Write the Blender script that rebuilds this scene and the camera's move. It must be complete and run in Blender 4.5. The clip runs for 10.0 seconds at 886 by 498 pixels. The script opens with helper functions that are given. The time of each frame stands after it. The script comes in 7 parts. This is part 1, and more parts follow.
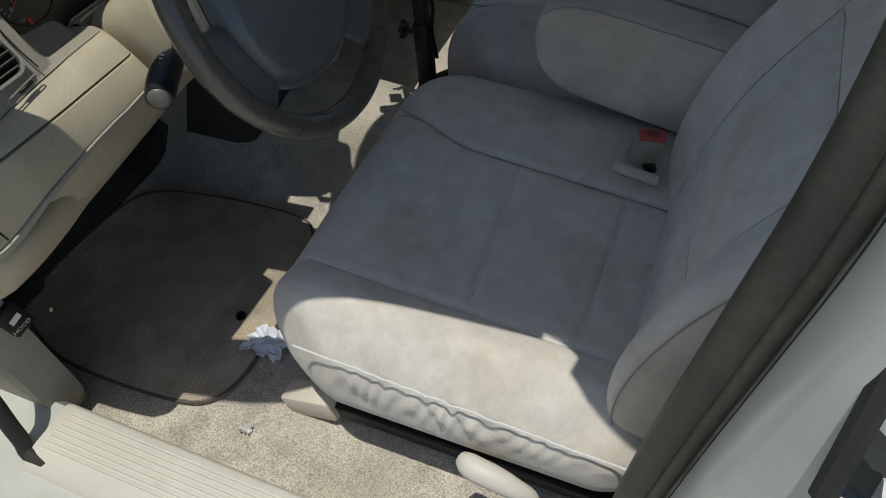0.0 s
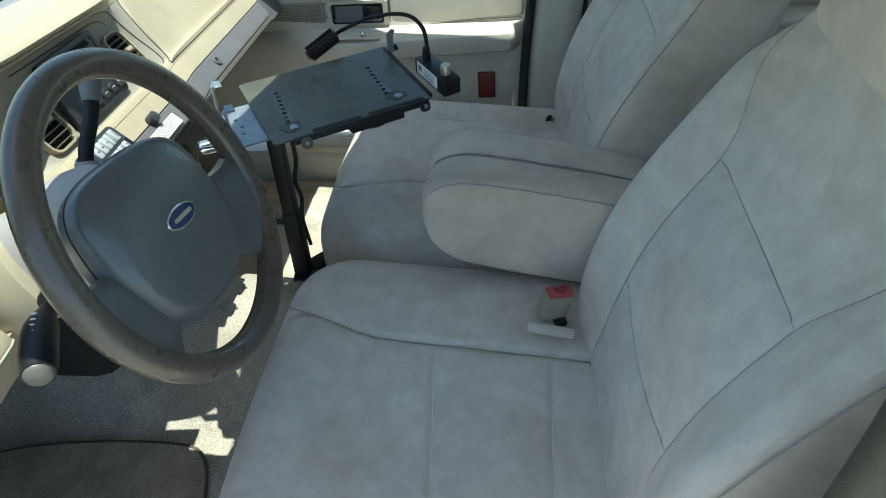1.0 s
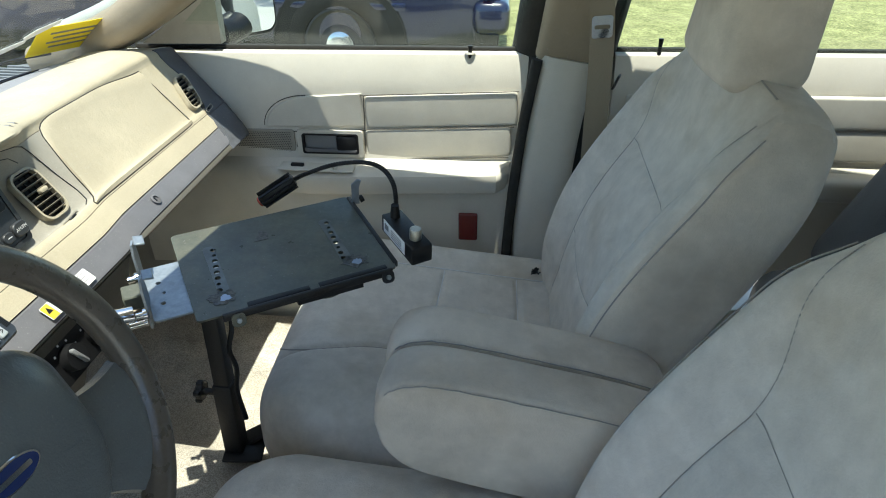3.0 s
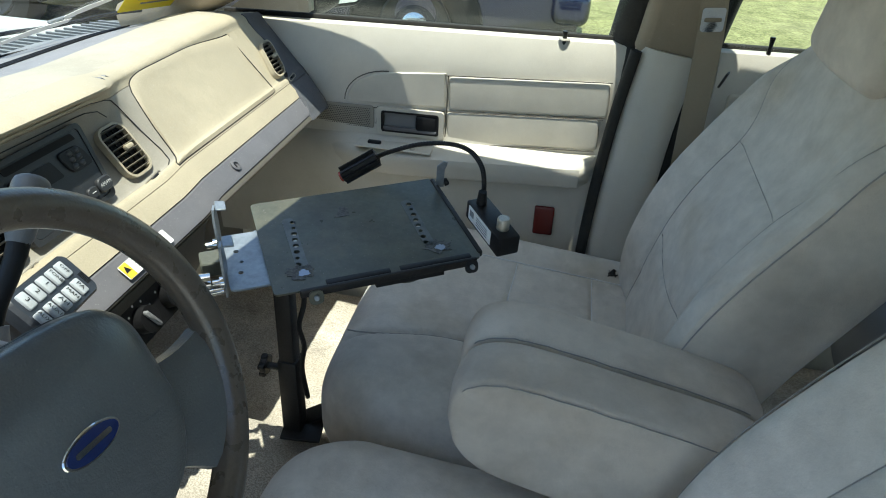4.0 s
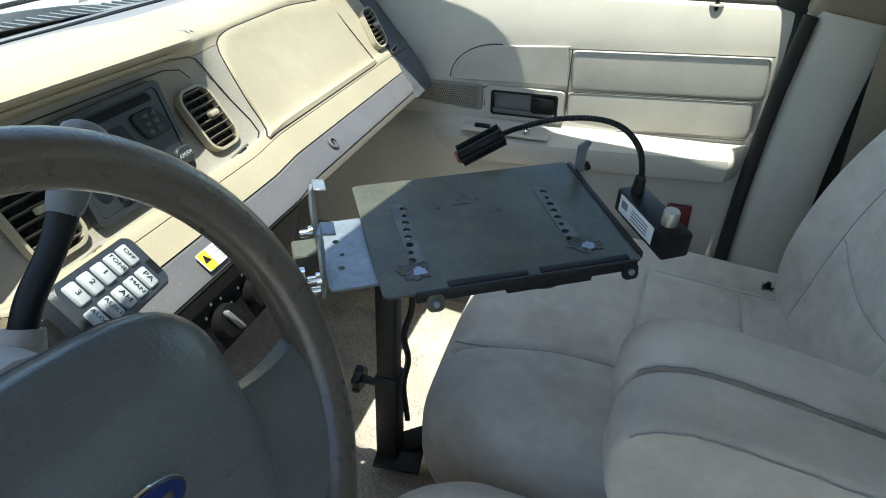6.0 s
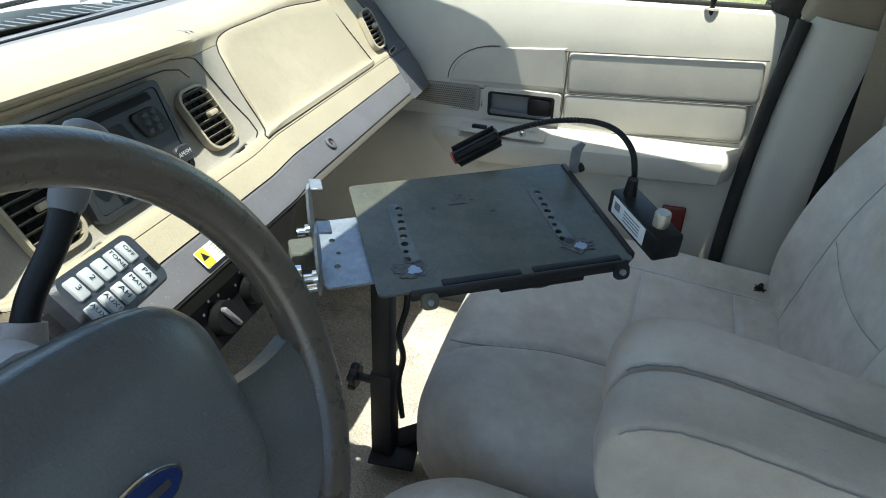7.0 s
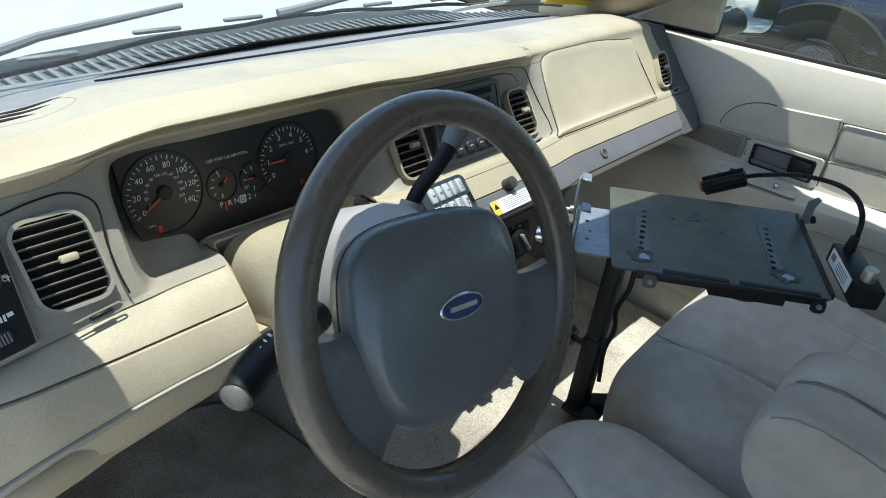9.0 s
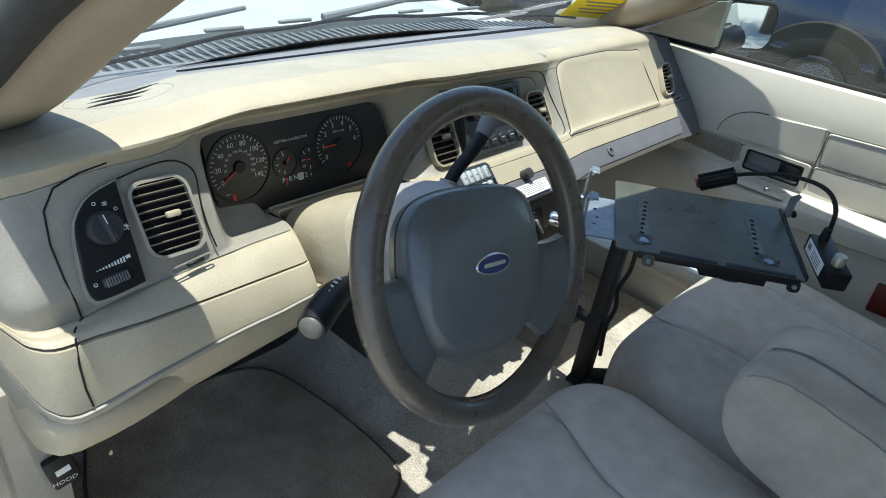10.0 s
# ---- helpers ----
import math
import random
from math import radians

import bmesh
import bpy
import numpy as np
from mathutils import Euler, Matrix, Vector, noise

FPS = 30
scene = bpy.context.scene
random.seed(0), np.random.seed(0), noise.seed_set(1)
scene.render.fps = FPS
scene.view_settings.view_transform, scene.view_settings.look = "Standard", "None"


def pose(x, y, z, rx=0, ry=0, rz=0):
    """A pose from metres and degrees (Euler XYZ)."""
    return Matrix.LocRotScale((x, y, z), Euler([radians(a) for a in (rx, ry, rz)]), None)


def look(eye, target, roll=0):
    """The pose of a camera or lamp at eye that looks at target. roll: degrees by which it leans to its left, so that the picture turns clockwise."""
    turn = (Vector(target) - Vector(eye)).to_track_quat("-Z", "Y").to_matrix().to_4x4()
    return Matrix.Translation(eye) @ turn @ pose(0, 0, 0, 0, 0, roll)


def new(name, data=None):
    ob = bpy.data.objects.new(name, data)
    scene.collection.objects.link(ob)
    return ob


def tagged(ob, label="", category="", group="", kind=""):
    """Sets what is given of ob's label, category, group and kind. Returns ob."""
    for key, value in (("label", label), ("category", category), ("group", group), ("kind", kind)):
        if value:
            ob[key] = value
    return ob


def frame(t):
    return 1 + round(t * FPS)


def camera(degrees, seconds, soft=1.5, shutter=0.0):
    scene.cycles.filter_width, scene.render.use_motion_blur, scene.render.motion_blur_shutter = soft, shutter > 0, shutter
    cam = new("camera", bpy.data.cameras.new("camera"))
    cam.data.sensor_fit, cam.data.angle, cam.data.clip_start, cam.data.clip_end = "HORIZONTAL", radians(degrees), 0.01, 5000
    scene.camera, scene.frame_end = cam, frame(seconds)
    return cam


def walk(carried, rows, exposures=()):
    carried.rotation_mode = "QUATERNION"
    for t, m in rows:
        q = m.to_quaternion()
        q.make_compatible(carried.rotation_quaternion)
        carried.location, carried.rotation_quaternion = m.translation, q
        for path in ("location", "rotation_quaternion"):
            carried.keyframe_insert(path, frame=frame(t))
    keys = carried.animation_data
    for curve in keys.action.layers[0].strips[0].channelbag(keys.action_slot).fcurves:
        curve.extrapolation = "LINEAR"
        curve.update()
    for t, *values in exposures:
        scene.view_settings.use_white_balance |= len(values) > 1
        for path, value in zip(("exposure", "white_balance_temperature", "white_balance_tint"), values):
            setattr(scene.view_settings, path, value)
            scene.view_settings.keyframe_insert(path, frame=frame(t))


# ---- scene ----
cam = camera(66.5, 10.0, soft=1.0)
PATH = [
    (0, (0.4883, -0.9845, 1.2826), (0.1999, -0.3890, 0.5327), -5.27),
    (0.5, (0.3758, -0.9686, 1.3033), (0.2399, -0.2095, 0.6666), -3.56),
    (1, (0.3595, -0.9227, 1.2996), (0.2717, -0.1356, 0.6891), -3.26),
    (1.5, (0.3712, -0.8524, 1.3140), (0.2897, -0.0504, 0.7222), -3.36),
    (2, (0.3903, -0.7803, 1.3194), (0.3174, 0.0378, 0.7490), -1.49),
    (2.5, (0.3767, -0.7126, 1.3127), (0.3053, 0.1378, 0.7916), 0.08),
    (3.8, (0.3395, -0.6586, 1.2972), (0.2450, 0.2057, 0.8031), 2.98),
    (4, (0.3104, -0.6458, 1.2823), (0.1734, 0.2000, 0.7667), 3.58),
    (4.5, (0.2484, -0.6199, 1.2636), (0.0685, 0.2139, 0.7418), 3.49),
    (5, (0.2187, -0.5757, 1.2191), (0.0113, 0.2498, 0.6941), 2.42),
    (5.2, (0.2101, -0.5530, 1.2016), (-0.0194, 0.2764, 0.6923), 1.75),
    (6.5, (0.2041, -0.5089, 1.1741), (-0.0341, 0.3121, 0.6552), 1.98),
    (7, (0.2113, -0.5198, 1.1806), (-0.0247, 0.3040, 0.6651), 2.47),
    (7.5, (0.2259, -0.5627, 1.1911), (-0.0491, 0.2548, 0.6851), 4.28),
    (8, (0.2535, -0.6648, 1.2148), (-0.0860, 0.1365, 0.7221), 6.14),
    (8.5, (0.2728, -0.7240, 1.2363), (-0.1402, 0.0409, 0.7420), 6.59),
    (9, (0.3035, -0.7510, 1.2487), (-0.2302, -0.0796, 0.7346), 7.07),
    (9.5, (0.3351, -0.7881, 1.2538), (-0.2625, -0.1753, 0.7367), 8.10),
    (10, (0.3634, -0.8776, 1.2766), (-0.1741, -0.2044, 0.7688), 8.84),
]

EXPOSURES = [(0.0, -0.28, 6400, 6), (0.3, 0.32, 6350, 3), (0.6, 0.75, 6150, -2), (1.0, 1.02, 6200, -5), (1.6, 1.32, 6350, -1), (2.5, 1.26, 6450, 1), (3.4, 1.08, 6380, 0), (4.0, 1.02, 6350, 0), (5.0, 1.12, 6300, 0), (7.0, 1.17, 6250, 1), (8.0, 0.97, 6150, 1), (10.0, 0.82, 6050, 3)]
walk(cam, [(t, look(eye, target, roll)) for t, eye, target, roll in PATH], EXPOSURES)

# ---- daylight ----
SUN_TRAVEL = Vector((0.0, 0.115, -1.0)).normalized()
world = bpy.data.worlds.new("daylight")
scene.world = world
world.use_nodes = True
wn = world.node_tree
sky = wn.nodes.new("ShaderNodeTexSky")
sky.sky_type = "NISHITA"
sky.sun_disc = False
sky.sun_elevation = math.asin(-SUN_TRAVEL.z)
sky.sun_rotation = math.atan2(-SUN_TRAVEL.x, -SUN_TRAVEL.y)
sky.altitude = 50
wn.nodes["Background"].inputs["Strength"].default_value = 0.14
wn.links.new(sky.outputs["Color"], wn.nodes["Background"].inputs["Color"])
sun = new("sun", bpy.data.lights.new("sun", "SUN"))
sun.data.energy, sun.data.angle, sun.data.color = 3.7, radians(0.53), (1.0, 0.955, 0.865)
sun.matrix_world = look((0, 0, 0), SUN_TRAVEL)


# ---- materials ----
def mat(name, color, rough=0.5, metal=0.0, grain=0.0, grain_scale=400.0, bump=0.0, bump_scale=900.0,
        stain=0.0, stain_scale=5.0, stain_color=None, sheen=0.0, coat=0.0, rough_var=0.0, spec=0.5, mottle=0.0, mottle_scale=14.0, specks=0.0):
    """Base colour with fine grain, broad stains and relief, in metres."""
    m = bpy.data.materials.new(name)
    m.use_nodes = True
    nt = m.node_tree
    b = nt.nodes["Principled BSDF"]
    b.inputs["Roughness"].default_value = rough
    b.inputs["Metallic"].default_value = metal
    b.inputs["Specular IOR Level"].default_value = spec
    if sheen:
        b.inputs["Sheen Weight"].default_value = sheen
        b.inputs["Sheen Roughness"].default_value = 0.45
    if coat:
        b.inputs["Coat Weight"].default_value = coat
        b.inputs["Coat Roughness"].default_value = 0.06 if coat > 0.4 else 0.24
    co = nt.nodes.new("ShaderNodeTexCoord").outputs["Object"]

    def noise_tex(scale, detail=3.0, rough_=0.55):
        n = nt.nodes.new("ShaderNodeTexNoise")
        n.inputs["Scale"].default_value, n.inputs["Detail"].default_value = scale, detail
        n.inputs["Roughness"].default_value = rough_
        nt.links.new(co, n.inputs["Vector"])
        return n.outputs["Fac"]

    def ramp(fac, lo, hi, c0, c1):
        r = nt.nodes.new("ShaderNodeValToRGB")
        r.color_ramp.elements[0].position, r.color_ramp.elements[1].position = lo, hi
        r.color_ramp.elements[0].color, r.color_ramp.elements[1].color = (*c0, 1), (*c1, 1)
        nt.links.new(fac, r.inputs["Fac"])
        return r.outputs["Color"]

    def mix(a, bcol, fac, kind="MIX"):
        x = nt.nodes.new("ShaderNodeMix")
        x.data_type, x.blend_type = "RGBA", kind
        for sock, val in ((x.inputs[6], a), (x.inputs[7], bcol), (x.inputs[0], fac)):
            if hasattr(val, "node"):
                nt.links.new(val, sock)
            else:
                sock.default_value = val if isinstance(val, float) else (*val, 1)
        return x.outputs[2]

    col = None
    base = tuple(color)
    if grain:
        lo = tuple(c * (1 - grain) for c in base)
        hi = tuple(min(1, c * (1 + grain)) for c in base)
        col = ramp(noise_tex(grain_scale, 2.0), 0.35, 0.65, lo, hi)
    if stain:
        dark = stain_color or tuple(c * 0.62 for c in base)
        f1 = ramp(noise_tex(stain_scale, 5.0, 0.6), 0.48, 0.72, (0, 0, 0), (stain,) * 3)
        col = mix(col if col is not None else base, dark, f1)
        tone = ramp(noise_tex(stain_scale * 0.37, 2.0), 0.3, 0.7, (0.93, 0.93, 0.93), (1.05, 1.05, 1.05))
        col = mix(col, tone, 1.0, "MULTIPLY")
    if mottle:
        patch = ramp(noise_tex(mottle_scale, 7.0, 0.68), 0.34, 0.66, (1 - mottle,) * 3, (1 + mottle * 0.45,) * 3)
        col = mix(col if col is not None else base, patch, 1.0, "MULTIPLY")
    if specks:
        dust = ramp(noise_tex(330.0, 1.0), 0.715, 0.745, (0, 0, 0), (specks,) * 3)
        col = mix(col if col is not None else base, (0.62, 0.60, 0.55), dust)
    if col is None:
        b.inputs["Base Color"].default_value = (*base, 1)
    else:
        nt.links.new(col, b.inputs["Base Color"])
    if rough_var:
        mr = nt.nodes.new("ShaderNodeMapRange")
        mr.inputs["To Min"].default_value, mr.inputs["To Max"].default_value = max(0.02, rough - rough_var), min(1, rough + rough_var)
        nt.links.new(noise_tex(stain_scale * 3 + 8, 4.0), mr.inputs["Value"])
        nt.links.new(mr.outputs["Result"], b.inputs["Roughness"])
    if bump:
        bp = nt.nodes.new("ShaderNodeBump")
        bp.inputs["Strength"].default_value, bp.inputs["Distance"].default_value = bump, 0.0006
        nt.links.new(noise_tex(bump_scale, 2.0), bp.inputs["Height"])
        wide = nt.nodes.new("ShaderNodeBump")
        wide.inputs["Strength"].default_value, wide.inputs["Distance"].default_value = bump * 0.7, 0.0022
        nt.links.new(noise_tex(bump_scale * 0.16, 3.0, 0.65), wide.inputs["Height"])
        nt.links.new(bp.outputs["Normal"], wide.inputs["Normal"])
        nt.links.new(wide.outputs["Normal"], b.inputs["Normal"])
    return m


def glow(name, color, strength):
    m = bpy.data.materials.new(name)
    m.use_nodes = True
    b = m.node_tree.nodes["Principled BSDF"]
    b.inputs["Base Color"].default_value = (*color, 1)
    b.inputs["Emission Color"].default_value = (*color, 1)
    b.inputs["Emission Strength"].default_value = strength
    return m


def glass_mat(name, tint=(0.9, 0.94, 0.92)):
    m = bpy.data.materials.new(name)
    m.use_nodes = True
    nt = m.node_tree
    nt.nodes.remove(nt.nodes["Principled BSDF"])
    tr, gl, mx = (nt.nodes.new("ShaderNodeBsdfTransparent"), nt.nodes.new("ShaderNodeBsdfGlossy"), nt.nodes.new("ShaderNodeMixShader"))
    tr.inputs["Color"].default_value = (*tint, 1)
    gl.inputs["Roughness"].default_value = 0.02
    lw = nt.nodes.new("ShaderNodeLayerWeight")
    lw.inputs["Blend"].default_value = 0.05
    nt.links.new(lw.outputs["Facing"], mx.inputs["Fac"])
    nt.links.new(tr.outputs[0], mx.inputs[1])
    nt.links.new(gl.outputs[0], mx.inputs[2])
    nt.links.new(mx.outputs[0], nt.nodes["Material Output"].inputs["Surface"])
    return m


TAN = mat("dash_tan_vinyl", (0.440, 0.384, 0.276), 0.55, grain=0.07, grain_scale=700, bump=0.35, bump_scale=900, stain=0.3, stain_scale=9, mottle=0.10, mottle_scale=18, specks=0.25)
TAN_DARK = mat("dash_grey_tan_plastic", (0.32, 0.295, 0.245), 0.55, grain=0.06, grain_scale=600, bump=0.25, stain=0.2, stain_scale=9, mottle=0.10, mottle_scale=20, specks=0.2)
DASH_TOP = mat("dash_top_tan_vinyl", (0.39, 0.355, 0.282), 0.65, grain=0.06, grain_scale=500, bump=0.3, stain=0.2, stain_scale=6, mottle=0.14, mottle_scale=12, specks=0.4)
DOOR = mat("door_light_vinyl", (0.60, 0.565, 0.49), 0.5, grain=0.04, grain_scale=700, bump=0.12, bump_scale=1000, stain=0.18, stain_scale=6, mottle=0.08, mottle_scale=12, specks=0.2)
DOOR_CLOTH = mat("door_insert_vinyl", (0.56, 0.53, 0.46), 0.6, grain=0.05, grain_scale=900, bump=0.12, stain=0.15, stain_scale=8, mottle=0.08, mottle_scale=12, specks=0.2)
CLOTH = mat("seat_velour", (0.655, 0.61, 0.545), 0.95, grain=0.10, grain_scale=1400, bump=0.35, bump_scale=1600, stain=0.65, stain_scale=5.5, stain_color=(0.49, 0.42, 0.32), sheen=0.3, spec=0.1, mottle=0.14, mottle_scale=26)
CLOTH_SIDE = mat("seat_side_vinyl", (0.66, 0.59, 0.50), 0.8, grain=0.08, grain_scale=1200, bump=0.4, bump_scale=1300, stain=0.6, stain_scale=6, stain_color=(0.46, 0.38, 0.28), sheen=0.15, spec=0.2, mottle=0.19, mottle_scale=9)
CARPET = mat("carpet", (0.50, 0.455, 0.385), 1.0, grain=0.35, grain_scale=420, bump=1.0, bump_scale=500, stain=0.6, stain_scale=8, stain_color=(0.27, 0.235, 0.185), spec=0.05, mottle=0.3, mottle_scale=16, specks=0.8)
CARPET_DARK = mat("floor_mat_carpet", (0.40, 0.335, 0.255), 1.0, grain=0.35, grain_scale=450, bump=1.0, bump_scale=500, stain=0.5, stain_scale=10, stain_color=(0.24, 0.20, 0.155), spec=0.05, mottle=0.25, mottle_scale=14, specks=0.7)
RIM = mat("wheel_leatherette", (0.095, 0.078, 0.061), 0.30, coat=0.38, grain=0.06, grain_scale=300, bump=0.38, bump_scale=480, stain=0.12, stain_scale=18, rough_var=0.12, mottle=0.06, mottle_scale=30)
HUB = mat("airbag_cover_plastic", (0.122, 0.134, 0.138), 0.30, coat=0.3, grain=0.05, grain_scale=600, bump=0.6, bump_scale=520, stain=0.12, stain_scale=14, mottle=0.10, mottle_scale=20, specks=0.06)
BLACK = mat("black_plastic", (0.009, 0.009, 0.010), 0.45, grain=0.1, grain_scale=400, bump=0.2, spec=0.35)
BLACK_MATT = mat("black_rubber", (0.022, 0.021, 0.018), 0.8, grain=0.15, grain_scale=200, bump=0.4, stain=0.3, stain_scale=20, stain_color=(0.045, 0.042, 0.036))
STEEL_BLACK = mat("painted_steel", (0.092, 0.098, 0.076), 0.32, grain=0.08, grain_scale=150, bump=0.12, bump_scale=300, stain=0.5, stain_scale=14, stain_color=(0.15, 0.13, 0.09), rough_var=0.12, mottle=0.30, mottle_scale=16, specks=0.12)
POLE = mat("powder_coated_pole", (0.007, 0.007, 0.008), 0.5, grain=0.15, grain_scale=250, bump=0.3)
ZINC = mat("galvanised_steel", (0.30, 0.335, 0.37), 0.40, metal=0.6, grain=0.06, grain_scale=120, rough_var=0.1, mottle=0.15, mottle_scale=30)
CHROME = mat("chrome", (0.75, 0.75, 0.74), 0.12, metal=1.0)
GREY_DARK = mat("charcoal_switch_plastic", (0.035, 0.037, 0.040), 0.42, grain=0.05, grain_scale=500, bump=0.25)
GREY = mat("grey_plastic", (0.20, 0.205, 0.21), 0.5, grain=0.05, grain_scale=500, bump=0.3, stain=0.1)
SILVER = mat("silver_trim_paint", (0.155, 0.152, 0.162), 0.45, metal=0.1, grain=0.05, grain_scale=700, bump=0.15, stain=0.15, mottle=0.12, mottle_scale=20, specks=0.2)
WHITE = mat("white_print", (0.78, 0.78, 0.76), 0.6)
BODY = mat("car_body_paint", (0.54, 0.54, 0.485), 0.3, grain=0.02, grain_scale=900, coat=0.35, stain=0.1, stain_scale=4, mottle=0.10, mottle_scale=9, specks=0.2)
OLIVE = mat("weathered_rubber", (0.045, 0.043, 0.032), 0.55, grain=0.12, grain_scale=300, bump=0.4, stain=0.5, stain_scale=14, stain_color=(0.10, 0.094, 0.07), mottle=0.3, mottle_scale=18)
PILLAR = mat("pillar_trim", (0.32, 0.262, 0.185), 0.6, grain=0.06, grain_scale=700, bump=0.3, stain=0.35, stain_scale=6, mottle=0.12, mottle_scale=12, specks=0.2)
GLASS = glass_mat("window_glass")


# ---- shape tools ----
def mesh_of(name, verts, faces, material, smooth=True):
    me = bpy.data.meshes.new(name)
    me.from_pydata([tuple(v) for v in verts], [], [tuple(f) for f in faces])
    me.validate()
    bm = bmesh.new()
    bm.from_mesh(me)
    bmesh.ops.recalc_face_normals(bm, faces=bm.faces)
    bm.to_mesh(me)
    bm.free()
    if smooth:
        me.polygons.foreach_set("use_smooth", [True] * len(me.polygons))
        me.set_sharp_from_angle(angle=radians(38))
    for m in material if isinstance(material, (list, tuple)) else [material]:
        me.materials.append(m)
    return me


def thing(name, label, category, at=(0, 0, 0), group="", kind=""):
    return tagged(moved(new(name), at), label, category, group, kind)


def moved(ob, at):
    ob.location = at
    return ob


def part(name, shape, material, parent, label="", smooth=True):
    """One mesh under a thing; the shape is (verts, faces) in world metres."""
    verts, faces = shape
    base = world_at(parent)
    inv = base.inverted()
    ob = new(name, mesh_of(name, [inv @ Vector(v) for v in verts], faces, material, smooth))
    ob.parent = parent
    return tagged(ob, label)


def world_at(ob):
    m = ob.matrix_basis.copy()
    while ob.parent:
        ob = ob.parent
        m = ob.matrix_basis @ m
    return m


def structure(name, shape, material, label, category, smooth=True):
    ob = new(name, mesh_of(name, *shape, material, smooth))
    return tagged(ob, label, category, kind="structure")


def joined(*shapes):
    verts, faces = [], []
    for v, f in shapes:
        k = len(verts)
        verts += [tuple(p) for p in v]
        faces += [tuple(i + k for i in q) for q in f]
    return verts, faces


def put(shape, m):
    return [m @ Vector(v) for v in shape[0]], shape[1]


def ring_loft(rings, closed=True, caps=True):
    """Skin over rings of equal length."""
    n = len(rings[0])
    verts = [tuple(p) for r in rings for p in r]
    faces = []
    for a in range(len(rings) - 1):
        for b in range(n if closed else n - 1):
            c = (b + 1) % n
            faces.append((a * n + b, a * n + c, (a + 1) * n + c, (a + 1) * n + b))
    if caps:
        faces.append(tuple(range(n)))
        faces.append(tuple((len(rings) - 1) * n + k for k in reversed(range(n))))
    return verts, faces


def tube(points, radius, seg=10, caps=True):
    pts = [Vector(p) for p in points]
    radii = radius if isinstance(radius, (list, tuple)) else [radius] * len(pts)
    t0 = (pts[1] - pts[0]).normalized()
    side = t0.orthogonal().normalized()
    rings = []
    for k, p in enumerate(pts):
        t = (pts[min(k + 1, len(pts) - 1)] - pts[max(k - 1, 0)]).normalized()
        side = (side - t * side.dot(t)).normalized()
        up = t.cross(side)
        rings.append([p + radii[k] * (math.cos(a) * side + math.sin(a) * up) for a in [2 * math.pi * j / seg for j in range(seg)]])
    return ring_loft(rings, True, caps)


def smooth_line(points, steps=6):
    """Catmull-Rom through the points."""
    p = [Vector(q) for q in points]
    p = [2 * p[0] - p[1]] + p + [2 * p[-1] - p[-2]]
    out = []
    for i in range(1, len(p) - 2):
        for k in range(steps):
            t = k / steps
            out.append(0.5 * (2 * p[i] + (p[i + 1] - p[i - 1]) * t + (2 * p[i - 1] - 5 * p[i] + 4 * p[i + 1] - p[i + 2]) * t * t
                              + (3 * p[i] - p[i - 1] - 3 * p[i + 1] + p[i + 2]) * t ** 3))
    return out + [p[-2]]


def block(size, radius=0.003, seg=2, m=None):
    """A box with rounded edges, centred, posed by m."""
    bm = bmesh.new()
    bmesh.ops.create_cube(bm, size=1.0)
    bmesh.ops.scale(bm, vec=size, verts=bm.verts)
    if radius:
        bmesh.ops.bevel(bm, geom=list(bm.edges), offset=min(radius, min(size) * 0.49), segments=seg, affect="EDGES", profile=0.5)
    shape = [v.co.copy() for v in bm.verts], [[v.index for v in f.verts] for f in bm.faces]
    bm.free()
    return put(shape, m) if m else shape


def disc(radius, depth, seg=24, m=None, bevel=0.0):
    """A short cylinder along local z, its foot at 0."""
    steps = [(radius, 0), (radius, depth - bevel), (radius - bevel, depth)] if bevel else [(radius, 0), (radius, depth)]
    rings = [[Vector((r * math.cos(2 * math.pi * k / seg), r * math.sin(2 * math.pi * k / seg), z)) for k in range(seg)] for r, z in steps]
    s = ring_loft(rings)
    return put(s, m) if m else s


def lathe(steps, seg=28, m=None):
    rings = [[Vector((r * math.cos(2 * math.pi * k / seg), r * math.sin(2 * math.pi * k / seg), z)) for k in range(seg)] for r, z in steps]
    s = ring_loft(rings)
    return put(s, m) if m else s


def plate(outline, depth, m=None, bevel=0.0):
    """A flat outline (x, y) with thickness along local z; the top edge may be chamfered."""
    c = sum((Vector((*p, 0)) for p in outline), Vector()) / len(outline)
    rings = [[Vector((*p, 0)) for p in outline]]
    if bevel:
        rings.append([Vector((*p, depth - bevel)) for p in outline])
        rings.append([Vector((p[0] - (p[0] - c.x) / max(1e-6, math.hypot(p[0] - c.x, p[1] - c.y)) * bevel,
                              p[1] - (p[1] - c.y) / max(1e-6, math.hypot(p[0] - c.x, p[1] - c.y)) * bevel, depth)) for p in outline])
    else:
        rings.append([Vector((*p, depth)) for p in outline])
    s = ring_loft(rings)
    return put(s, m) if m else s


def round_rect(w, h, r, seg=5):
    pts = []
    for cx, cy, a0 in ((w / 2 - r, h / 2 - r, 0), (-w / 2 + r, h / 2 - r, 90), (-w / 2 + r, -h / 2 + r, 180), (w / 2 - r, -h / 2 + r, 270)):
        for k in range(seg + 1):
            a = radians(a0 + 90 * k / seg)
            pts.append((cx + r * math.cos(a), cy + r * math.sin(a)))
    return pts


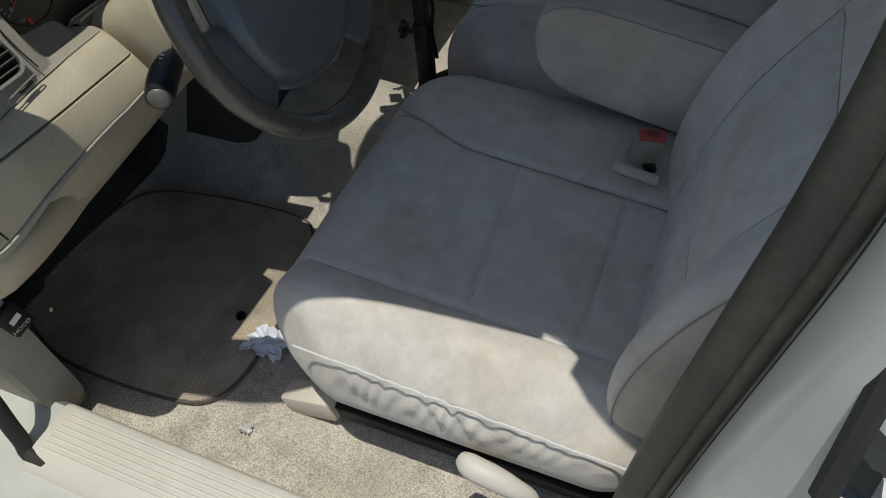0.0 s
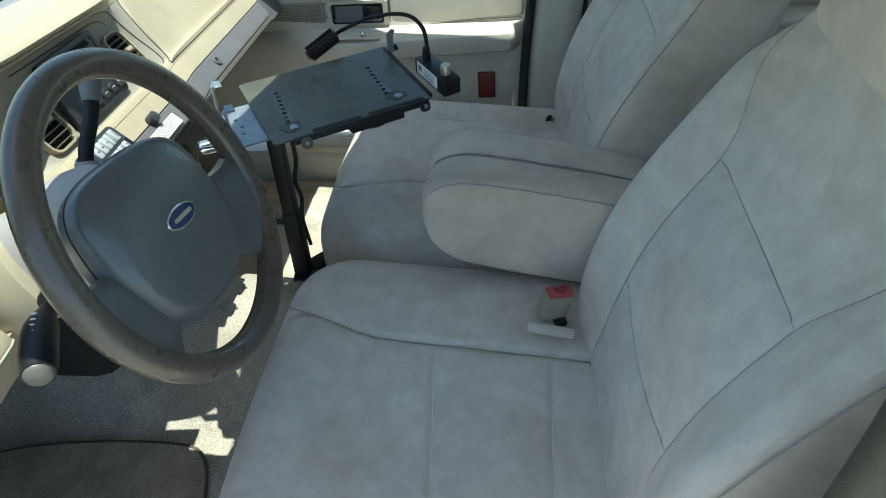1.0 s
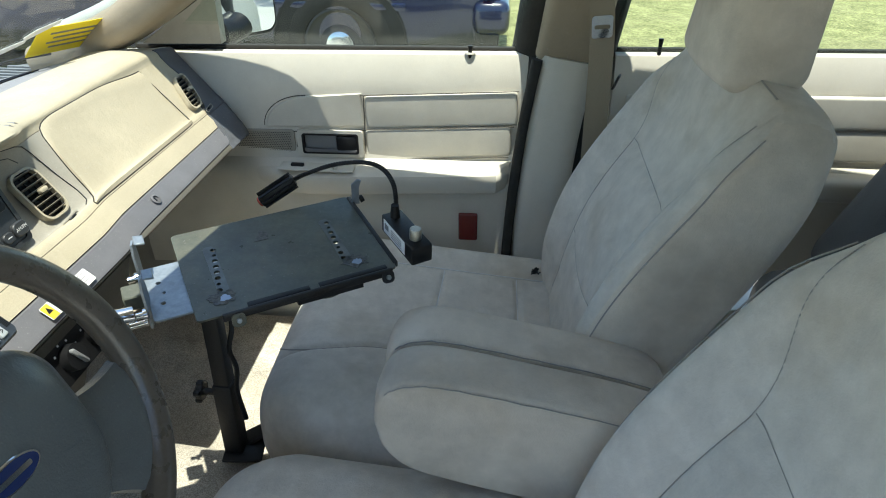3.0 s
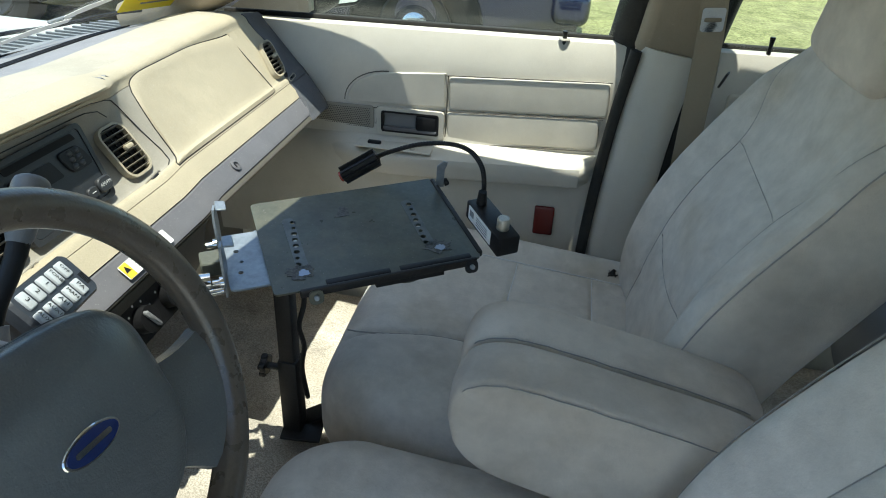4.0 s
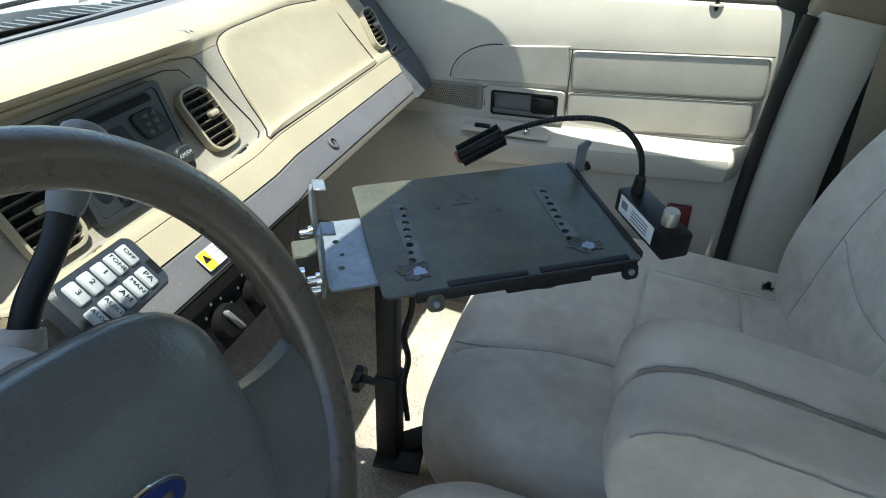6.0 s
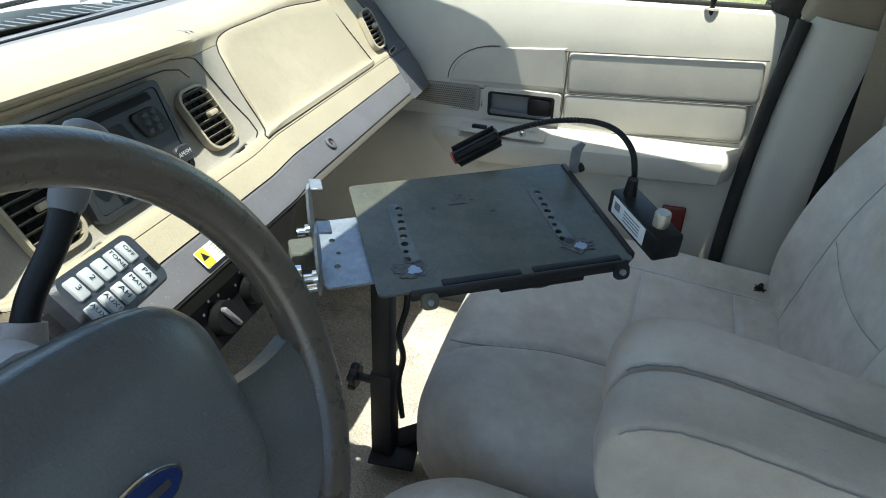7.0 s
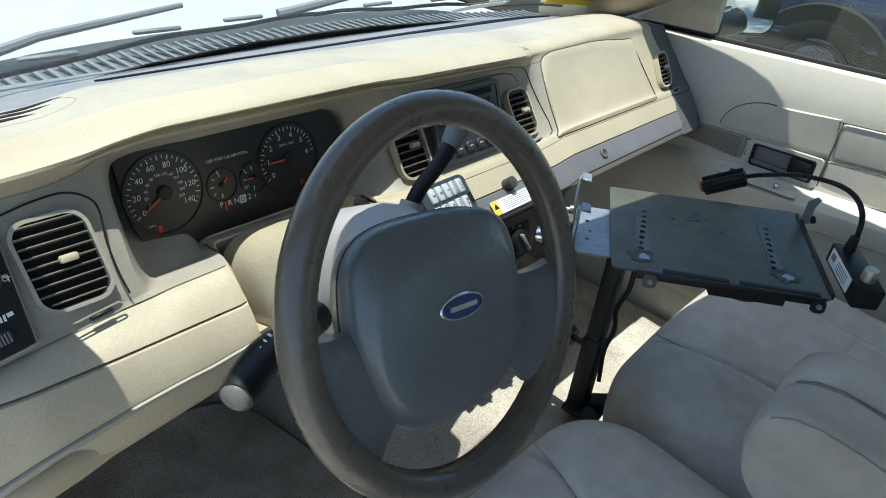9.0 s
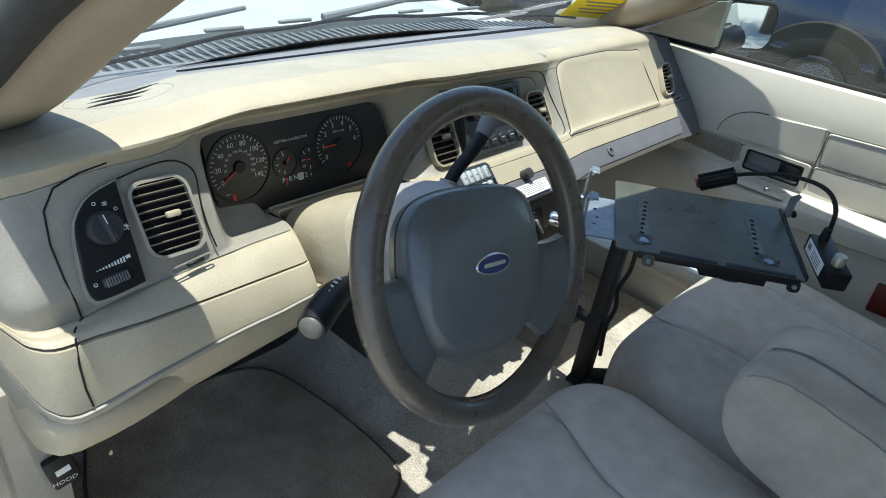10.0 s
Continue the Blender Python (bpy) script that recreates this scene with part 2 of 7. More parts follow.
def frame_ring(outer, inner, depth, m=None):
    """A frame between two outlines of equal count, with thickness along local z."""
    rings = [[Vector((*p, 0)) for p in outer], [Vector((*p, depth)) for p in outer], [Vector((*p, depth)) for p in inner], [Vector((*p, 0)) for p in inner], [Vector((*p, 0)) for p in outer]]
    s = ring_loft(rings, True, False)
    return put(s, m) if m else s


def axes(origin, x_dir, y_dir):
    """A pose whose local x runs along x_dir and whose local y lies near y_dir."""
    x = Vector(x_dir).normalized()
    z = x.cross(Vector(y_dir)).normalized()
    y = z.cross(x)
    m = Matrix((x, y, z)).transposed().to_4x4()
    m.translation = Vector(origin)
    return m


def pillow(hx, hy, hz, r, n, bend):
    """A stuffed block: a box with round edges whose points go through bend(x, y, z, side), side telling the face."""
    h = (hx, hy, hz)
    verts, faces, seen = [], [], {}

    def add(p):
        key = tuple(round(c, 5) for c in p)
        if key not in seen:
            q = [p[k] * h[k] for k in range(3)]
            core = [max(-(h[k] - r), min(h[k] - r, q[k])) for k in range(3)]
            d = Vector([q[k] - core[k] for k in range(3)])
            if d.length > 1e-9:
                d = d.normalized() * r
            seen[key] = len(verts)
            verts.append(bend(*(Vector(core) + d)))
        return seen[key]

    for ax in range(3):
        u, v = (ax + 1) % 3, (ax + 2) % 3
        nu, nv = n[u], n[v]
        for s in (-1, 1):
            for i in range(nu):
                for j in range(nv):
                    quad = []
                    for a, b in ((i, j), (i + 1, j), (i + 1, j + 1), (i, j + 1)):
                        p = [0, 0, 0]
                        p[ax] = s
                        p[u], p[v] = -1 + 2 * a / nu, -1 + 2 * b / nv
                        quad.append(add(p))
                    if len(set(quad)) == 4:
                        faces.append(quad if s > 0 else quad[::-1])
    return verts, faces


def step01(a, b, t):
    t = max(0.0, min(1.0, (t - a) / (b - a)))
    return t * t * (3 - 2 * t)


def lerp_table(table, t):
    """Straight lines through (t, value) pairs; the value may be a tuple."""
    if t <= table[0][0]:
        return table[0][1]
    for (a, va), (b, vb) in zip(table, table[1:]):
        if t <= b:
            f = (t - a) / (b - a)
            return tuple(x + (y - x) * f for x, y in zip(va, vb)) if isinstance(va, tuple) else va + (vb - va) * f
    return table[-1][1]


def text_shape(words, size, m, align="CENTER"):
    """Flat lettering in the built-in font as (verts, faces)."""
    cu = bpy.data.curves.new("lettering", "FONT")
    cu.body, cu.size, cu.align_x, cu.align_y, cu.resolution_u = words, size, align, "CENTER", 2
    ob = bpy.data.objects.new("lettering", cu)
    scene.collection.objects.link(ob)
    me = bpy.data.meshes.new_from_object(ob.evaluated_get(bpy.context.evaluated_depsgraph_get()))
    shape = [v.co.copy() for v in me.vertices], [list(p.vertices) for p in me.polygons]
    bpy.data.objects.remove(ob)
    bpy.data.curves.remove(cu)
    bpy.data.meshes.remove(me)
    return put(shape, m)


# ---- surroundings ----
GRASS = mat("lawn", (0.29, 0.285, 0.13), 0.95, grain=0.45, grain_scale=60, bump=1.0, bump_scale=90, stain=0.6, stain_scale=0.9, stain_color=(0.36, 0.33, 0.19), mottle=0.35, mottle_scale=5, spec=0.1)
ASPHALT = mat("lot_concrete", (0.45, 0.433, 0.395), 0.9, grain=0.2, grain_scale=90, bump=0.6, bump_scale=120, stain=0.5, stain_scale=0.8)


def flat(x0, x1, y0, y1, z, thick):
    return block((x1 - x0, y1 - y0, thick), 0, 1, pose((x0 + x1) / 2, (y0 + y1) / 2, z - thick / 2))


structure("ground", flat(-400, 400, -400, 400, 0.0, 1.0), ASPHALT, "pale concrete lot reaching to the horizon", "ground")
structure("lawn", flat(-60, 60, 3.0, 60, 0.04, 0.06), GRASS, "sunlit mown lawn beside the parking lot", "lawn")

# ---- floor of the car ----
car = thing("car_floor", "carpeted floor pan of a sedan with a centre tunnel", "car floor", kind="structure")


def floor_height(x, y):
    z = 0.27
    hump = math.exp(-((y - 0.05) / 0.15) ** 4)
    z += hump * (0.13 + 0.05 * step01(0.1, -0.5, x))
    z += 0.42 * step01(-0.52, -0.95, x) ** 1.2
    return z


def floor_skin():
    nx, ny = 90, 76
    top, low = [], []
    for i in range(nx + 1):
        x = -0.95 + 2.55 * i / nx
        for j in range(ny + 1):
            y = -0.745 + 1.465 * j / ny
            top.append((x, y, floor_height(x, y)))
    k = len(top)
    faces = []
    for i in range(nx):
        for j in range(ny):
            a = i * (ny + 1) + j
            faces.append((a, a + 1, a + ny + 2, a + ny + 1))
    low = [(x, y, z - 0.03) for x, y, z in top]
    faces += [tuple(q + k for q in reversed(f)) for f in faces]
    return top + low, faces


part("carpet", floor_skin(), CARPET, car, "worn tan-grey carpet over the floor and tunnel")


def sill_box(name, y_in, y_out, label):
    s = thing(name, label, "door sill", kind="structure")
    sign = 1 if y_out > y_in else -1
    prof = [(y_in, 0.25), (y_in, 0.335), (y_in + sign * 0.012, 0.352), (y_in + sign * 0.13, 0.352), (y_out - sign * 0.02, 0.335), (y_out, 0.30), (y_out, 0.20), (y_in, 0.20)]
    part("rocker", ring_loft([[(x, y, z) for y, z in prof] for x in (-0.60, 1.30)]), BODY, s)
    base = [(y_in + sign * 0.004, 0.352), (y_in + sign * 0.008, 0.364), (y_in + sign * 0.014, 0.368), (y_in + sign * 0.085, 0.368), (y_in + sign * 0.11, 0.362), (y_in + sign * 0.118, 0.352)]
    part("scuff_plate", ring_loft([[(x, y, z) for y, z in base] for x in (-0.30, 0.56)]), DOOR, s, "ribbed beige plastic scuff plate")
    for k in range(7):
        y = y_in + sign * (0.022 + 0.0095 * k)
        part("rib", ring_loft([[(x, y + dy, 0.368 + dz) for dy, dz in ((-0.003, -0.001), (-0.0018, 0.0022), (0.0018, 0.0022), (0.003, -0.001))] for x in (-0.285, 0.55)]), DOOR, s)
    return s


sill_box("door_sill", -0.735, -0.92, "painted rocker with a ribbed beige scuff plate on the open driver side")
sill_box("door_sill", 0.74, 0.90, "painted rocker under the closed passenger door")

# ---- body shell: pillars, roof, glass ----
shell = thing("car_body", "tan-painted sedan body shell with headliner, pillars and rear deck", "car body", kind="structure")


def bar(points, w, h, seg=8, name="pillar", material=TAN, label="", up=(0, 0, 1)):
    """A padded bar along the points, w across and h deep."""
    pts = [Vector(p) for p in points]
    rings = []
    for k, p in enumerate(pts):
        t = (pts[min(k + 1, len(pts) - 1)] - pts[max(k - 1, 0)]).normalized()
        s = t.cross(Vector(up)).normalized()
        n = s.cross(t)
        ww = w[k] if isinstance(w, (list, tuple)) else w
        hh = h[k] if isinstance(h, (list, tuple)) else h
        ring = [(q[0], q[1]) for q in round_rect(ww, hh, min(ww, hh) * 0.42, 4)]
        rings.append([p + s * a + n * b for a, b in ring])
    return part(name, ring_loft(rings), material, shell, label)


for sgn in (-1, 1):
    a_in = 0.028 if sgn < 0 else 0.020
    a_line = smooth_line([(-0.60, sgn * (0.735 - a_in), 0.93 - a_in / 4), (-0.38, sgn * (0.705 - a_in), 1.03 - a_in / 2), (-0.12, sgn * (0.655 - a_in / 4), 1.19), (0.10, sgn * 0.585, 1.315), (0.35, sgn * 0.55, 1.365)], 5)
    bar([p + Vector((0, -0.014, 0)) for p in a_line] if sgn > 0 else a_line, 0.112 if sgn > 0 else 0.085, 0.075, name="windscreen_pillar", material=PILLAR, label="tan padded windscreen pillar")
    bar([p + Vector((0.03, sgn * 0.055 * (1 - 0.42 * step01(-0.15, 0.15, p.x)), -0.005)) for p in a_line], 0.03, 0.03, name="door_seal", material=BLACK_MATT, label="black rubber door seal")
    bar([p + Vector((-0.02, sgn * 0.045 * (1 - 0.5 * step01(-0.15, 0.15, p.x)), 0.03)) for p in a_line], 0.05, 0.05, name="outer_pillar", material=BODY)
    # Rails bulge and widen here, out of view, to shade backrests and pillar trim.
    rail = smooth_line([(0.10, sgn * 0.578, 1.315), (0.30, sgn * 0.540, 1.36), (0.42, sgn * 0.541, 1.370), (0.49, sgn * 0.592, 1.374), (0.54, sgn * 0.612, 1.376), (0.65, sgn * 0.620, 1.378), (0.90, sgn * 0.610, 1.378), (1.30, sgn * 0.565, 1.345), (1.75, sgn * 0.62, 1.20), (2.15, sgn * 0.66, 1.0)], 5)
    bar(rail, 0.10, 0.07, name="roof_rail", label="tan roof rail trim")
    wide_from = 0.425 if sgn > 0 else 0.47
    bar([p + Vector((0, sgn * (0.070 if sgn > 0 and wide_from < p.x < 0.60 else 0.032 if p.x > wide_from else 0.012), 0.035)) for p in rail], [0.13 if p.x > wide_from else 0.07 for p in rail] if sgn > 0 else [0.11 if p.x > wide_from else 0.07 for p in rail], 0.05, name="outer_roof_rail", material=BODY)


def roof_skin():
    rings = []
    for i in range(25):
        x = 0.0 + 1.48 * i / 24
        top = []
        for j in range(21):
            y = -0.58 + 1.16 * j / 20
            # Driver-side front edge reaches forward, unseen, to keep sun off the steering wheel.
            top.append((x + (0.06 * (y / 0.6) ** 2 - 0.15 * step01(-0.06, -0.20, y)) * (1 - i / 24), y, 1.395 - 0.045 * (y / 0.6) ** 2 - 0.06 * ((x - 0.75) / 0.75) ** 2))
        rings.append(top + [(p[0], p[1], p[2] + 0.05) for p in reversed(top)])
    return ring_loft(rings)


structure("ceiling", roof_skin(), mat("headliner", (0.46, 0.43, 0.37), 0.95, grain=0.08, grain_scale=900, bump=0.4, bump_scale=900), "light tan cloth headliner, lengthened over the driver to shade the wheel", "ceiling")


def windscreen():
    rows = []
    for i in range(13):
        f = i / 12
        row = []
        for j in range(25):
            y = (-0.75 + 0.19 * f) + 2 * (0.75 - 0.19 * f) * j / 24
            u = (y / 0.75) ** 2
            row.append(Vector((-0.665 + 0.60 * f + 0.17 * u, y, 0.925 + 0.415 * f + 0.04 * math.sin(math.pi * f) - 0.015 * u)))
        rows.append(row)
    return rows


ws = windscreen()
verts = [p for r in ws for p in r]
faces = [(i * 25 + j, i * 25 + j + 1, (i + 1) * 25 + j + 1, (i + 1) * 25 + j) for i in range(12) for j in range(24)]
glass = structure("windscreen", (verts, faces), GLASS, "raked clear windscreen glass", "windscreen")
glass.visible_shadow = False


def side_glass(name, x0, x1, sgn, x0t, x1t):
    b0, b1, t1, t0 = (x0, sgn * 0.806, 0.925), (x1, sgn * 0.806, 0.945), (x1t, sgn * 0.60, 1.33), (x0t, sgn * 0.60, 1.32)
    f = 0.004
    vs = [Vector(p) for p in (b0, b1, t1, t0)] + [Vector(p) + Vector((0, sgn * f, 0)) for p in (b0, b1, t1, t0)]
    g = structure(name, (vs, [(0, 1, 2, 3), (7, 6, 5, 4), (0, 4, 5, 1), (1, 5, 6, 2), (2, 6, 7, 3), (3, 7, 4, 0)]), GLASS, "dusty clear side window glass", "window", smooth=False)
    g.visible_shadow = False
    return g


side_glass("window_1", -0.40, 0.43, 1, 0.06, 0.46)
side_glass("window_2", 0.60, 1.35, 1, 0.58, 1.30)
side_glass("window_3", 0.66, 1.35, -1, 0.62, 1.30)

# ---- the passenger side doors ----
def door_profile(x):
    inn = [(0.800, 0.944), (0.786, 0.949), (0.772, 0.944), (0.763, 0.925), (0.755, 0.895), (0.749, 0.868), (0.750, 0.82), (0.750, 0.78),
           (0.748, 0.74), (0.742, 0.715), (0.725, 0.705), (0.71, 0.68), (0.708, 0.62), (0.703, 0.56), (0.70, 0.50), (0.705, 0.45)]
    return inn + [(0.74, 0.44), (0.86, 0.44), (0.90, 0.60), (0.90, 0.80), (0.845, 0.938)]


def door_base(x0, x1, slope=0.022):
    n = 34
    rings = []
    for i in range(n + 1):
        x = x0 + (x1 - x0) * i / n
        lift = slope * (x - 0.1)
        rings.append([(x, y + 0.04 * (x - 0.1) * 0.5, z + lift) for y, z in door_profile(x)])
    return ring_loft(rings)


def pad(x0, x1, z0, z1, y, depth, corner=0.008, slope=0.022, front_round=0.0, soft=0.006):
    """A raised trim pad on the door, facing inward (-y)."""
    w, h = x1 - x0, z1 - z0
    pts = round_rect(w, h, corner, 4)
    if front_round:
        pts = [(px, py - front_round * max(0.0, (-px + w / 2 - (w - h)) / h) ** 2 * (1 if py > -h * 0.3 else 0)) for px, py in pts]
    m = axes(((x0 + x1) / 2, y, (z0 + z1) / 2 + slope * ((x0 + x1) / 2 - 0.1)), (1, 0, slope), (0, 0, 1))
    # local z points to -y
    c = [[Vector((px, py, 0)) for px, py in pts]]
    for k in range(5):
        a = radians(18 * (k + 1))
        q = min(soft, depth)
        gx, gy = 1 - q * (1 - math.cos(a)) / (w / 2), 1 - q * (1 - math.cos(a)) / (h / 2)
        c.append([Vector((px * gx, py * gy, depth - q + q * math.sin(a))) for px, py in pts])
    return put(ring_loft(c), m)


def passenger_door():
    d = thing("door_1", "closed passenger door with pale vinyl trim panel and armrest", "car door", kind="structure")
    part("panel", door_base(-0.46, 0.428), DOOR, d, "pale grey-beige vinyl door panel")
    arc = [(-0.155 + 0.10 * (1 - math.cos(radians(q))), 0.790 + 0.070 * math.sin(radians(q))) for q in range(0, 91, 9)]
    part("upper_pad", plate([(x, z - 0.822) for x, z in [(0.072, 0.789), (0.072, 0.862)] + arc[::-1]], 0.010, axes((0, 0.752, 0.820), (1, 0, 0.062), (0, 0, 1)), bevel=0.005), DOOR_CLOTH, d)
    part("upper_pad", pad(0.0755, 0.412, 0.7855, 0.860, 0.755, 0.010, slope=0.066, soft=0.006), DOOR_CLOTH, d)
    part("lower_pad", pad(0.0755, 0.402, 0.7140, 0.7820, 0.754, 0.010, slope=0.066, soft=0.006), DOOR_CLOTH, d)
    part("speaker_grille", pad(-0.245, -0.088, 0.722, 0.780, 0.7445, 0.003), TAN_DARK, d, "perforated grey speaker grille")
    part("grille_dots", joined(*[disc(0.0011, 0.0006, 6, axes((-0.235 + 0.0042 * a + 0.0021 * (b % 2), 0.7414, 0.7265 + 0.0042 * b + 0.022 * (-0.335 + 0.0042 * a)), (1, 0, 0.022), (0, 0, 1))) for a in range(33) for b in range(12)]), BLACK_MATT, d, "rows of fine grille holes")
    bezel = part("handle_bezel", frame_ring(round_rect(0.152, 0.062, 0.008, 4), round_rect(0.128, 0.046, 0.006, 4), 0.012, axes((-0.005, 0.7475, 0.748), (1, 0, 0.022), (0, 0, 1))), DOOR, d)
    part("bezel_edge", frame_ring(round_rect(0.130, 0.048, 0.006, 4), round_rect(0.120, 0.040, 0.005, 4), 0.0135, axes((-0.005, 0.7475, 0.748), (1, 0, 0.022), (0, 0, 1))), BLACK, bezel)
    part("handle_cup", pad(-0.068, 0.058, 0.724, 0.772, 0.7468, 0.003), GREY, bezel, "grey recessed handle cup")
    part("handle_lever", block((0.048, 0.012, 0.036), 0.006, 2, pose(0.032, 0.739, 0.750, 0, 0, 3)), BLACK, bezel, "dark grey pull lever")
    part("handle_strip", block((0.122, 0.008, 0.010), 0.003, 2, pose(-0.005, 0.738, 0.731, 0, 0, 0)), SILVER, bezel)
    GAP = mat("trim_joint_shadow", (0.085, 0.078, 0.066), 0.9, grain=0.2, grain_scale=500)
    for line in ([(x, 0.7445, 0.862 + 0.064 * (x - 0.1)) for x in (-0.04, 0.05, 0.16, 0.28, 0.412)], [(x, 0.7445, 0.7830 + 0.064 * (x - 0.1)) for x in (-0.16, -0.02, 0.12, 0.26, 0.406)],
                 [(x, 0.7445, 0.7120 + 0.064 * (x - 0.1)) for x in (0.078, 0.18, 0.28, 0.398)], [(0.0738, 0.7445, z) for z in (0.710, 0.76, 0.80, 0.860)],
                 [(-0.155 + 0.10 * (1 - math.cos(radians(q))) - 0.001, 0.7455, 0.783 + 0.072 * math.sin(radians(q))) for q in range(0, 91, 9)], [(-0.086, 0.7450, 0.716), (-0.080, 0.7450, 0.775)], [(-0.245, 0.7440, 0.716), (-0.16, 0.7440, 0.716), (-0.085, 0.7440, 0.716)]):
        part("panel_gap", tube(line, 0.0013, 6), GAP, d)
    # armrest: a shelf that stands off the panel
    rings = []
    for i in range(27):
        x = -0.30 + 0.70 * i / 26
        out = 0.07 * step01(-0.30, -0.02, x) * (1 - 0.5 * step01(0.37, 0.40, x) ** 2)
        k = 0.050 * (x - 0.1)
        y0 = 0.745 + 0.02 * (x - 0.1)
        rings.append([(x, y0, 0.707 + k), (x, y0 - out * 0.75, 0.706 + k), (x, y0 - out, 0.698 + k), (x, y0 - out - 0.004, 0.685 + k), (x, y0 - out + 0.006, 0.655 + k), (x, y0 - out + 0.03, 0.643 + k), (x, y0, 0.64 + k)])
    arm = part("armrest", ring_loft(rings), DOOR, d, "smooth pale moulded armrest")
    part("switch_plate", block((0.17, 0.045, 0.004), 0.002, 2, pose(-0.03, 0.70, 0.705)), DOOR_CLOTH, arm)
    part("window_switch", block((0.03, 0.012, 0.008), 0.003, 2, pose(-0.075, 0.70, 0.709)), BLACK, arm)
    part("screw", lathe([(0.0, 0), (0.007, 0), (0.007, 0.010), (0.004, 0.013), (0.0, 0.013)], 10, pose(0.012, 0.69, 0.705)), CHROME, arm)
    part("reflector", pad(0.292, 0.336, 0.532, 0.602, 0.704, 0.005, 0.004), mat("red_reflector", (0.14, 0.012, 0.012), 0.2, coat=0.5), d, "dark red plastic reflector")
    part("lock_ring", lathe([(0.006, 0), (0.012, 0), (0.011, 0.003), (0.006, 0.003), (0.006, 0)], 16, pose(0.303, 0.777, 0.951)), DOOR, d)
    part("lock_knob", tube([(0.303, 0.777, 0.940), (0.303, 0.777, 0.956), (0.303, 0.777, 0.968)], [0.0045, 0.004, 0.0055], 10), BLACK, d, "black lock knob")
    part("edge_seal", tube(smooth_line([(0.438, 0.815, 0.965), (0.437, 0.785, 0.945), (0.436, 0.757, 0.87), (0.433, 0.752, 0.78), (0.430, 0.725, 0.70), (0.428, 0.708, 0.58), (0.424, 0.702, 0.46)], 6), 0.011, 10), BLACK_MATT, d, "black rubber seal along the door edge")
    part("belt_seal", block((0.88, 0.016, 0.012), 0.004, 2, pose(-0.01, 0.802, 0.947, 0, -1.3, 0)), BLACK_MATT, d, "black window seal")
    return d


passenger_door()


def rear_door():
    d = thing("door_2", "closed rear door with pale vinyl trim panel", "car door", kind="structure")
    part("panel", door_base(0.61, 1.36), DOOR, d, "pale grey-beige vinyl door panel")
    part("upper_pad", pad(0.64, 1.33, 0.80, 0.87, 0.766, 0.012), DOOR_CLOTH, d)
    part("lower_pad", pad(0.64, 1.33, 0.725, 0.792, 0.768, 0.012), DOOR_CLOTH, d)
    part("armrest", block((0.50, 0.07, 0.055), 0.015, 3, pose(0.98, 0.735, 0.70)), DOOR, d, "smooth pale moulded armrest")
    part("lock_knob", tube([(0.70, 0.790, 0.955), (0.70, 0.790, 0.976), (0.70, 0.790, 0.992)], [0.0045, 0.004, 0.0055], 10), BLACK, d, "black lock knob")
    part("belt_seal", block((0.78, 0.016, 0.012), 0.004, 2, pose(0.98, 0.818, 0.968, 0, -1.3, 0)), BLACK_MATT, d, "black window seal")
    return d


rear_door()
left_rear = thing("door_3", "closed rear door on the driver side with dark window", "car door", kind="structure")
part("skin", put(door_base(0.615, 1.36), Matrix.Diagonal((1, -1, 1, 1))), BODY, left_rear, "pale painted rear door")
part("belt_moulding", block((0.78, 0.030, 0.022), 0.008, 3, pose(0.985, -0.808, 0.930)), CHROME, left_rear, "bright belt moulding")

part("window_pane", ring_loft([[(0.598, -0.792, 0.935), (1.35, -0.800, 0.950), (1.30, -0.672, 1.300), (0.605, -0.690, 1.240)], [(0.598, -0.802, 0.935), (1.35, -0.810, 0.950), (1.30, -0.682, 1.300), (0.605, -0.700, 1.240)]]), mat("tinted_glass", (0.012, 0.014, 0.013), 0.08, coat=0.5), left_rear, "dark tinted window glass", smooth=False)
part("pane_seal", tube([(0.597, -0.800, 0.935), (0.599, -0.760, 1.05), (0.604, -0.700, 1.24)], 0.007, 8), BLACK_MATT, left_rear)

# the open driver door, unseen, swung out on its front hinge to cut skylight
OPEN = pose(-0.47, -0.84, 0.0, 0, 0, -66)
open_door = thing("door_4", "unseen open driver door swung out on its hinges to cut daylight, pale trim inside", "car door", (-0.47, -0.84, 0.35), kind="structure")
door_section = [(0.0, 0.34), (0.0, 0.56), (0.035, 0.70), (0.0, 0.72), (-0.012, 0.86), (-0.03, 0.945), (-0.09, 0.94), (-0.115, 0.80), (-0.11, 0.55), (-0.09, 0.34)]
part("panel", put(ring_loft([[(x, y, z) for y, z in door_section] for x in (0.02, 0.05, 0.30, 0.60, 0.90, 1.02, 1.05)]), OPEN), DOOR, open_door, "pale vinyl panel and painted skin")
part("window_frame", put(tube(smooth_line([(0.05, -0.06, 0.94), (0.30, 0.02, 1.12), (0.55, 0.10, 1.28), (0.85, 0.14, 1.34), (1.02, 0.10, 1.25), (1.05, -0.05, 0.94)], 6), 0.018, 8), OPEN), BLACK_MATT, open_door, "black window frame")

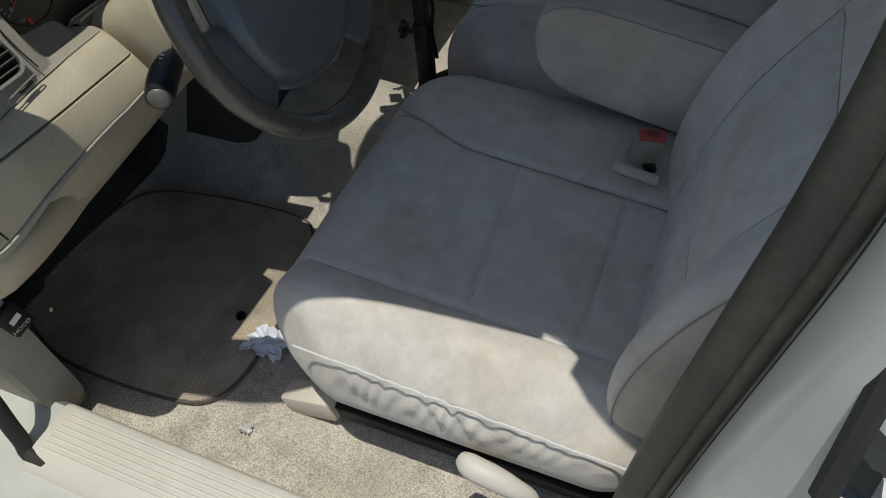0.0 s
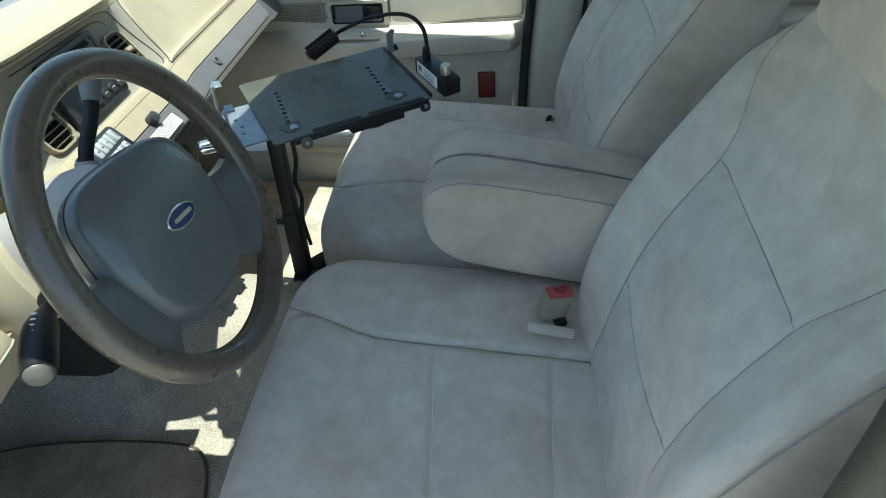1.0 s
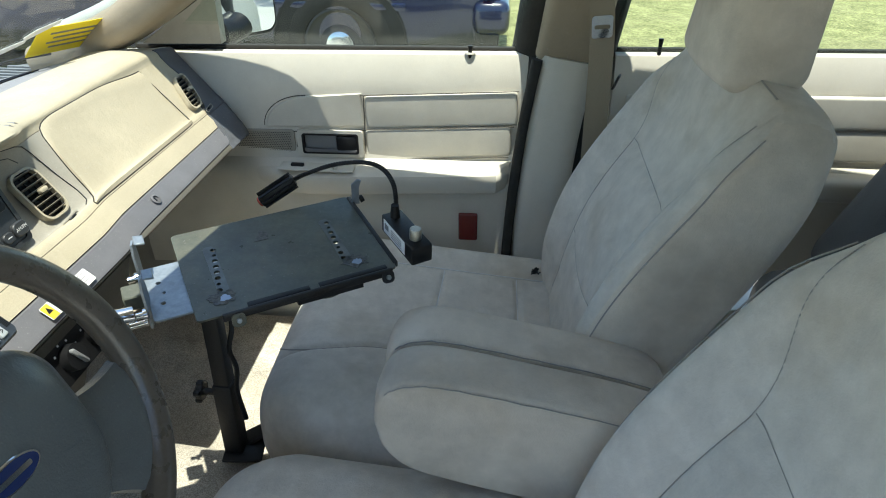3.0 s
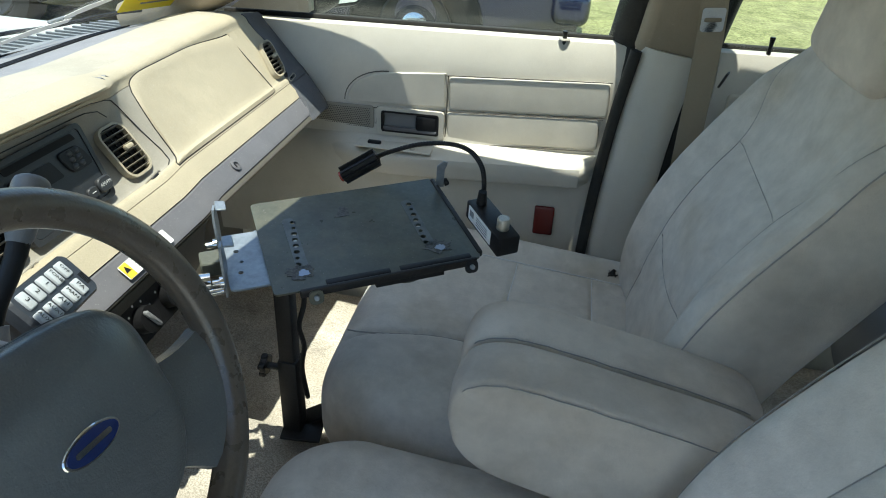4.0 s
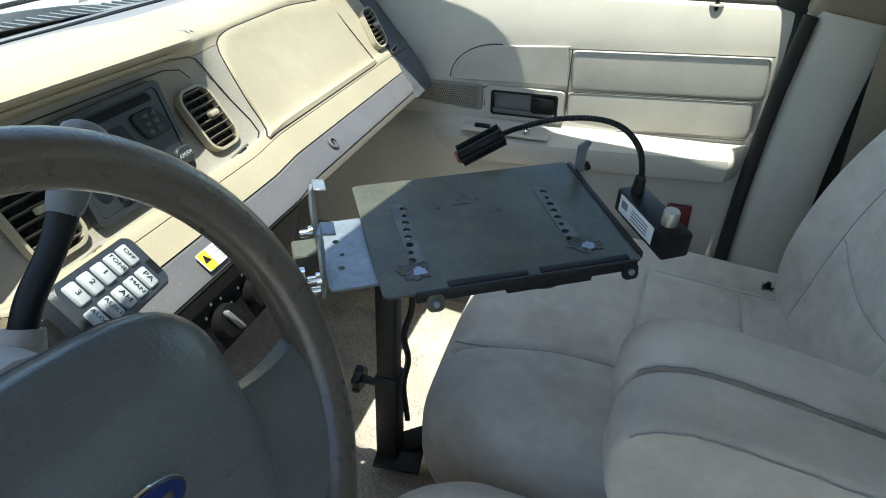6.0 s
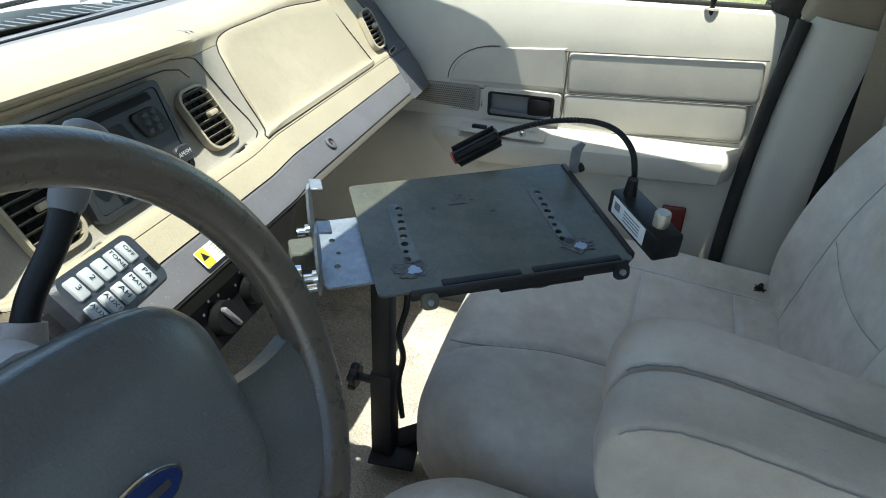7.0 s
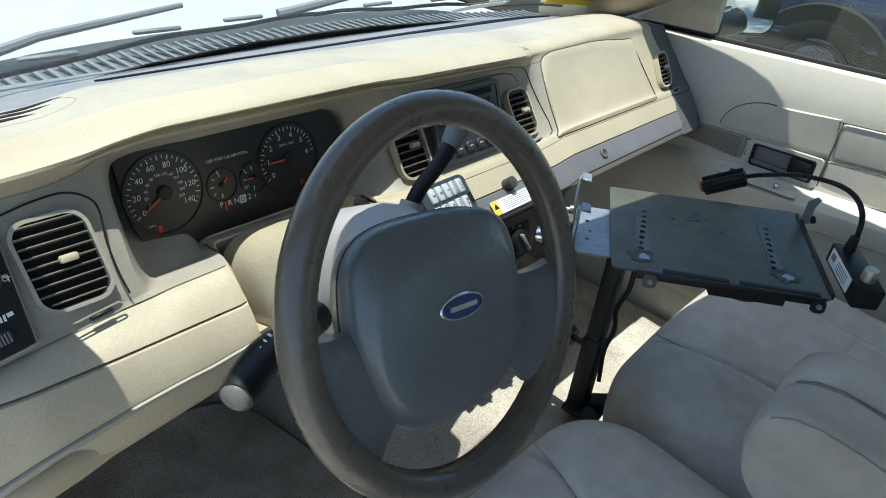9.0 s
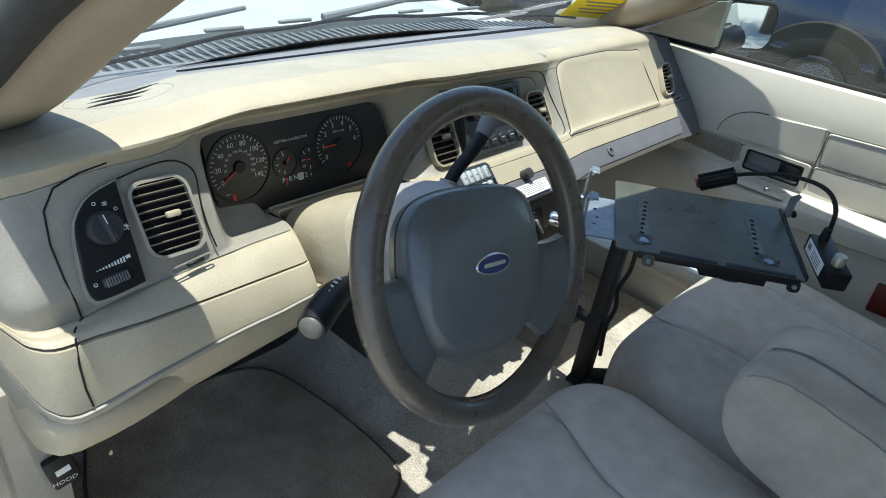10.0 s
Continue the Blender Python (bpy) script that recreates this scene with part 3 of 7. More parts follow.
# centre pillar on the passenger side
low = [(0.468, 0.715, 0.40), (0.472, 0.735, 0.60), (0.487, 0.755, 0.80), (0.508, 0.765, 0.955)]
high = [(0.508, 0.76, 0.955), (0.520, 0.72, 1.08), (0.535, 0.66, 1.22), (0.55, 0.59, 1.36)]
bar(smooth_line(low, 4), [0.10] * 13, 0.125, name="centre_pillar", material=DOOR, label="pale plastic lower pillar trim", up=(1, 0, 0))
bar(smooth_line(high, 4), 0.06, 0.135, name="upper_pillar", material=PILLAR, label="tan upper pillar trim", up=(1, 0, 0))
whole = smooth_line(low, 4) + smooth_line(high, 4)[1:]
bar([p + Vector((-0.064, -0.034, 0)) for p in smooth_line(low, 4)], 0.030, 0.022, name="pillar_seal", material=BLACK_MATT, label="black rubber seal between door and pillar", up=(1, 0, 0))
for off in (-0.072, 0.085):
    bar([(x + off, y + 0.03, z) for x, y, z in whole], 0.03, 0.022, name="pillar_seal", material=BLACK_MATT, label="black rubber pillar seal", up=(1, 0, 0))
bar([(x - 0.005, y + 0.062, z) for x, y, z in whole], 0.10, 0.22, name="pillar_core", material=BLACK_MATT, label="dark pillar behind the seals", up=(1, 0, 0))
# centre pillar on the driver side, with the worn seal of the open doorway
lead = smooth_line([(0.500, -0.700, 0.40), (0.502, -0.700, 0.62), (0.514, -0.696, 0.78), (0.529, -0.690, 0.92), (0.541, -0.684, 1.03), (0.548, -0.668, 1.12), (0.553, -0.635, 1.23), (0.558, -0.595, 1.35)], 4)
bar([p + Vector((0.024, -0.012, 0)) for p in lead], 0.028, 0.034, name="pillar_seal", material=OLIVE, label="olive-grey weathered rubber seal", up=(1, 0, 0))
bar([p + Vector((0.034, -0.026, 0)) for p in lead], 0.010, 0.012, name="seal_lip", material=OLIVE, up=(1, 0, 0))
bar([p + Vector((0.050, -0.036, 0)) for p in lead], 0.012, 0.020, name="seal_lip", material=BLACK_MATT, up=(1, 0, 0))
bar([p + Vector((0.085, -0.050, 0)) for p in lead], 0.10, 0.090, name="centre_pillar", material=BODY, label="silver-beige painted door jamb", up=(1, 0, 0))
bar([p + Vector((0.105, 0.000, 0)) for p in lead], 0.03, 0.11, name="inner_pillar_trim", material=PILLAR, up=(1, 0, 0))
bar([p + Vector((0.150, -0.105, 0)) for p in lead], 0.05, 0.035, name="pillar_seal", material=BLACK_MATT, label="black rubber pillar seal", up=(1, 0, 0))
part("striker", block((0.030, 0.012, 0.030), 0.004, 2, pose(0.565, -0.775, 0.66)), CHROME, shell, "steel door striker")


# ---- dashboard ----
def prof(**over):
    base = {0: (-0.64, 0.930), 1: (-0.55, 0.950), 2: (-0.45, 0.968), 3: (-0.365, 0.972), 4: (-0.335, 0.965), 5: (-0.325, 0.945),
            6: (-0.290, 0.900), 7: (-0.252, 0.857), 8: (-0.238, 0.850), 9: (-0.206, 0.820), 10: (-0.180, 0.795), 11: (-0.182, 0.782), 12: (-0.30, 0.745), 13: (-0.44, 0.685)}
    base.update({int(k[1:]): v for k, v in over.items()})
    return tuple(c for k in range(14) for c in base[k])


LOW_LEFT = dict(p8=(-0.236, 0.840), p9=(-0.201, 0.815), p10=(-0.182, 0.775), p11=(-0.198, 0.762), p12=(-0.238, 0.715), p13=(-0.31, 0.64))
CUT = dict(p8=(-0.30, 0.835), p9=(-0.305, 0.82), p10=(-0.31, 0.80), p11=(-0.315, 0.785), p12=(-0.33, 0.72), p13=(-0.36, 0.64))
CENTRE_LOW = dict(p8=(-0.240, 0.842), p9=(-0.208, 0.812), p10=(-0.180, 0.786), p11=(-0.184, 0.776), p12=(-0.20, 0.70), p13=(-0.27, 0.60))
HOOD = dict(p2=(-0.44, 0.984), p3=(-0.325, 1.003), p4=(-0.271, 0.995), p5=(-0.318, 0.971), p6=(-0.374, 0.888), p7=(-0.330, 0.824))
LEFT = dict(p2=(-0.43, 0.976), p3=(-0.325, 0.991), p4=(-0.272, 0.982), p5=(-0.289, 0.955), p6=(-0.267, 0.897), p7=(-0.245, 0.853))
END = dict(p0=(-0.50, 0.925), p1=(-0.45, 0.94), p2=(-0.40, 0.955), p3=(-0.335, 0.972), p4=(-0.290, 0.968), p5=(-0.287, 0.946), p6=(-0.262, 0.892), p7=(-0.243, 0.850))
END_LOW = {"p8": (-0.243, 0.816), "p9": (-0.210, 0.814), "p10": (-0.203, 0.730), "p11": (-0.220, 0.718), "p12": (-0.25, 0.69)}
END_ROW = prof(**{**END, **LOW_LEFT, **END_LOW})


def shrunk(row, g):
    """The end section, drawn in round its middle."""
    return tuple(-0.40 + (v + 0.40) * g if k % 2 == 0 else 0.83 + (v - 0.83) * g for k, v in enumerate(row))


DASH = [
    (-0.7525, shrunk(END_ROW, 0.55)),
    (-0.748, shrunk(END_ROW, 0.80)),
    (-0.738, shrunk(END_ROW, 0.93)),
    (-0.725, shrunk(END_ROW, 0.985)),
    (-0.715, END_ROW),
    (-0.685, prof(**{**END, **LOW_LEFT, **END_LOW, "p10": (-0.200, 0.735), "p11": (-0.216, 0.722)})),
    (-0.640, prof(**{**LEFT, **LOW_LEFT, "p0": (-0.57, 0.93), "p1": (-0.50, 0.948), "p8": (-0.237, 0.829), "p9": (-0.201, 0.817), "p10": (-0.190, 0.754), "p11": (-0.206, 0.741), "p3": (-0.330, 0.982), "p4": (-0.278, 0.975)})),
    (-0.560, prof(**{**LEFT, **LOW_LEFT, "p0": (-0.60, 0.93), "p1": (-0.52, 0.949), "p8": (-0.236, 0.838), "p10": (-0.184, 0.770), "p11": (-0.200, 0.757)})),
    (-0.515, prof(**{**LEFT, **LOW_LEFT, "p3": (-0.326, 0.995), "p4": (-0.272, 0.988), "p5": (-0.304, 0.962)})),
    (-0.490, prof(**{**HOOD, **LOW_LEFT, "p7": (-0.290, 0.836), "p8": (-0.237, 0.841)})),
    (-0.425, prof(**{**HOOD, **LOW_LEFT, "p7": (-0.300, 0.832), "p8": (-0.237, 0.842), "p10": (-0.180, 0.784), "p11": (-0.195, 0.773)})),
    (-0.412, prof(**{**HOOD, **CUT})),
    (-0.205, prof(**{**HOOD, **CUT})),
    (-0.190, prof(**{**HOOD, **CENTRE_LOW, "p7": (-0.28, 0.835)})),
    (-0.150, prof(**{**CENTRE_LOW, "p2": (-0.44, 0.982), "p3": (-0.322, 1.000), "p4": (-0.267, 0.993), "p5": (-0.294, 0.968), "p6": (-0.302, 0.900), "p7": (-0.260, 0.846)})),
    (0.110, prof(**{**CENTRE_LOW, "p2": (-0.44, 0.978), "p3": (-0.325, 0.993), "p4": (-0.268, 0.986), "p5": (-0.294, 0.962), "p6": (-0.299, 0.898), "p7": (-0.258, 0.847)})),
    (0.165, prof(**{**CENTRE_LOW, "p2": (-0.44, 0.974), "p3": (-0.342, 0.981), "p4": (-0.296, 0.974), "p5": (-0.302, 0.952), "p6": (-0.298, 0.895), "p7": (-0.256, 0.848)})),
    (0.215, prof(p3=(-0.36, 0.968), p4=(-0.333, 0.961))),
    (0.45, prof()),
    (0.63, prof(p0=(-0.55, 0.93), p1=(-0.49, 0.948))),
    (0.700, prof(p0=(-0.47, 0.925), p1=(-0.43, 0.94), p2=(-0.40, 0.95), p3=(-0.36, 0.960), p4=(-0.336, 0.955), p5=(-0.325, 0.940), p10=(-0.188, 0.784), p11=(-0.194, 0.770))),
    (0.742, prof(p0=(-0.46, 0.915), p1=(-0.43, 0.928), p2=(-0.41, 0.938), p3=(-0.365, 0.948), p4=(-0.343, 0.948), p5=(-0.332, 0.934), p6=(-0.290, 0.888), p7=(-0.260, 0.853), p8=(-0.249, 0.842), p9=(-0.222, 0.805), p10=(-0.199, 0.770), p11=(-0.206, 0.752), p12=(-0.29, 0.72))),
]
dash_ys = sorted({round(-0.7525 + 0.0075 * k, 4) for k in range(200) if -0.7525 + 0.0075 * k < 0.742} | {-0.750, -0.748, -0.741} | {-0.42, -0.195} | {y for y, _ in DASH})


def dash_point(y, s):
    """A point of the dashboard's skin; s counts the corners of its section."""
    rows = [lerp_table(DASH, y + dy) for dy in (-0.006, -0.002, 0.002, 0.006)]
    wide = [lerp_table(DASH, y + dy) for dy in (-0.030, -0.018, -0.006, 0.006, 0.018, 0.030)] if y > -0.70 else rows
    p = [sum(r[k] for r in wide) / len(wide) if k < 12 else sum(r[k] for r in rows) / 4 for k in range(28)]
    pts = [Vector((p[2 * k], 0, p[2 * k + 1])) for k in range(14)]
    i = max(0, min(12, int(s)))
    t = s - i
    a, b, c, d = pts[max(i - 1, 0)], pts[i], pts[i + 1], pts[min(i + 2, 13)]
    v = 0.5 * (2 * b + (c - a) * t + (2 * a - 5 * b + 4 * c - d) * t * t + (3 * b - a - 3 * c + d) * t ** 3)
    return Vector((v.x, y, v.z))


def dash_strip(s0, s1, steps, y0=-1.0, y1=1.0, thick=0.02, proud=0.0):
    core = Vector((-0.47, 0, 0.80))
    rings = []
    for y in [q for q in dash_ys if y0 <= q <= y1]:
        out = [dash_point(y, s0 + (s1 - s0) * k / steps) for k in range(steps + 1)]
        c = Vector((core.x, y, core.z))
        out = [p + (p - c).normalized() * proud for p in out]
        rings.append(out + [p + (c - p).normalized() * thick for p in reversed(out)])
    return ring_loft(rings)


def tan_end(s):
    """Where the tan and silver skins end before the grey end cap."""
    return lerp_table([(3.0, (0.655,)), (5.36, (0.665,)), (5.92, (0.682,)), (6.6, (0.668,)), (7.4, (0.645,)), (8.26, (0.624,)), (8.98, (0.622,)), (9.5, (0.610,)), (10.0, (0.590,)), (11.0, (0.585,))], s)[0]


def dash_patch(s0, s1, steps, y_from, y_to, cols=60, thick=0.02, proud=0.0):
    """A piece of the skin between two edges that may run aslant."""
    rings = []
    for k in range(cols + 1):
        out, inner = [], []
        for j in range(steps + 1):
            s = s0 + (s1 - s0) * j / steps
            y = y_from(s) + (y_to(s) - y_from(s)) * k / cols
            p = dash_point(y, s)
            c = (p - Vector((-0.47, y, 0.80))).normalized()
            out.append(p + c * proud)
            inner.append(p - c * thick)
        rings.append(out + inner[::-1])
    return ring_loft(rings)


def dash_frame(y, s, up_s=0.2):
    """A pose on the skin: local x to the car's right (+y), local y up the face, local z out of it."""
    p = dash_point(y, s)
    up = (dash_point(y, s - up_s) - dash_point(y, s + up_s)).normalized()
    side = (dash_point(y + 0.01, s) - dash_point(y - 0.01, s)).normalized()
    z = side.cross(up).normalized()
    up = z.cross(side)
    m = Matrix((side, up, z)).transposed().to_4x4()
    m.translation = p
    return m


def dash_chord(y, s0, s1):
    """A flat pose across the hollow of the face between two section counts, and its height."""
    a, b = dash_point(y, s0), dash_point(y, s1)
    return axes((a + b) / 2, (0, 1, 0), a - b), (a - b).length


CAP = mat("slate_end_cap", (0.085, 0.088, 0.098), 0.55, grain=0.06, grain_scale=600, bump=0.3, mottle=0.12, mottle_scale=20, specks=0.2)
# Dark copy of the grey-tan plastic: shade below the glovebox put into colour.
UNDER_SHADE = mat("under_dash_shade", (0.075, 0.068, 0.055), 0.7, grain=0.08, grain_scale=500, bump=0.3)
dash = thing("dashboard", "tan vinyl dashboard with grooved lower panels and silver lip", "dashboard", (-0.35, 0, 0.6))
part("demister_panel", dash_strip(0, 2.03, 12, proud=-0.001), mat("lavender_grey_panel", (0.225, 0.222, 0.232), 0.55, grain=0.06, grain_scale=600, bump=0.25, mottle=0.12, mottle_scale=14, specks=0.4), dash, "dusty lavender-grey demister panel")
part("top_pad", dash_strip(2.05, 3.0, 10), DASH_TOP, dash, "dusty tan dashboard top")
part("brow", dash_strip(3.0, 5.0, 10), TAN, dash, "tan padded brow")
part("fascia", dash_strip(5.02, 7.55, 16), TAN_DARK, dash, "grey-tan fascia around the instruments")
part("fascia_foot", dash_strip(7.55, 7.94, 3, -1, -0.42), TAN_DARK, dash, "grey-tan foot of the fascia")
part("lower_panel", dash_strip(8.03, 8.95, 6, -1, -0.42), TAN, dash, "tan lower dash panel")
part("lower_panel", dash_strip(9.04, 9.93, 8, -1, -0.42, proud=0.001), TAN, dash, "tan lower dash panel")
part("lower_panel", dash_patch(7.62, 8.21, 6, lambda s: -0.195, tan_end), TAN, dash, "tan dash panel below the centre panel")
part("lower_panel", dash_patch(8.25, 8.92, 6, lambda s: -0.195, tan_end), TAN, dash, "tan padded roll above the glovebox")
part("panel_gap", dash_patch(8.16, 8.30, 3, lambda s: -0.195, tan_end, proud=-0.002), BLACK, dash)
part("lip", dash_strip(9.97, 10.30, 6, -1, -0.42, proud=0.004), TAN_DARK, dash, "grey-tan dash lip")
part("glovebox_door", dash_patch(9.00, 9.95, 10, lambda s: -0.195, tan_end, proud=0.001), SILVER, dash, "pale lavender-grey lower dash and glovebox face")
part("lip_gap", dash_patch(8.90, 10.14, 8, lambda s: -0.195, tan_end, proud=-0.003), BLACK, dash, "dark gap round the glovebox face")
part("end_cap", dash_patch(3.7, 8.24, 16, tan_end, lambda s: 0.742, proud=0.002), CAP, dash, "slate-grey right end cap of the dashboard")
part("end_cap", dash_patch(8.28, 10.9, 10, tan_end, lambda s: 0.742, proud=0.002), CAP, dash, "slate-grey right end cap of the dashboard")
part("under_lip", dash_strip(10.33, 11.0, 4, -1, -0.42), TAN, dash)
part("under_lip", dash_strip(10.12, 11.0, 6, -0.195, 1, proud=-0.001), UNDER_SHADE, dash, "underside of the glovebox, its shade painted dark grey-brown")
part("knee_panel", dash_strip(11.03, 13.0, 8, -1, -0.195), TAN_DARK, dash, "grey-tan knee panel below the lip")
part("knee_panel", dash_strip(11.03, 13.0, 8, -0.195, 1), UNDER_SHADE, dash, "knee panel under the glovebox, its shade painted dark grey-brown")


def airbag_span(y):
    """The panel's upper and lower edge (in section counts) at y, with rounded corners."""
    def arc(d, r):
        return 1 - math.sqrt(max(0.0, 1 - (max(0.0, r - d) / r) ** 2))
    l, r = y - 0.200, 0.563 - y
    return 4.55 + 0.4 * step01(0.40, 0.56, y) + 1.0 * arc(l - 0.034, 0.060) + 2.4 * step01(0.036, 0.0, l), 8.10 - 0.12 * arc(r, 0.02)


air_ys = [0.2005 + 0.3620 * (0.5 - 0.5 * math.cos(math.pi * k / 44)) for k in range(45)]
air_rings = []
for y in air_ys:
    s0, s1 = airbag_span(y)
    ss = [s0 + (s1 - s0) * k / 14 for k in range(15)]
    air_rings.append([dash_point(y, q) + Vector((0.0035, 0, 0.002)) * min(1.0, 0.25 + 6 * min(q - s0, s1 - q)) for q in ss] + [dash_point(y, q) - Vector((0.01, 0, 0.008)) for q in reversed(ss)])
part("column_surround", dash_strip(7.6, 11.0, 10, -0.418, -0.198), TAN, dash, "tan panel round the steering column")
part("airbag_panel", ring_loft(air_rings), TAN, dash, "tan passenger airbag panel")
edge = [dash_point(y, airbag_span(y)[0] - 0.03) for y in air_ys] + [dash_point(y, airbag_span(y)[1] + 0.03) for y in reversed(air_ys)]
part("panel_gap", tube(edge + edge[:1], 0.0011, 6), BLACK, dash, "dark gap round the airbag panel")
part("vent_panel", dash_patch(4.95, 8.10, 14, lambda s: 0.5665 - 0.012 * step01(5.5, 8.1, s), lambda s: tan_end(s) - 0.001, cols=24, proud=0.001), TAN, dash, "tan panel round the outer vent")
# arched joint round the centre panel
part("panel_gap", tube([dash_point(y, q) + Vector((0.0006, 0, 0.0004)) for y, q in [(-0.19 + 0.03 * k, 4.96) for k in range(11)] + [(0.150, 5.02), (0.170, 5.12), (0.184, 5.35), (0.194, 5.7), (0.200, 6.2), (0.203, 6.7), (0.200, 7.1), (0.190, 7.4)]], 0.0008, 6), BLACK, dash, "dark joint arching round the centre panel")


def at(m, x=0.0, y=0.0, z=0.0, turn=0.0):
    return m @ pose(x, y, z, 0, 0, turn)


THROAT = mat("dark_vent_throat", (0.008, 0.008, 0.008), 0.9)
SLAT = mat("vent_slat", (0.14, 0.122, 0.09), 0.55, grain=0.05)


def vent(m, w, h, slats, skew, frame_mat, name="air_vent", parent=dash, slat_tilt=-12):
    """A louvred outlet: surround, dark throat, slats, knob."""
    def sk(pts):
        return [(x + skew * (-y / h), y) for x, y in pts]
    v = part(name, frame_ring(sk(round_rect(w + 0.007, h + 0.007, 0.018, 6)), sk(round_rect(w, h, 0.015, 6)), 0.010, at(m, 0, 0, -0.005)), frame_mat, parent, "tan plastic air vent with black slats")
    part("throat", plate(sk(round_rect(w + 0.001, h + 0.001, 0.015, 6)), 0.002, at(m, 0, 0, -0.0045)), THROAT, v)
    for k in range(slats):
        y = -h / 2 + h * (k + 0.6) / slats
        part("slat", block((w * (0.98 if 0 < k < slats - 1 else 0.78), 0.0015, 0.011), 0.0005, 1, at(m, skew * (-y / h), y, 0.0010) @ pose(0, 0, 0, slat_tilt, 0, 0)), SLAT, v)
    for fx in (-0.32, -0.08, 0.16, 0.38):
        part("vane", block((0.0014, h * 0.84, 0.003), 0, 1, at(m, w * fx, 0, -0.0020) @ pose(0, 0, 0, 0, 0, math.degrees(math.atan2(skew, h)))), THROAT, v)
    part("knob", block((0.016, 0.007, 0.008), 0.002, 2, at(m, 0.004, 0.002, 0.008)), TAN, v)
    slot = part("slot", frame_ring(round_rect(w * 0.85, 0.009, 0.004, 4), round_rect(w * 0.85 - 0.003, 0.006, 0.0028, 4), 0.0012, at(m, 0.010, -h / 2 - 0.017, 0.004) @ pose(0, 0, 0, 0, 0, 6)), TAN_DARK, v)
    part("thumb_wheel", block((w * 0.35, 0.004, 0.005), 0.001, 1, at(m, 0.014, -h / 2 - 0.016, 0.0045) @ pose(0, 0, 0, 0, 0, 6)), BLACK, v)
    return v


FACE = axes((-0.262, -0.62, 0.90), (0, 1, 0), (-0.439, 0, 0.898))
vent(at(FACE, 0.042, -0.004, 0.001), 0.060, 0.080, 9, 0.006, TAN_DARK)
for y_mid, s_top, s_low, wide, skew in ((-0.116, 5.72, 6.88, 0.054, 0.004), (0.1415, 5.68, 6.82, 0.050, 0.006), (0.634, 5.80, 6.96, 0.041, -0.030)):
    chord, tall = dash_chord(y_mid, s_top, s_low)
    vent(at(chord, 0, 0, 0.0065 if y_mid > 0.5 else 0.003), wide, tall, 8, skew, TAN)
# raised joint round the lamp switch and vent panel
part("panel_gap", tube([FACE @ Vector((x, y, 0.001)) for x, y in [(p.x, p.y) for p in smooth_line([(0.002, 0.046, 0), (0.034, 0.052, 0), (0.062, 0.053, 0), (0.080, 0.044, 0), (0.086, 0.030, 0), (0.083, 0.0, 0), (0.084, -0.030, 0), (0.087, -0.052, 0)], 5)]], 0.0010, 6), BLACK, dash)

# head-lamp switch panel
sw = at(FACE, 0, 0, -0.001)
sw_pts = [(p.x, p.y) for p in smooth_line([(0.001, 0.045, 0), (-0.022, 0.038, 0), (-0.036, 0.0295, 0), (-0.048, 0.014, 0), (-0.053, -0.005, 0), (-0.0555, -0.028, 0), (-0.057, -0.050, 0), (-0.0545, -0.063, 0), (-0.046, -0.068, 0), (-0.017, -0.066, 0), (0.0005, -0.0635, 0)], 4)]
lamp_panel = part("lamp_switch_panel", plate(sw_pts, 0.005, sw, bevel=0.002), BLACK, dash, "black lamp switch panel with rotary knob")
part("panel_rim", frame_ring([(x * 1.07 + 0.001, y * 1.045) for x, y in sw_pts], sw_pts, 0.003, sw), TAN_DARK, lamp_panel)
part("switch_knob", lathe([(0.0, 0), (0.0175, 0), (0.017, 0.008), (0.015, 0.011), (0.0, 0.011)], 28, at(sw, -0.0245, 0.002, 0.005)), GREY_DARK, lamp_panel)
part("knob_grip", block((0.007, 0.031, 0.010), 0.003, 2, at(sw, -0.0245, 0.002, 0.018, 12)), GREY_DARK, lamp_panel)
part("dimmer_slot", plate(round_rect(0.036, 0.016, 0.0075, 5), 0.0012, at(sw, -0.0285, -0.0505, 0.0048, 5)), THROAT, lamp_panel)
part("dimmer_wheel", put(tube([(-0.0135, 0, 0), (-0.011, 0, 0), (0, 0, 0), (0.011, 0, 0), (0.0135, 0, 0)], [0.004, 0.0058, 0.0065, 0.0058, 0.004], 14), at(sw, -0.0285, -0.0505, 0.0055, 5)), GREY_DARK, lamp_panel)
for k in range(9):
    part("dimmer_ridge", block((0.0010, 0.009, 0.0012), 0, 1, at(sw, -0.0285, -0.0505, 0.0118, 5) @ pose(-0.0108 + 0.0027 * k, 0, 0)), GREY, lamp_panel)
marks = [block((0.0018, 0.0008 + 0.00055 * k, 0.0004), 0, 1, at(sw, -0.043 + 0.0031 * k, -0.0378 + 0.0004 * k, 0.0054)) for k in range(10)]
marks += [frame_ring(round_rect(0.004, 0.004, 0.0019, 3), round_rect(0.0026, 0.0026, 0.0012, 3), 0.0004, at(sw, dx, dy, 0.0052)) for dx, dy in ((-0.027, 0.0275), (-0.008, 0.018), (-0.0045, -0.0035), (-0.0485, -0.0509))]
marks += [block((0.0045, 0.0008, 0.0004), 0, 1, at(sw, -0.017, 0.0255 + 0.0014 * k, 0.0054)) for k in (-1, 0, 1)]
marks += [block((0.0008, 0.0065, 0.0004), 0, 1, at(sw, -0.0045 + 0.0026 * math.cos(radians(a)), -0.0035 + 0.0026 * math.sin(radians(a)), 0.0054, a)) for a in (0, 60, 120)]
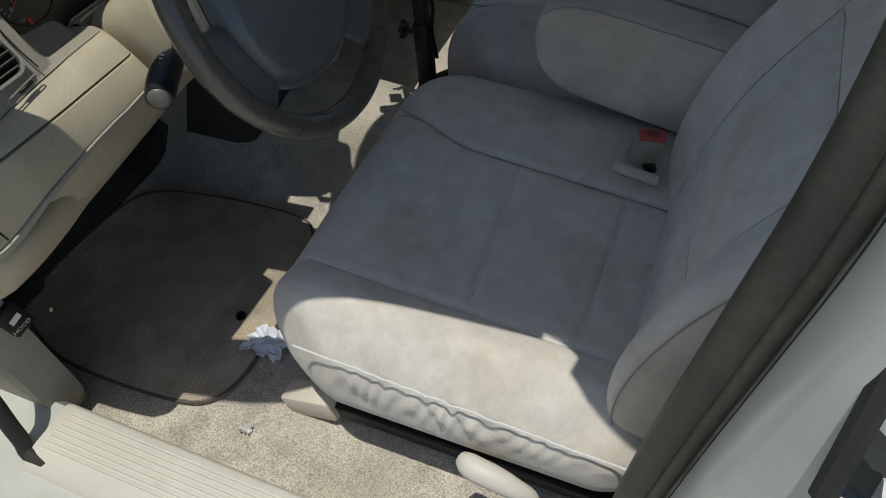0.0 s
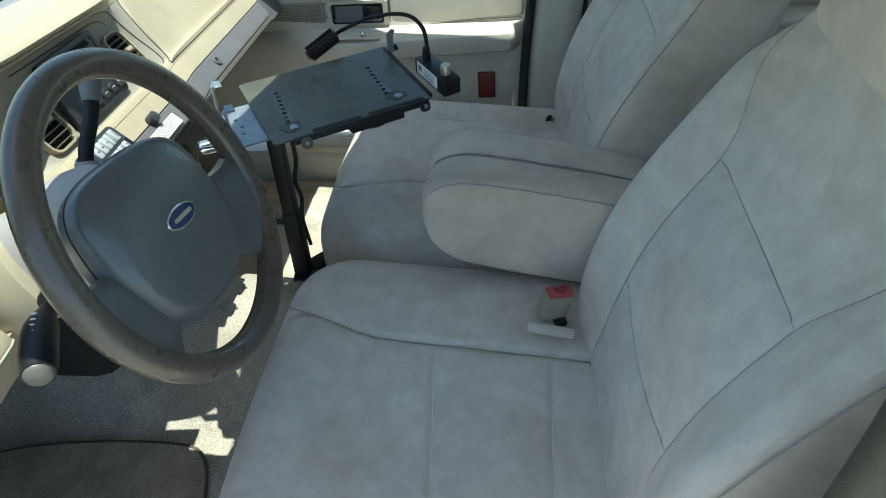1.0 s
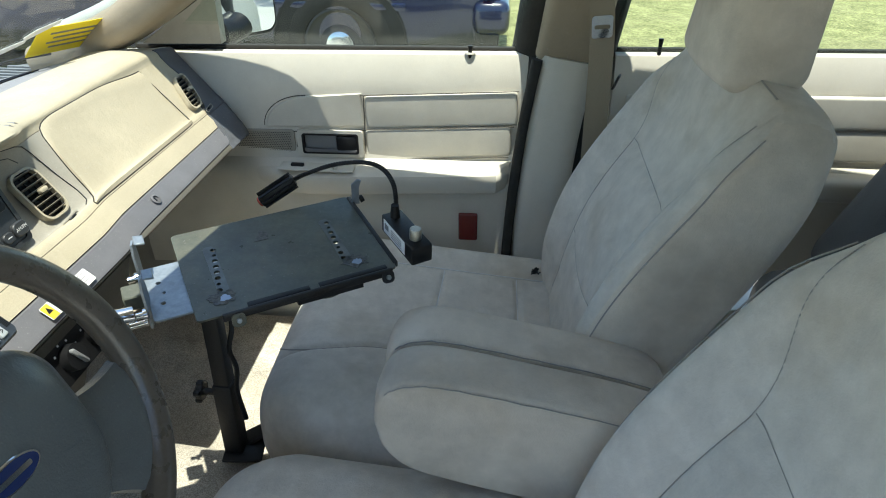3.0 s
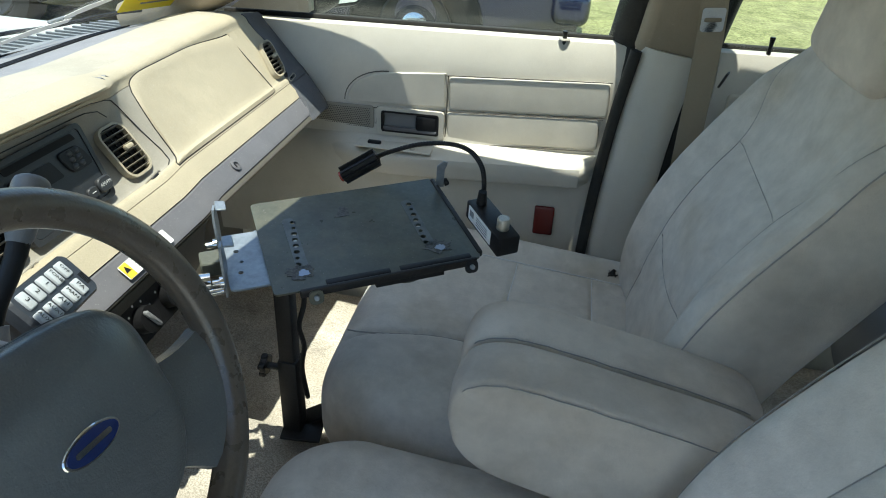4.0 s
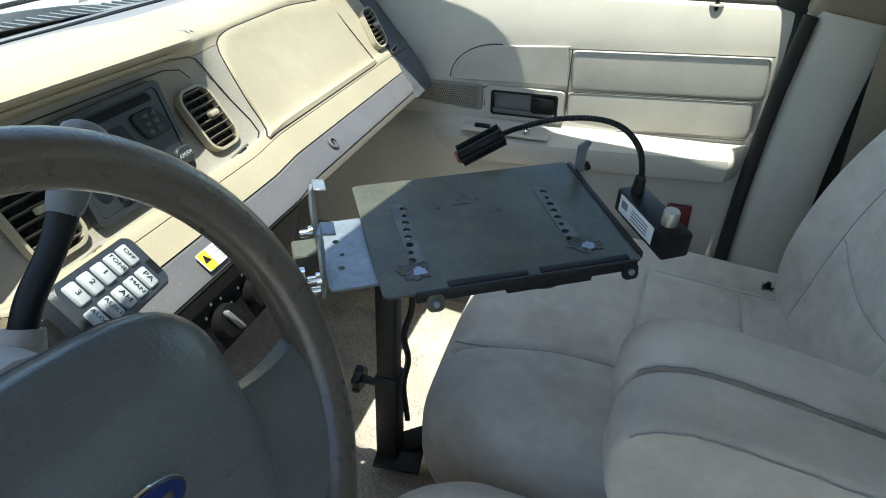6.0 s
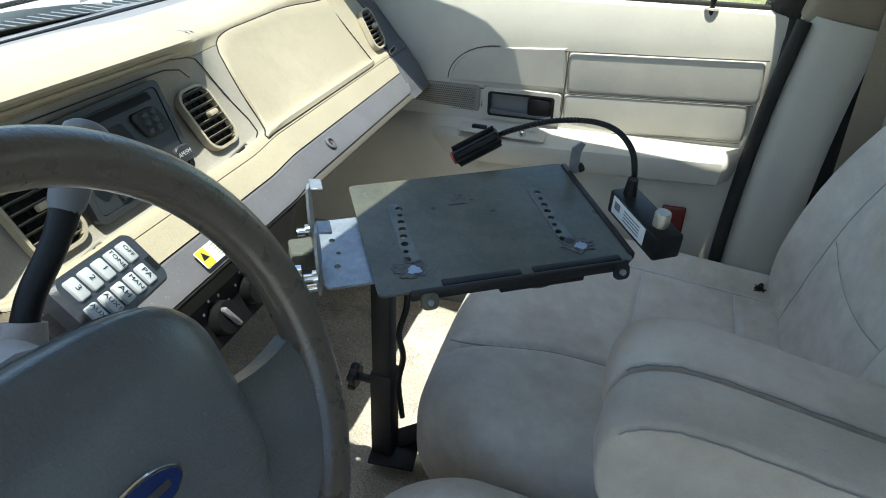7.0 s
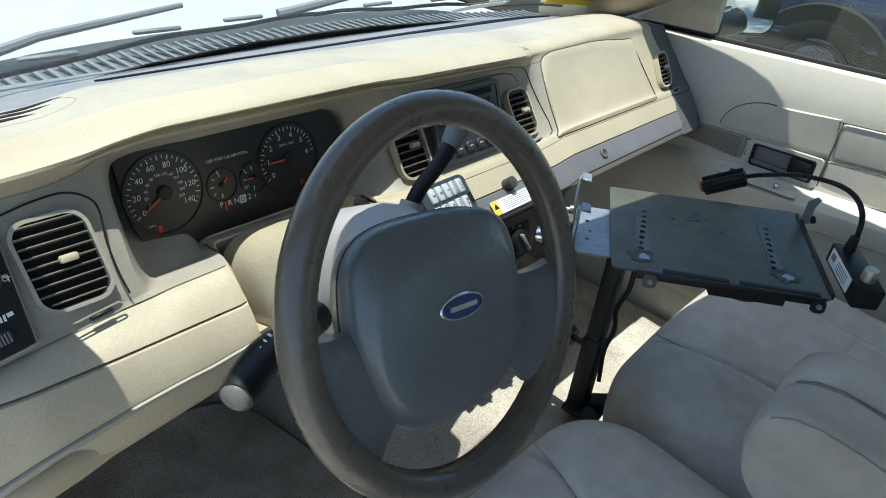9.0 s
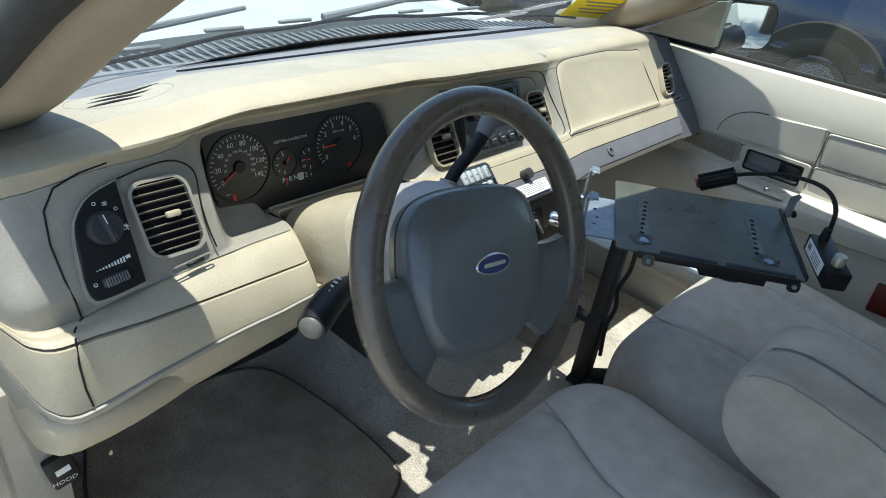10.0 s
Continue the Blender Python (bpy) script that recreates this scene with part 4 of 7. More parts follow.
marks += [block((0.0009, 0.010, 0.0004), 0, 1, at(sw, -0.0265, 0.011, 0.0234, 12)), block((0.005, 0.0035, 0.0004), 0, 1, at(sw, -0.0105, -0.0325, 0.0054, 10))]
for q in marks:
    part("switch_mark", q, WHITE, lamp_panel)

# instrument cluster
up_c = Vector((-0.20, 0, 0.98)).normalized()
CL = axes((-0.330, -0.345, 0.885), (0, 1, 0), up_c)
cl_pts = [(p.x, p.y) for p in smooth_line([(-0.1436, 0.050, 0), (-0.141, 0.0605, 0), (-0.129, 0.0645, 0), (-0.0254, 0.066, 0), (0.0696, 0.0655, 0), (0.124, 0.059, 0), (0.1445, 0.045, 0), (0.158, 0.008, 0), (0.172, -0.045, 0), (0.166, -0.058, 0), (0.06, -0.056, 0), (-0.0405, -0.0555, 0), (-0.1025, -0.0575, 0), (-0.124, -0.049, 0), (-0.1375, -0.018, 0), (-0.1425, 0.025, 0)], 2)[:-1]]
CLUSTER_FACE = mat("instrument_face", (0.012, 0.012, 0.013), 0.35, grain=0.1, grain_scale=300)
NEEDLE = mat("red_needle", (0.55, 0.03, 0.02), 0.5)
DIAL = mat("pale_dial_print", (0.55, 0.58, 0.58), 0.7)
cluster = tagged(part("instrument_face", put(ring_loft([[Vector((x * g, y * g, z)) for x, y in cl_pts] for g, z in ((1.0, -0.008), (1.0, -0.002), (0.75, -0.002), (0.5, -0.002), (0.25, -0.002), (0.02, -0.002))]), CL), CLUSTER_FACE, dash), "black instrument cluster with pale dials and red needles")


def dial(cx, cy, r, a0, a1, ticks, numbers, size, needle, needle_len, inner=()):
    g = part("dial", frame_ring([(math.cos(2 * math.pi * k / 40) * (r + 0.005), math.sin(2 * math.pi * k / 40) * (r + 0.005)) for k in range(40)],
                                [(math.cos(2 * math.pi * k / 40) * (r + 0.0035), math.sin(2 * math.pi * k / 40) * (r + 0.0035)) for k in range(40)], 0.002, at(CL, cx, cy, -0.0025)), BLACK, cluster)
    bits = []
    for k in range(ticks + 1):
        a = radians(a0 + (a1 - a0) * k / ticks)
        long = 0.005 if k % 2 == 0 else 0.003
        bits.append(block((long, 0.0009, 0.0003), 0, 1, at(CL, cx + (r - long / 2) * math.cos(a), cy + (r - long / 2) * math.sin(a), -0.0016, math.degrees(a))))
    part("ticks", joined(*bits), DIAL, g)
    words = []
    for k, t in enumerate(numbers):
        a = radians(a0 + (a1 - a0) * k / (len(numbers) - 1))
        words.append(text_shape(t, size, at(CL, cx + (r - 0.0105) * math.cos(a), cy + (r - 0.0105) * math.sin(a), -0.0015)))
    for k, t in enumerate(inner):
        a = radians(a0 + (a1 - a0) * (k + 0.3) / (len(inner) - 0.4))
        words.append(text_shape(t, size * 0.5, at(CL, cx + (r - 0.0205) * math.cos(a), cy + (r - 0.0205) * math.sin(a), -0.0015)))
    if words:
        part("dial_numbers", joined(*words), DIAL, g)
    a = radians(needle)
    part("needle", block((needle_len, 0.0022, 0.0012), 0.0005, 1, at(CL, cx + needle_len * 0.45 * math.cos(a), cy + needle_len * 0.45 * math.sin(a), 0.0005, needle)), NEEDLE, g)
    part("needle_cap", disc(r * 0.19, 0.004, 20, at(CL, cx, cy, -0.002), 0.001), BLACK, g)
    return g


dial(-0.097, 0.009, 0.041, 212, -30, 28, ["0", "20", "40", "60", "80", "100", "120", "140"], 0.0092, 212, 0.030, ["0", "20", "40", "60", "80", "100", "120", "140", "160", "180", "200", "220"])
dial(0.066, 0.008, 0.0395, 213, 6, 24, ["0", "1", "2", "3", "4", "5", "6"], 0.0096, 180, 0.030)
dial(-0.0285, -0.001, 0.015, 100, 260, 4, [], 0.006, 52, 0.011)
dial(0.0145, -0.003, 0.015, 100, 260, 4, [], 0.006, 180, 0.010)
for gx, word in ((-0.0335, "P"), (-0.0225, "R"), (-0.0135, "N"), (0.0040, "2"), (0.0120, "1")):
    part("gear_letter", text_shape(word, 0.0098, at(CL, gx, -0.0245, -0.0015)), DIAL, cluster)
drive = part("gear_box", plate(round_rect(0.0085, 0.0100, 0.001, 2), 0.0003, at(CL, -0.0050, -0.0245, -0.0017)), DIAL, cluster)
part("lettering", text_shape("D", 0.0078, at(CL, -0.0050, -0.0245, -0.0012)), BLACK, drive)
part("gear_pointer", block((0.0022, 0.012, 0.0005), 0, 1, at(CL, -0.0285, -0.026, -0.0015)), NEEDLE, cluster)
part("warning_lamp", block((0.005, 0.010, 0.0005), 0.001, 1, at(CL, -0.110, -0.030, -0.0015)), NEEDLE, cluster)
part("warning_lamp", frame_ring(round_rect(0.006, 0.006, 0.001, 2), round_rect(0.004, 0.004, 0.001, 2), 0.0004, at(CL, 0.082, -0.026, -0.0016)), NEEDLE, cluster)
for word, size, dx, dy in (("CERTIFIED CALIBRATION", 0.0048, -0.016, 0.0295), ("RPM x 1000", 0.0042, 0.066, 0.026), ("MPH", 0.004, -0.118, -0.024), ("F", 0.006, -0.032, 0.015), ("E", 0.006, -0.030, -0.014), ("H", 0.006, 0.0010, 0.0085), ("C", 0.006, 0.0010, -0.0125)):
    part("cluster_word", text_shape(word, size, at(CL, dx, dy, -0.0015)), DIAL, cluster)

# radio
RD = at(dash_chord(0.001, 5.28, 6.88)[0], 0, 0, 0.002)
def skewed(w, h, r, k):
    return [(x - k * y / h, y) for x, y in round_rect(w, h, r, 4)]
RADIO_FACE = mat("radio_face", (0.034, 0.038, 0.043), 0.42, grain=0.06, grain_scale=400, bump=0.2)
radio = part("radio", plate(skewed(0.140, 0.092, 0.006, 0.0), 0.006, RD, bevel=0.002), RADIO_FACE, dash, "dark grey car radio with round buttons")
part("bezel", frame_ring(skewed(0.152, 0.104, 0.008, 0.0), skewed(0.139, 0.091, 0.006, 0.0), 0.008, at(RD, 0, 0, -0.001)), GREY_DARK, radio)
part("tape_slot", plate(skewed(0.120, 0.009, 0.002, 0.004), 0.002, at(RD, -0.004, 0.039, 0.0055)), THROAT, radio)
part("display", plate(skewed(0.056, 0.024, 0.003, 0.010), 0.002, at(RD, -0.020, 0.014, 0.0055)), BLACK, radio)
pad_r = part("rocker_pad", plate(skewed(0.040, 0.030, 0.008, 0.012), 0.004, at(RD, 0.041, 0.014, 0.0055), bevel=0.001), BLACK, radio)
for k in range(6):
    part("preset_button", block((0.010, 0.007, 0.004), 0.002, 1, at(RD, 0.034 + 0.013 * (k % 2), 0.023 - 0.0085 * (k // 2), 0.0095)), GREY_DARK, pad_r)
b_am = part("radio_button", plate(round_rect(0.027, 0.019, 0.008, 5), 0.006, at(RD, 0.063, -0.031, 0.005), bevel=0.0015), GREY_DARK, radio)
part("lettering", text_shape("AM/FM", 0.0072, at(RD, 0.063, -0.031, 0.0114)), WHITE, b_am)
for k in range(4):
    part("radio_button", plate(round_rect(0.019, 0.014, 0.006, 5), 0.005, at(RD, -0.032 + 0.0235 * k, -0.033, 0.005), bevel=0.0012), GREY_DARK, radio)
    part("button_mark", block((0.008, 0.0010, 0.0003), 0, 1, at(RD, -0.032 + 0.0235 * k, -0.033, 0.0102)), WHITE, radio)
part("volume_knob", lathe([(0, 0), (0.012, 0), (0.011, 0.013), (0.009, 0.015), (0, 0.015)], 20, at(RD, -0.058, 0.016, 0.006)), BLACK, radio)

# glovebox lock, warning labels
part("glovebox_lock", lathe([(0.0, 0), (0.0095, 0), (0.0095, 0.003), (0.006, 0.004), (0.0055, 0.001), (0.0, 0.001)], 20, at(dash_frame(0.292, 9.38), 0, 0, 0.001)), SILVER, dash, "round silver lock cylinder")
part("key_slot", block((0.002, 0.007, 0.001), 0, 1, at(dash_frame(0.292, 9.38), 0, 0, 0.0025)), BLACK, dash)
LABEL_Y = mat("yellow_label", (0.75, 0.50, 0.04), 0.5)
lab = at(dash_frame(0.024, 9.50), 0, 0, 0.0045)
wl = part("warning_label", plate(round_rect(0.102, 0.022, 0.002, 3), 0.0006, lab), WHITE, dash, "white and yellow warning label")
part("label_corner", plate(round_rect(0.014, 0.021, 0.001, 2), 0.0004, at(lab, -0.043, 0, 0.0006)), LABEL_Y, wl)
part("label_print", joined(*[block((0.070 - 0.012 * (k % 2), 0.0009, 0.0002), 0, 1, at(lab, 0.008 - 0.004 * (k % 2), 0.0072 - 0.0029 * k, 0.0008)) for k in range(6)]), GREY, wl)
part("label_sign", plate([(-0.005, -0.004), (0.005, -0.004), (0.0, 0.005)], 0.0002, at(lab, -0.043, 0.002, 0.0011)), BLACK, wl)

# heater controls below the lip, power outlet
HC = axes((-0.187, 0.005, 0.728), (0, 1, 0), (-0.35, 0, 0.94))
heater = part("heater_control_panel", plate(skewed(0.135, 0.058, 0.006, 0.0), 0.010, HC, bevel=0.002), BLACK, dash, "black heater control panel with round knobs")
for dx in (-0.030, 0.030):
    part("heater_knob", lathe([(0, 0), (0.019, 0), (0.018, 0.014), (0, 0.015)], 24, at(HC, dx, 0, 0.010)), BLACK, heater)
    part("knob_grip", block((0.006, 0.032, 0.008), 0.002, 1, at(HC, dx, 0, 0.026, 25)), GREY, heater)
part("heater_marks", joined(*[block((0.003, 0.003, 0.0004), 0, 1, at(HC, dx + 0.024 * math.cos(radians(a)), 0.024 * math.sin(radians(a)), 0.0102)) for dx in (-0.030, 0.030) for a in (20, 60, 100, 140)]), WHITE, heater)
part("power_outlet", lathe([(0, 0), (0.014, 0), (0.014, 0.008), (0.010, 0.010), (0.009, 0.002), (0, 0.002)], 20, axes((-0.150, -0.150, 0.800), (0, 1, 0), (-0.5, 0, 0.85))), BLACK, dash, "black round power outlet")
part("bolt_boss", lathe([(0, 0), (0.010, 0), (0.009, 0.016), (0, 0.018)], 14, at(dash_frame(0.030, 8.90), 0, 0, 0.0)), GREY_DARK, dash)

# demister slots and defroster grille
for k in range(3):
    y0, y1 = -0.605 + 0.010 * k, -0.535 + 0.020 * k
    part("demister_slot", tube([dash_point(y0 + (y1 - y0) * j / 8, 2.52 - 0.15 * k - 0.010 * j) + Vector((0, 0, -0.0005)) for j in range(9)], [0.0006, 0.0016, 0.0022, 0.0026, 0.0028, 0.0026, 0.0022, 0.0016, 0.0006], 8), BLACK, dash)
part("demister_rim", tube([dash_point(-0.555 + 0.062 * math.cos(a), 2.34 + 0.30 * math.sin(a)) + Vector((0, 0, -0.0006)) for a in [2 * math.pi * k / 40 for k in range(41)]], 0.0012, 6), TAN_DARK, dash)
for k in range(3):
    part("defroster_slot", tube([dash_point(y, 1.10 + 0.10 * k + 0.5 * (abs(y) / 0.6) ** 3) + Vector((0, 0, 0.0005)) for y in [-0.42 + 0.04 * j for j in range(24)]], 0.0013, 6), BLACK, dash)
for y in (0.165, 0.195):
    part("scuff_mark", tube([dash_point(y, 3.3), dash_point(y + 0.004, 3.55), dash_point(y + 0.010, 3.7)], [0.0004, 0.0022, 0.0004], 6), GREY, dash)
part("trim_gap", tube([dash_point(y, 5.17) + Vector((0.001, 0, 0)) for y in [-0.12 + 0.02 * k for k in range(12)]] + [dash_point(0.130, 5.25), dash_point(0.150, 5.45)], 0.0007, 6), BLACK, dash)


# left end: gap lines and the lower end piece
part("end_gap", tube([dash_point(y, q) + Vector((0.0004, 0, 0.0004)) for y, q in [(-0.622, 4.9), (-0.650, 4.96), (-0.676, 5.1), (-0.690, 5.4), (-0.694, 5.9), (-0.692, 6.6), (-0.688, 7.2), (-0.684, 7.97)]], 0.0011, 6), BLACK, dash, "dark gap before the end cap")
part("end_gap", tube([dash_point(y, q) + Vector((0.0016, -0.0012, 0.0004)) for y, q in [(-0.684, 7.97), (-0.691, 8.2), (-0.697, 8.5), (-0.702, 8.9), (-0.705, 9.3), (-0.704, 9.6), (-0.700, 9.9)]], 0.0012, 6), BLACK, dash)
part("end_gap", tube([(-0.205, -0.6825, 0.732), (-0.240, -0.712, 0.728), (-0.300, -0.727, 0.722), (-0.42, -0.735, 0.715)], 0.0024, 6), BLACK, dash, "dark joint above the lower end piece")
end_rings = []
for y, g in ((-0.742, 0.60), (-0.738, 0.86), (-0.728, 0.96), (-0.712, 1.0), (-0.68, 1.0), (-0.65, 0.98), (-0.61, 0.93), (-0.56, 0.84)):
    outline = smooth_line([(-0.44, 0, 0.705), (-0.30, 0, 0.716), (-0.225, 0, 0.724), (-0.204, 0, 0.718), (-0.206, 0, 0.690), (-0.230, 0, 0.655), (-0.268, 0, 0.625), (-0.325, 0, 0.605), (-0.44, 0, 0.630)], 4)
    end_rings.append([(-0.34 + (p.x + 0.34) * g, y, 0.675 + (p.z - 0.675) * g) for p in outline])
part("end_piece", ring_loft(end_rings), TAN, dash, "rounded tan lower end of the dashboard")
part("knee_bolster", ring_loft([[(x, y, z) for x, z in ((-0.205 - dx, 0.748 + dz), (-0.212 - dx, 0.700 + dz), (-0.245 - dx, 0.658 + dz), (-0.30, 0.632 + dz), (-0.36, 0.625 + dz), (-0.36, 0.70), (-0.25, 0.755))]
                                for y, dz, dx in ((-0.66, 0.0, 0.03), (-0.62, -0.004, 0.008), (-0.57, 0.0, 0.0), (-0.50, 0.008, 0.0), (-0.42, 0.018, 0.0), (-0.33, 0.03, 0.0), (-0.22, 0.03, 0.0))]), TAN, dash, "rounded tan knee bolster")

# dark lower stack between the dash and the tunnel
stack = []
for z, x in ((0.735, -0.205), (0.70, -0.222), (0.62, -0.250), (0.52, -0.285), (0.40, -0.335)):
    stack.append([Vector((x - 0.035, -0.150, z)), Vector((x - 0.008, -0.140, z)), Vector((x, -0.125, z)), Vector((x, 0.095, z)), Vector((x - 0.008, 0.112, z)), Vector((x - 0.035, 0.120, z)), Vector((x - 0.16, 0.120, z)), Vector((x - 0.16, -0.150, z))])
part("lower_console", ring_loft(stack), mat("charcoal_plastic", (0.035, 0.034, 0.032), 0.65, grain=0.1, grain_scale=500, bump=0.4, mottle=0.2, mottle_scale=20), dash, "charcoal lower centre stack")
for k in range(7):
    part("vent_rib", block((0.004, 0.0025, 0.07), 0.001, 1, pose(-0.236, 0.036 + 0.009 * k, 0.655, 0, 18, 0)), GREY, dash)


# ---- front seats ----
def groove(d, width, depth):
    return -depth * math.exp(-(d / width) ** 2)


SEAM = mat("seam_thread", (0.66, 0.66, 0.65), 0.9, grain=0.2, grain_scale=900)
PIPING = mat("dark_seam", (0.33, 0.315, 0.29), 0.9, grain=0.2, grain_scale=900)
CUSH_X, CUSH_Z = 0.283, 0.465


def inner_seam(x):
    """The lengthwise seam, as a share of the half width, for x from -0.28 (front) to 0.28."""
    return 0.30 + 0.13 * step01(-0.10, -0.27, x) - 0.03 * (x / 0.28)


def cushion_bend(y0, y1):
    cy, hy = (y0 + y1) / 2, abs(y1 - y0) / 2
    s = 1 if y1 > y0 else -1

    def bend(x, y, z):
        u = y / hy            # -1 outer, 1 inner
        top = step01(0.0, 0.095, z)
        lift = 0.020 * math.exp(-((u + 0.78) / 0.15) ** 2)
        lift -= 0.014 * math.exp(-((u + 0.20) / 0.32) ** 2) * step01(-0.28, -0.1, x)
        lift += 0.012 * math.exp(-((u - 0.66) / 0.26) ** 2)
        lift += 0.012 - 0.048 * (x + 0.28) / 0.56
        seam_y = inner_seam(x)
        lift += groove((u - seam_y) * hy, 0.0055, 0.0075) * step01(-0.275, -0.25, x)
        if -0.60 < u < seam_y:
            edge = min(step01(-0.60, -0.52, u), step01(seam_y, seam_y - 0.08, u))
            lift += (groove(x + 0.020 + 0.02 * u, 0.005, 0.006) + groove(x - 0.150 - 0.01 * u, 0.005, 0.006)) * edge
            lift += 0.004 * math.sin(max(0, (x + 0.02)) / 0.17 * math.pi) ** 2 * edge if x > -0.02 else 0
        lift += groove((u + 0.61) * hy, 0.006, 0.006)
        z2 = z + lift * top
        out = 0.0
        if u < -0.86 and z < 0.075:
            fold = math.exp(-((z - 0.035) / 0.035) ** 2) * step01(-0.25, -0.12, x) * step01(0.27, 0.1, x)
            out = (0.0040 * math.sin(88 * x + 75 * z + 2.6 * math.sin(19 * x)) * (0.6 + 0.4 * math.sin(31 * x + 1)) + 0.0022 * math.sin(231 * x - 120 * z + 2 * math.sin(47 * x))) * fold * step01(-0.86, -0.97, u)
        front = 0.045 * step01(0.60, 1.0, u) ** 1.4 + 0.05 * step01(-0.72, -1.0, u) ** 1.5
        x2 = x + front * step01(0.1, -0.28, x)
        bulge = 0.016 * math.cos(math.pi * u / 2) * step01(-0.18, -0.28, x)
        return Vector((CUSH_X + x2 - bulge, cy + s * (y - out), CUSH_Z + z2))

    return bend, hy


BACK_FRONT = [(0.0, 0.490), (0.20, 0.470), (0.35, 0.485), (0.50, 0.515), (0.65, 0.566), (0.80, 0.628), (0.92, 0.668), (1.0, 0.690)]
BACK_REAR = [(0.0, 0.610), (0.20, 0.638), (0.35, 0.675), (0.50, 0.722), (0.65, 0.768), (0.80, 0.794), (0.92, 0.792), (1.0, 0.776)]


def soft_table(table, f):
    return sum(lerp_table(table, f + d) for d in (-0.06, -0.03, 0.0, 0.03, 0.06)) / 5


def back_bend(y_mid, sign):
    """Backrest: x from the front (-0.105) to the rear, y across, z up the back from -0.315 to 0.315."""
    def bend(x, y, z):
        f = (z + 0.315) / 0.63
        u = y / 0.245
        a = abs(u)
        s = (x + 0.105) / 0.21
        face = step01(0.42, 0.0, s)
        line = back_seam(f)
        dip = 0.036 * step01(0.97, 0.52, a) * step01(0.0, 0.22, f) * (1 - 0.85 * step01(0.70, 0.98, f))
        dip += 0.004 * math.exp(-((a - line) * 0.245 / 0.005) ** 2)
        if a < line:
            edge = step01(line, line - 0.08, a)
            dip += (0.0045 * math.exp(-((f - 0.67 - 0.010 * u) * 0.585 / 0.005) ** 2) + 0.004 * math.exp(-((f - 0.375 + 0.035 * (1 - (u / line) ** 2)) * 0.585 / 0.005) ** 2)) * edge
            dip -= 0.009 * math.cos(math.pi * u / line / 2) * math.sin(math.pi * min(1.0, max(0.0, (f - 0.38) / 0.29))) ** 2 * edge
        narrow = 1.0 - 0.13 * step01(0.74, 1.0, f) ** 1.3 - 0.06 * step01(0.20, 0.0, f)
        rear = soft_table(BACK_REAR, f) - 0.010 * a ** 3 * step01(0.3, 1.0, s)
        xx = soft_table(BACK_FRONT, f) * (1 - s) + rear * s + dip * face
        zz = 0.470 + 0.610 * f - 0.026 * a ** 2.4 * step01(0.80, 1.0, f) - 0.022 * s * step01(0.86, 1.0, f)
        return Vector((xx + 0.022 * a ** 3 * step01(0.8, 1.0, f), y_mid + y * narrow, zz))

    return bend


def back_seam(f):
    return 0.57 + 0.36 * step01(0.66, 1.0, f) ** 0.8 + 0.06 * step01(0.34, 0.10, f)


def headrest_shape(y_mid, at_=(0.728, 1.140)):
    def bend(x, y, z):
        f = (z + 0.10) / 0.20
        return Vector((at_[0] + x * (1 - 0.12 * f) + z * 0.10 - 0.012 * math.cos(math.pi * y / 0.28), y_mid + y * (1 - 0.07 * f), at_[1] + z))
    return pillow(0.058, 0.136, 0.10, 0.034, (12, 30, 22), bend)


def seam_tube(path, r=0.0013):
    return tube(path, r, 6)


ARM_LINE = [(0.232, 0.688), (0.236, 0.722), (0.254, 0.748), (0.290, 0.760), (0.34, 0.757), (0.44, 0.739), (0.55, 0.717), (0.605, 0.697), (0.628, 0.660), (0.622, 0.610), (0.585, 0.562), (0.52, 0.555), (0.44, 0.568), (0.34, 0.590), (0.278, 0.610), (0.244, 0.644)]


def arm_outline(dx=0.0, dz=0.0):
    pts = smooth_line([Vector((x + dx, 0, z + dz)) for x, z in ARM_LINE + ARM_LINE[:1]], 5)[:-1]
    return pts


def armrest_shape(y0, y1, dx, dz):
    pts = arm_outline(dx, dz)
    c = sum(pts, Vector()) / len(pts)
    rings = []
    r = 0.011
    for y, inset in ((y0 + 0.001, 0.09), (y0, 0.045), (y0 + 0.0004, 0.014), (y0 + 0.002, 0.006), (y0 + 0.005, 0.002), (y0 + r, 0.0), ((y0 + y1) / 2, -0.003), (y1 - r, 0.0), (y1 - 0.005, 0.002), (y1 - 0.002, 0.006), (y1, 0.014), (y1, 0.045), (y1 - 0.001, 0.09)):
        ring = []
        for p in pts:
            d = (c - p)
            n = Vector((d.x * 0.55, 0, d.z)).normalized()
            q = p + n * min(inset, d.length * 0.9)
            ring.append(Vector((q.x, y, q.z)))
        rings.append(ring)
    return ring_loft(rings)


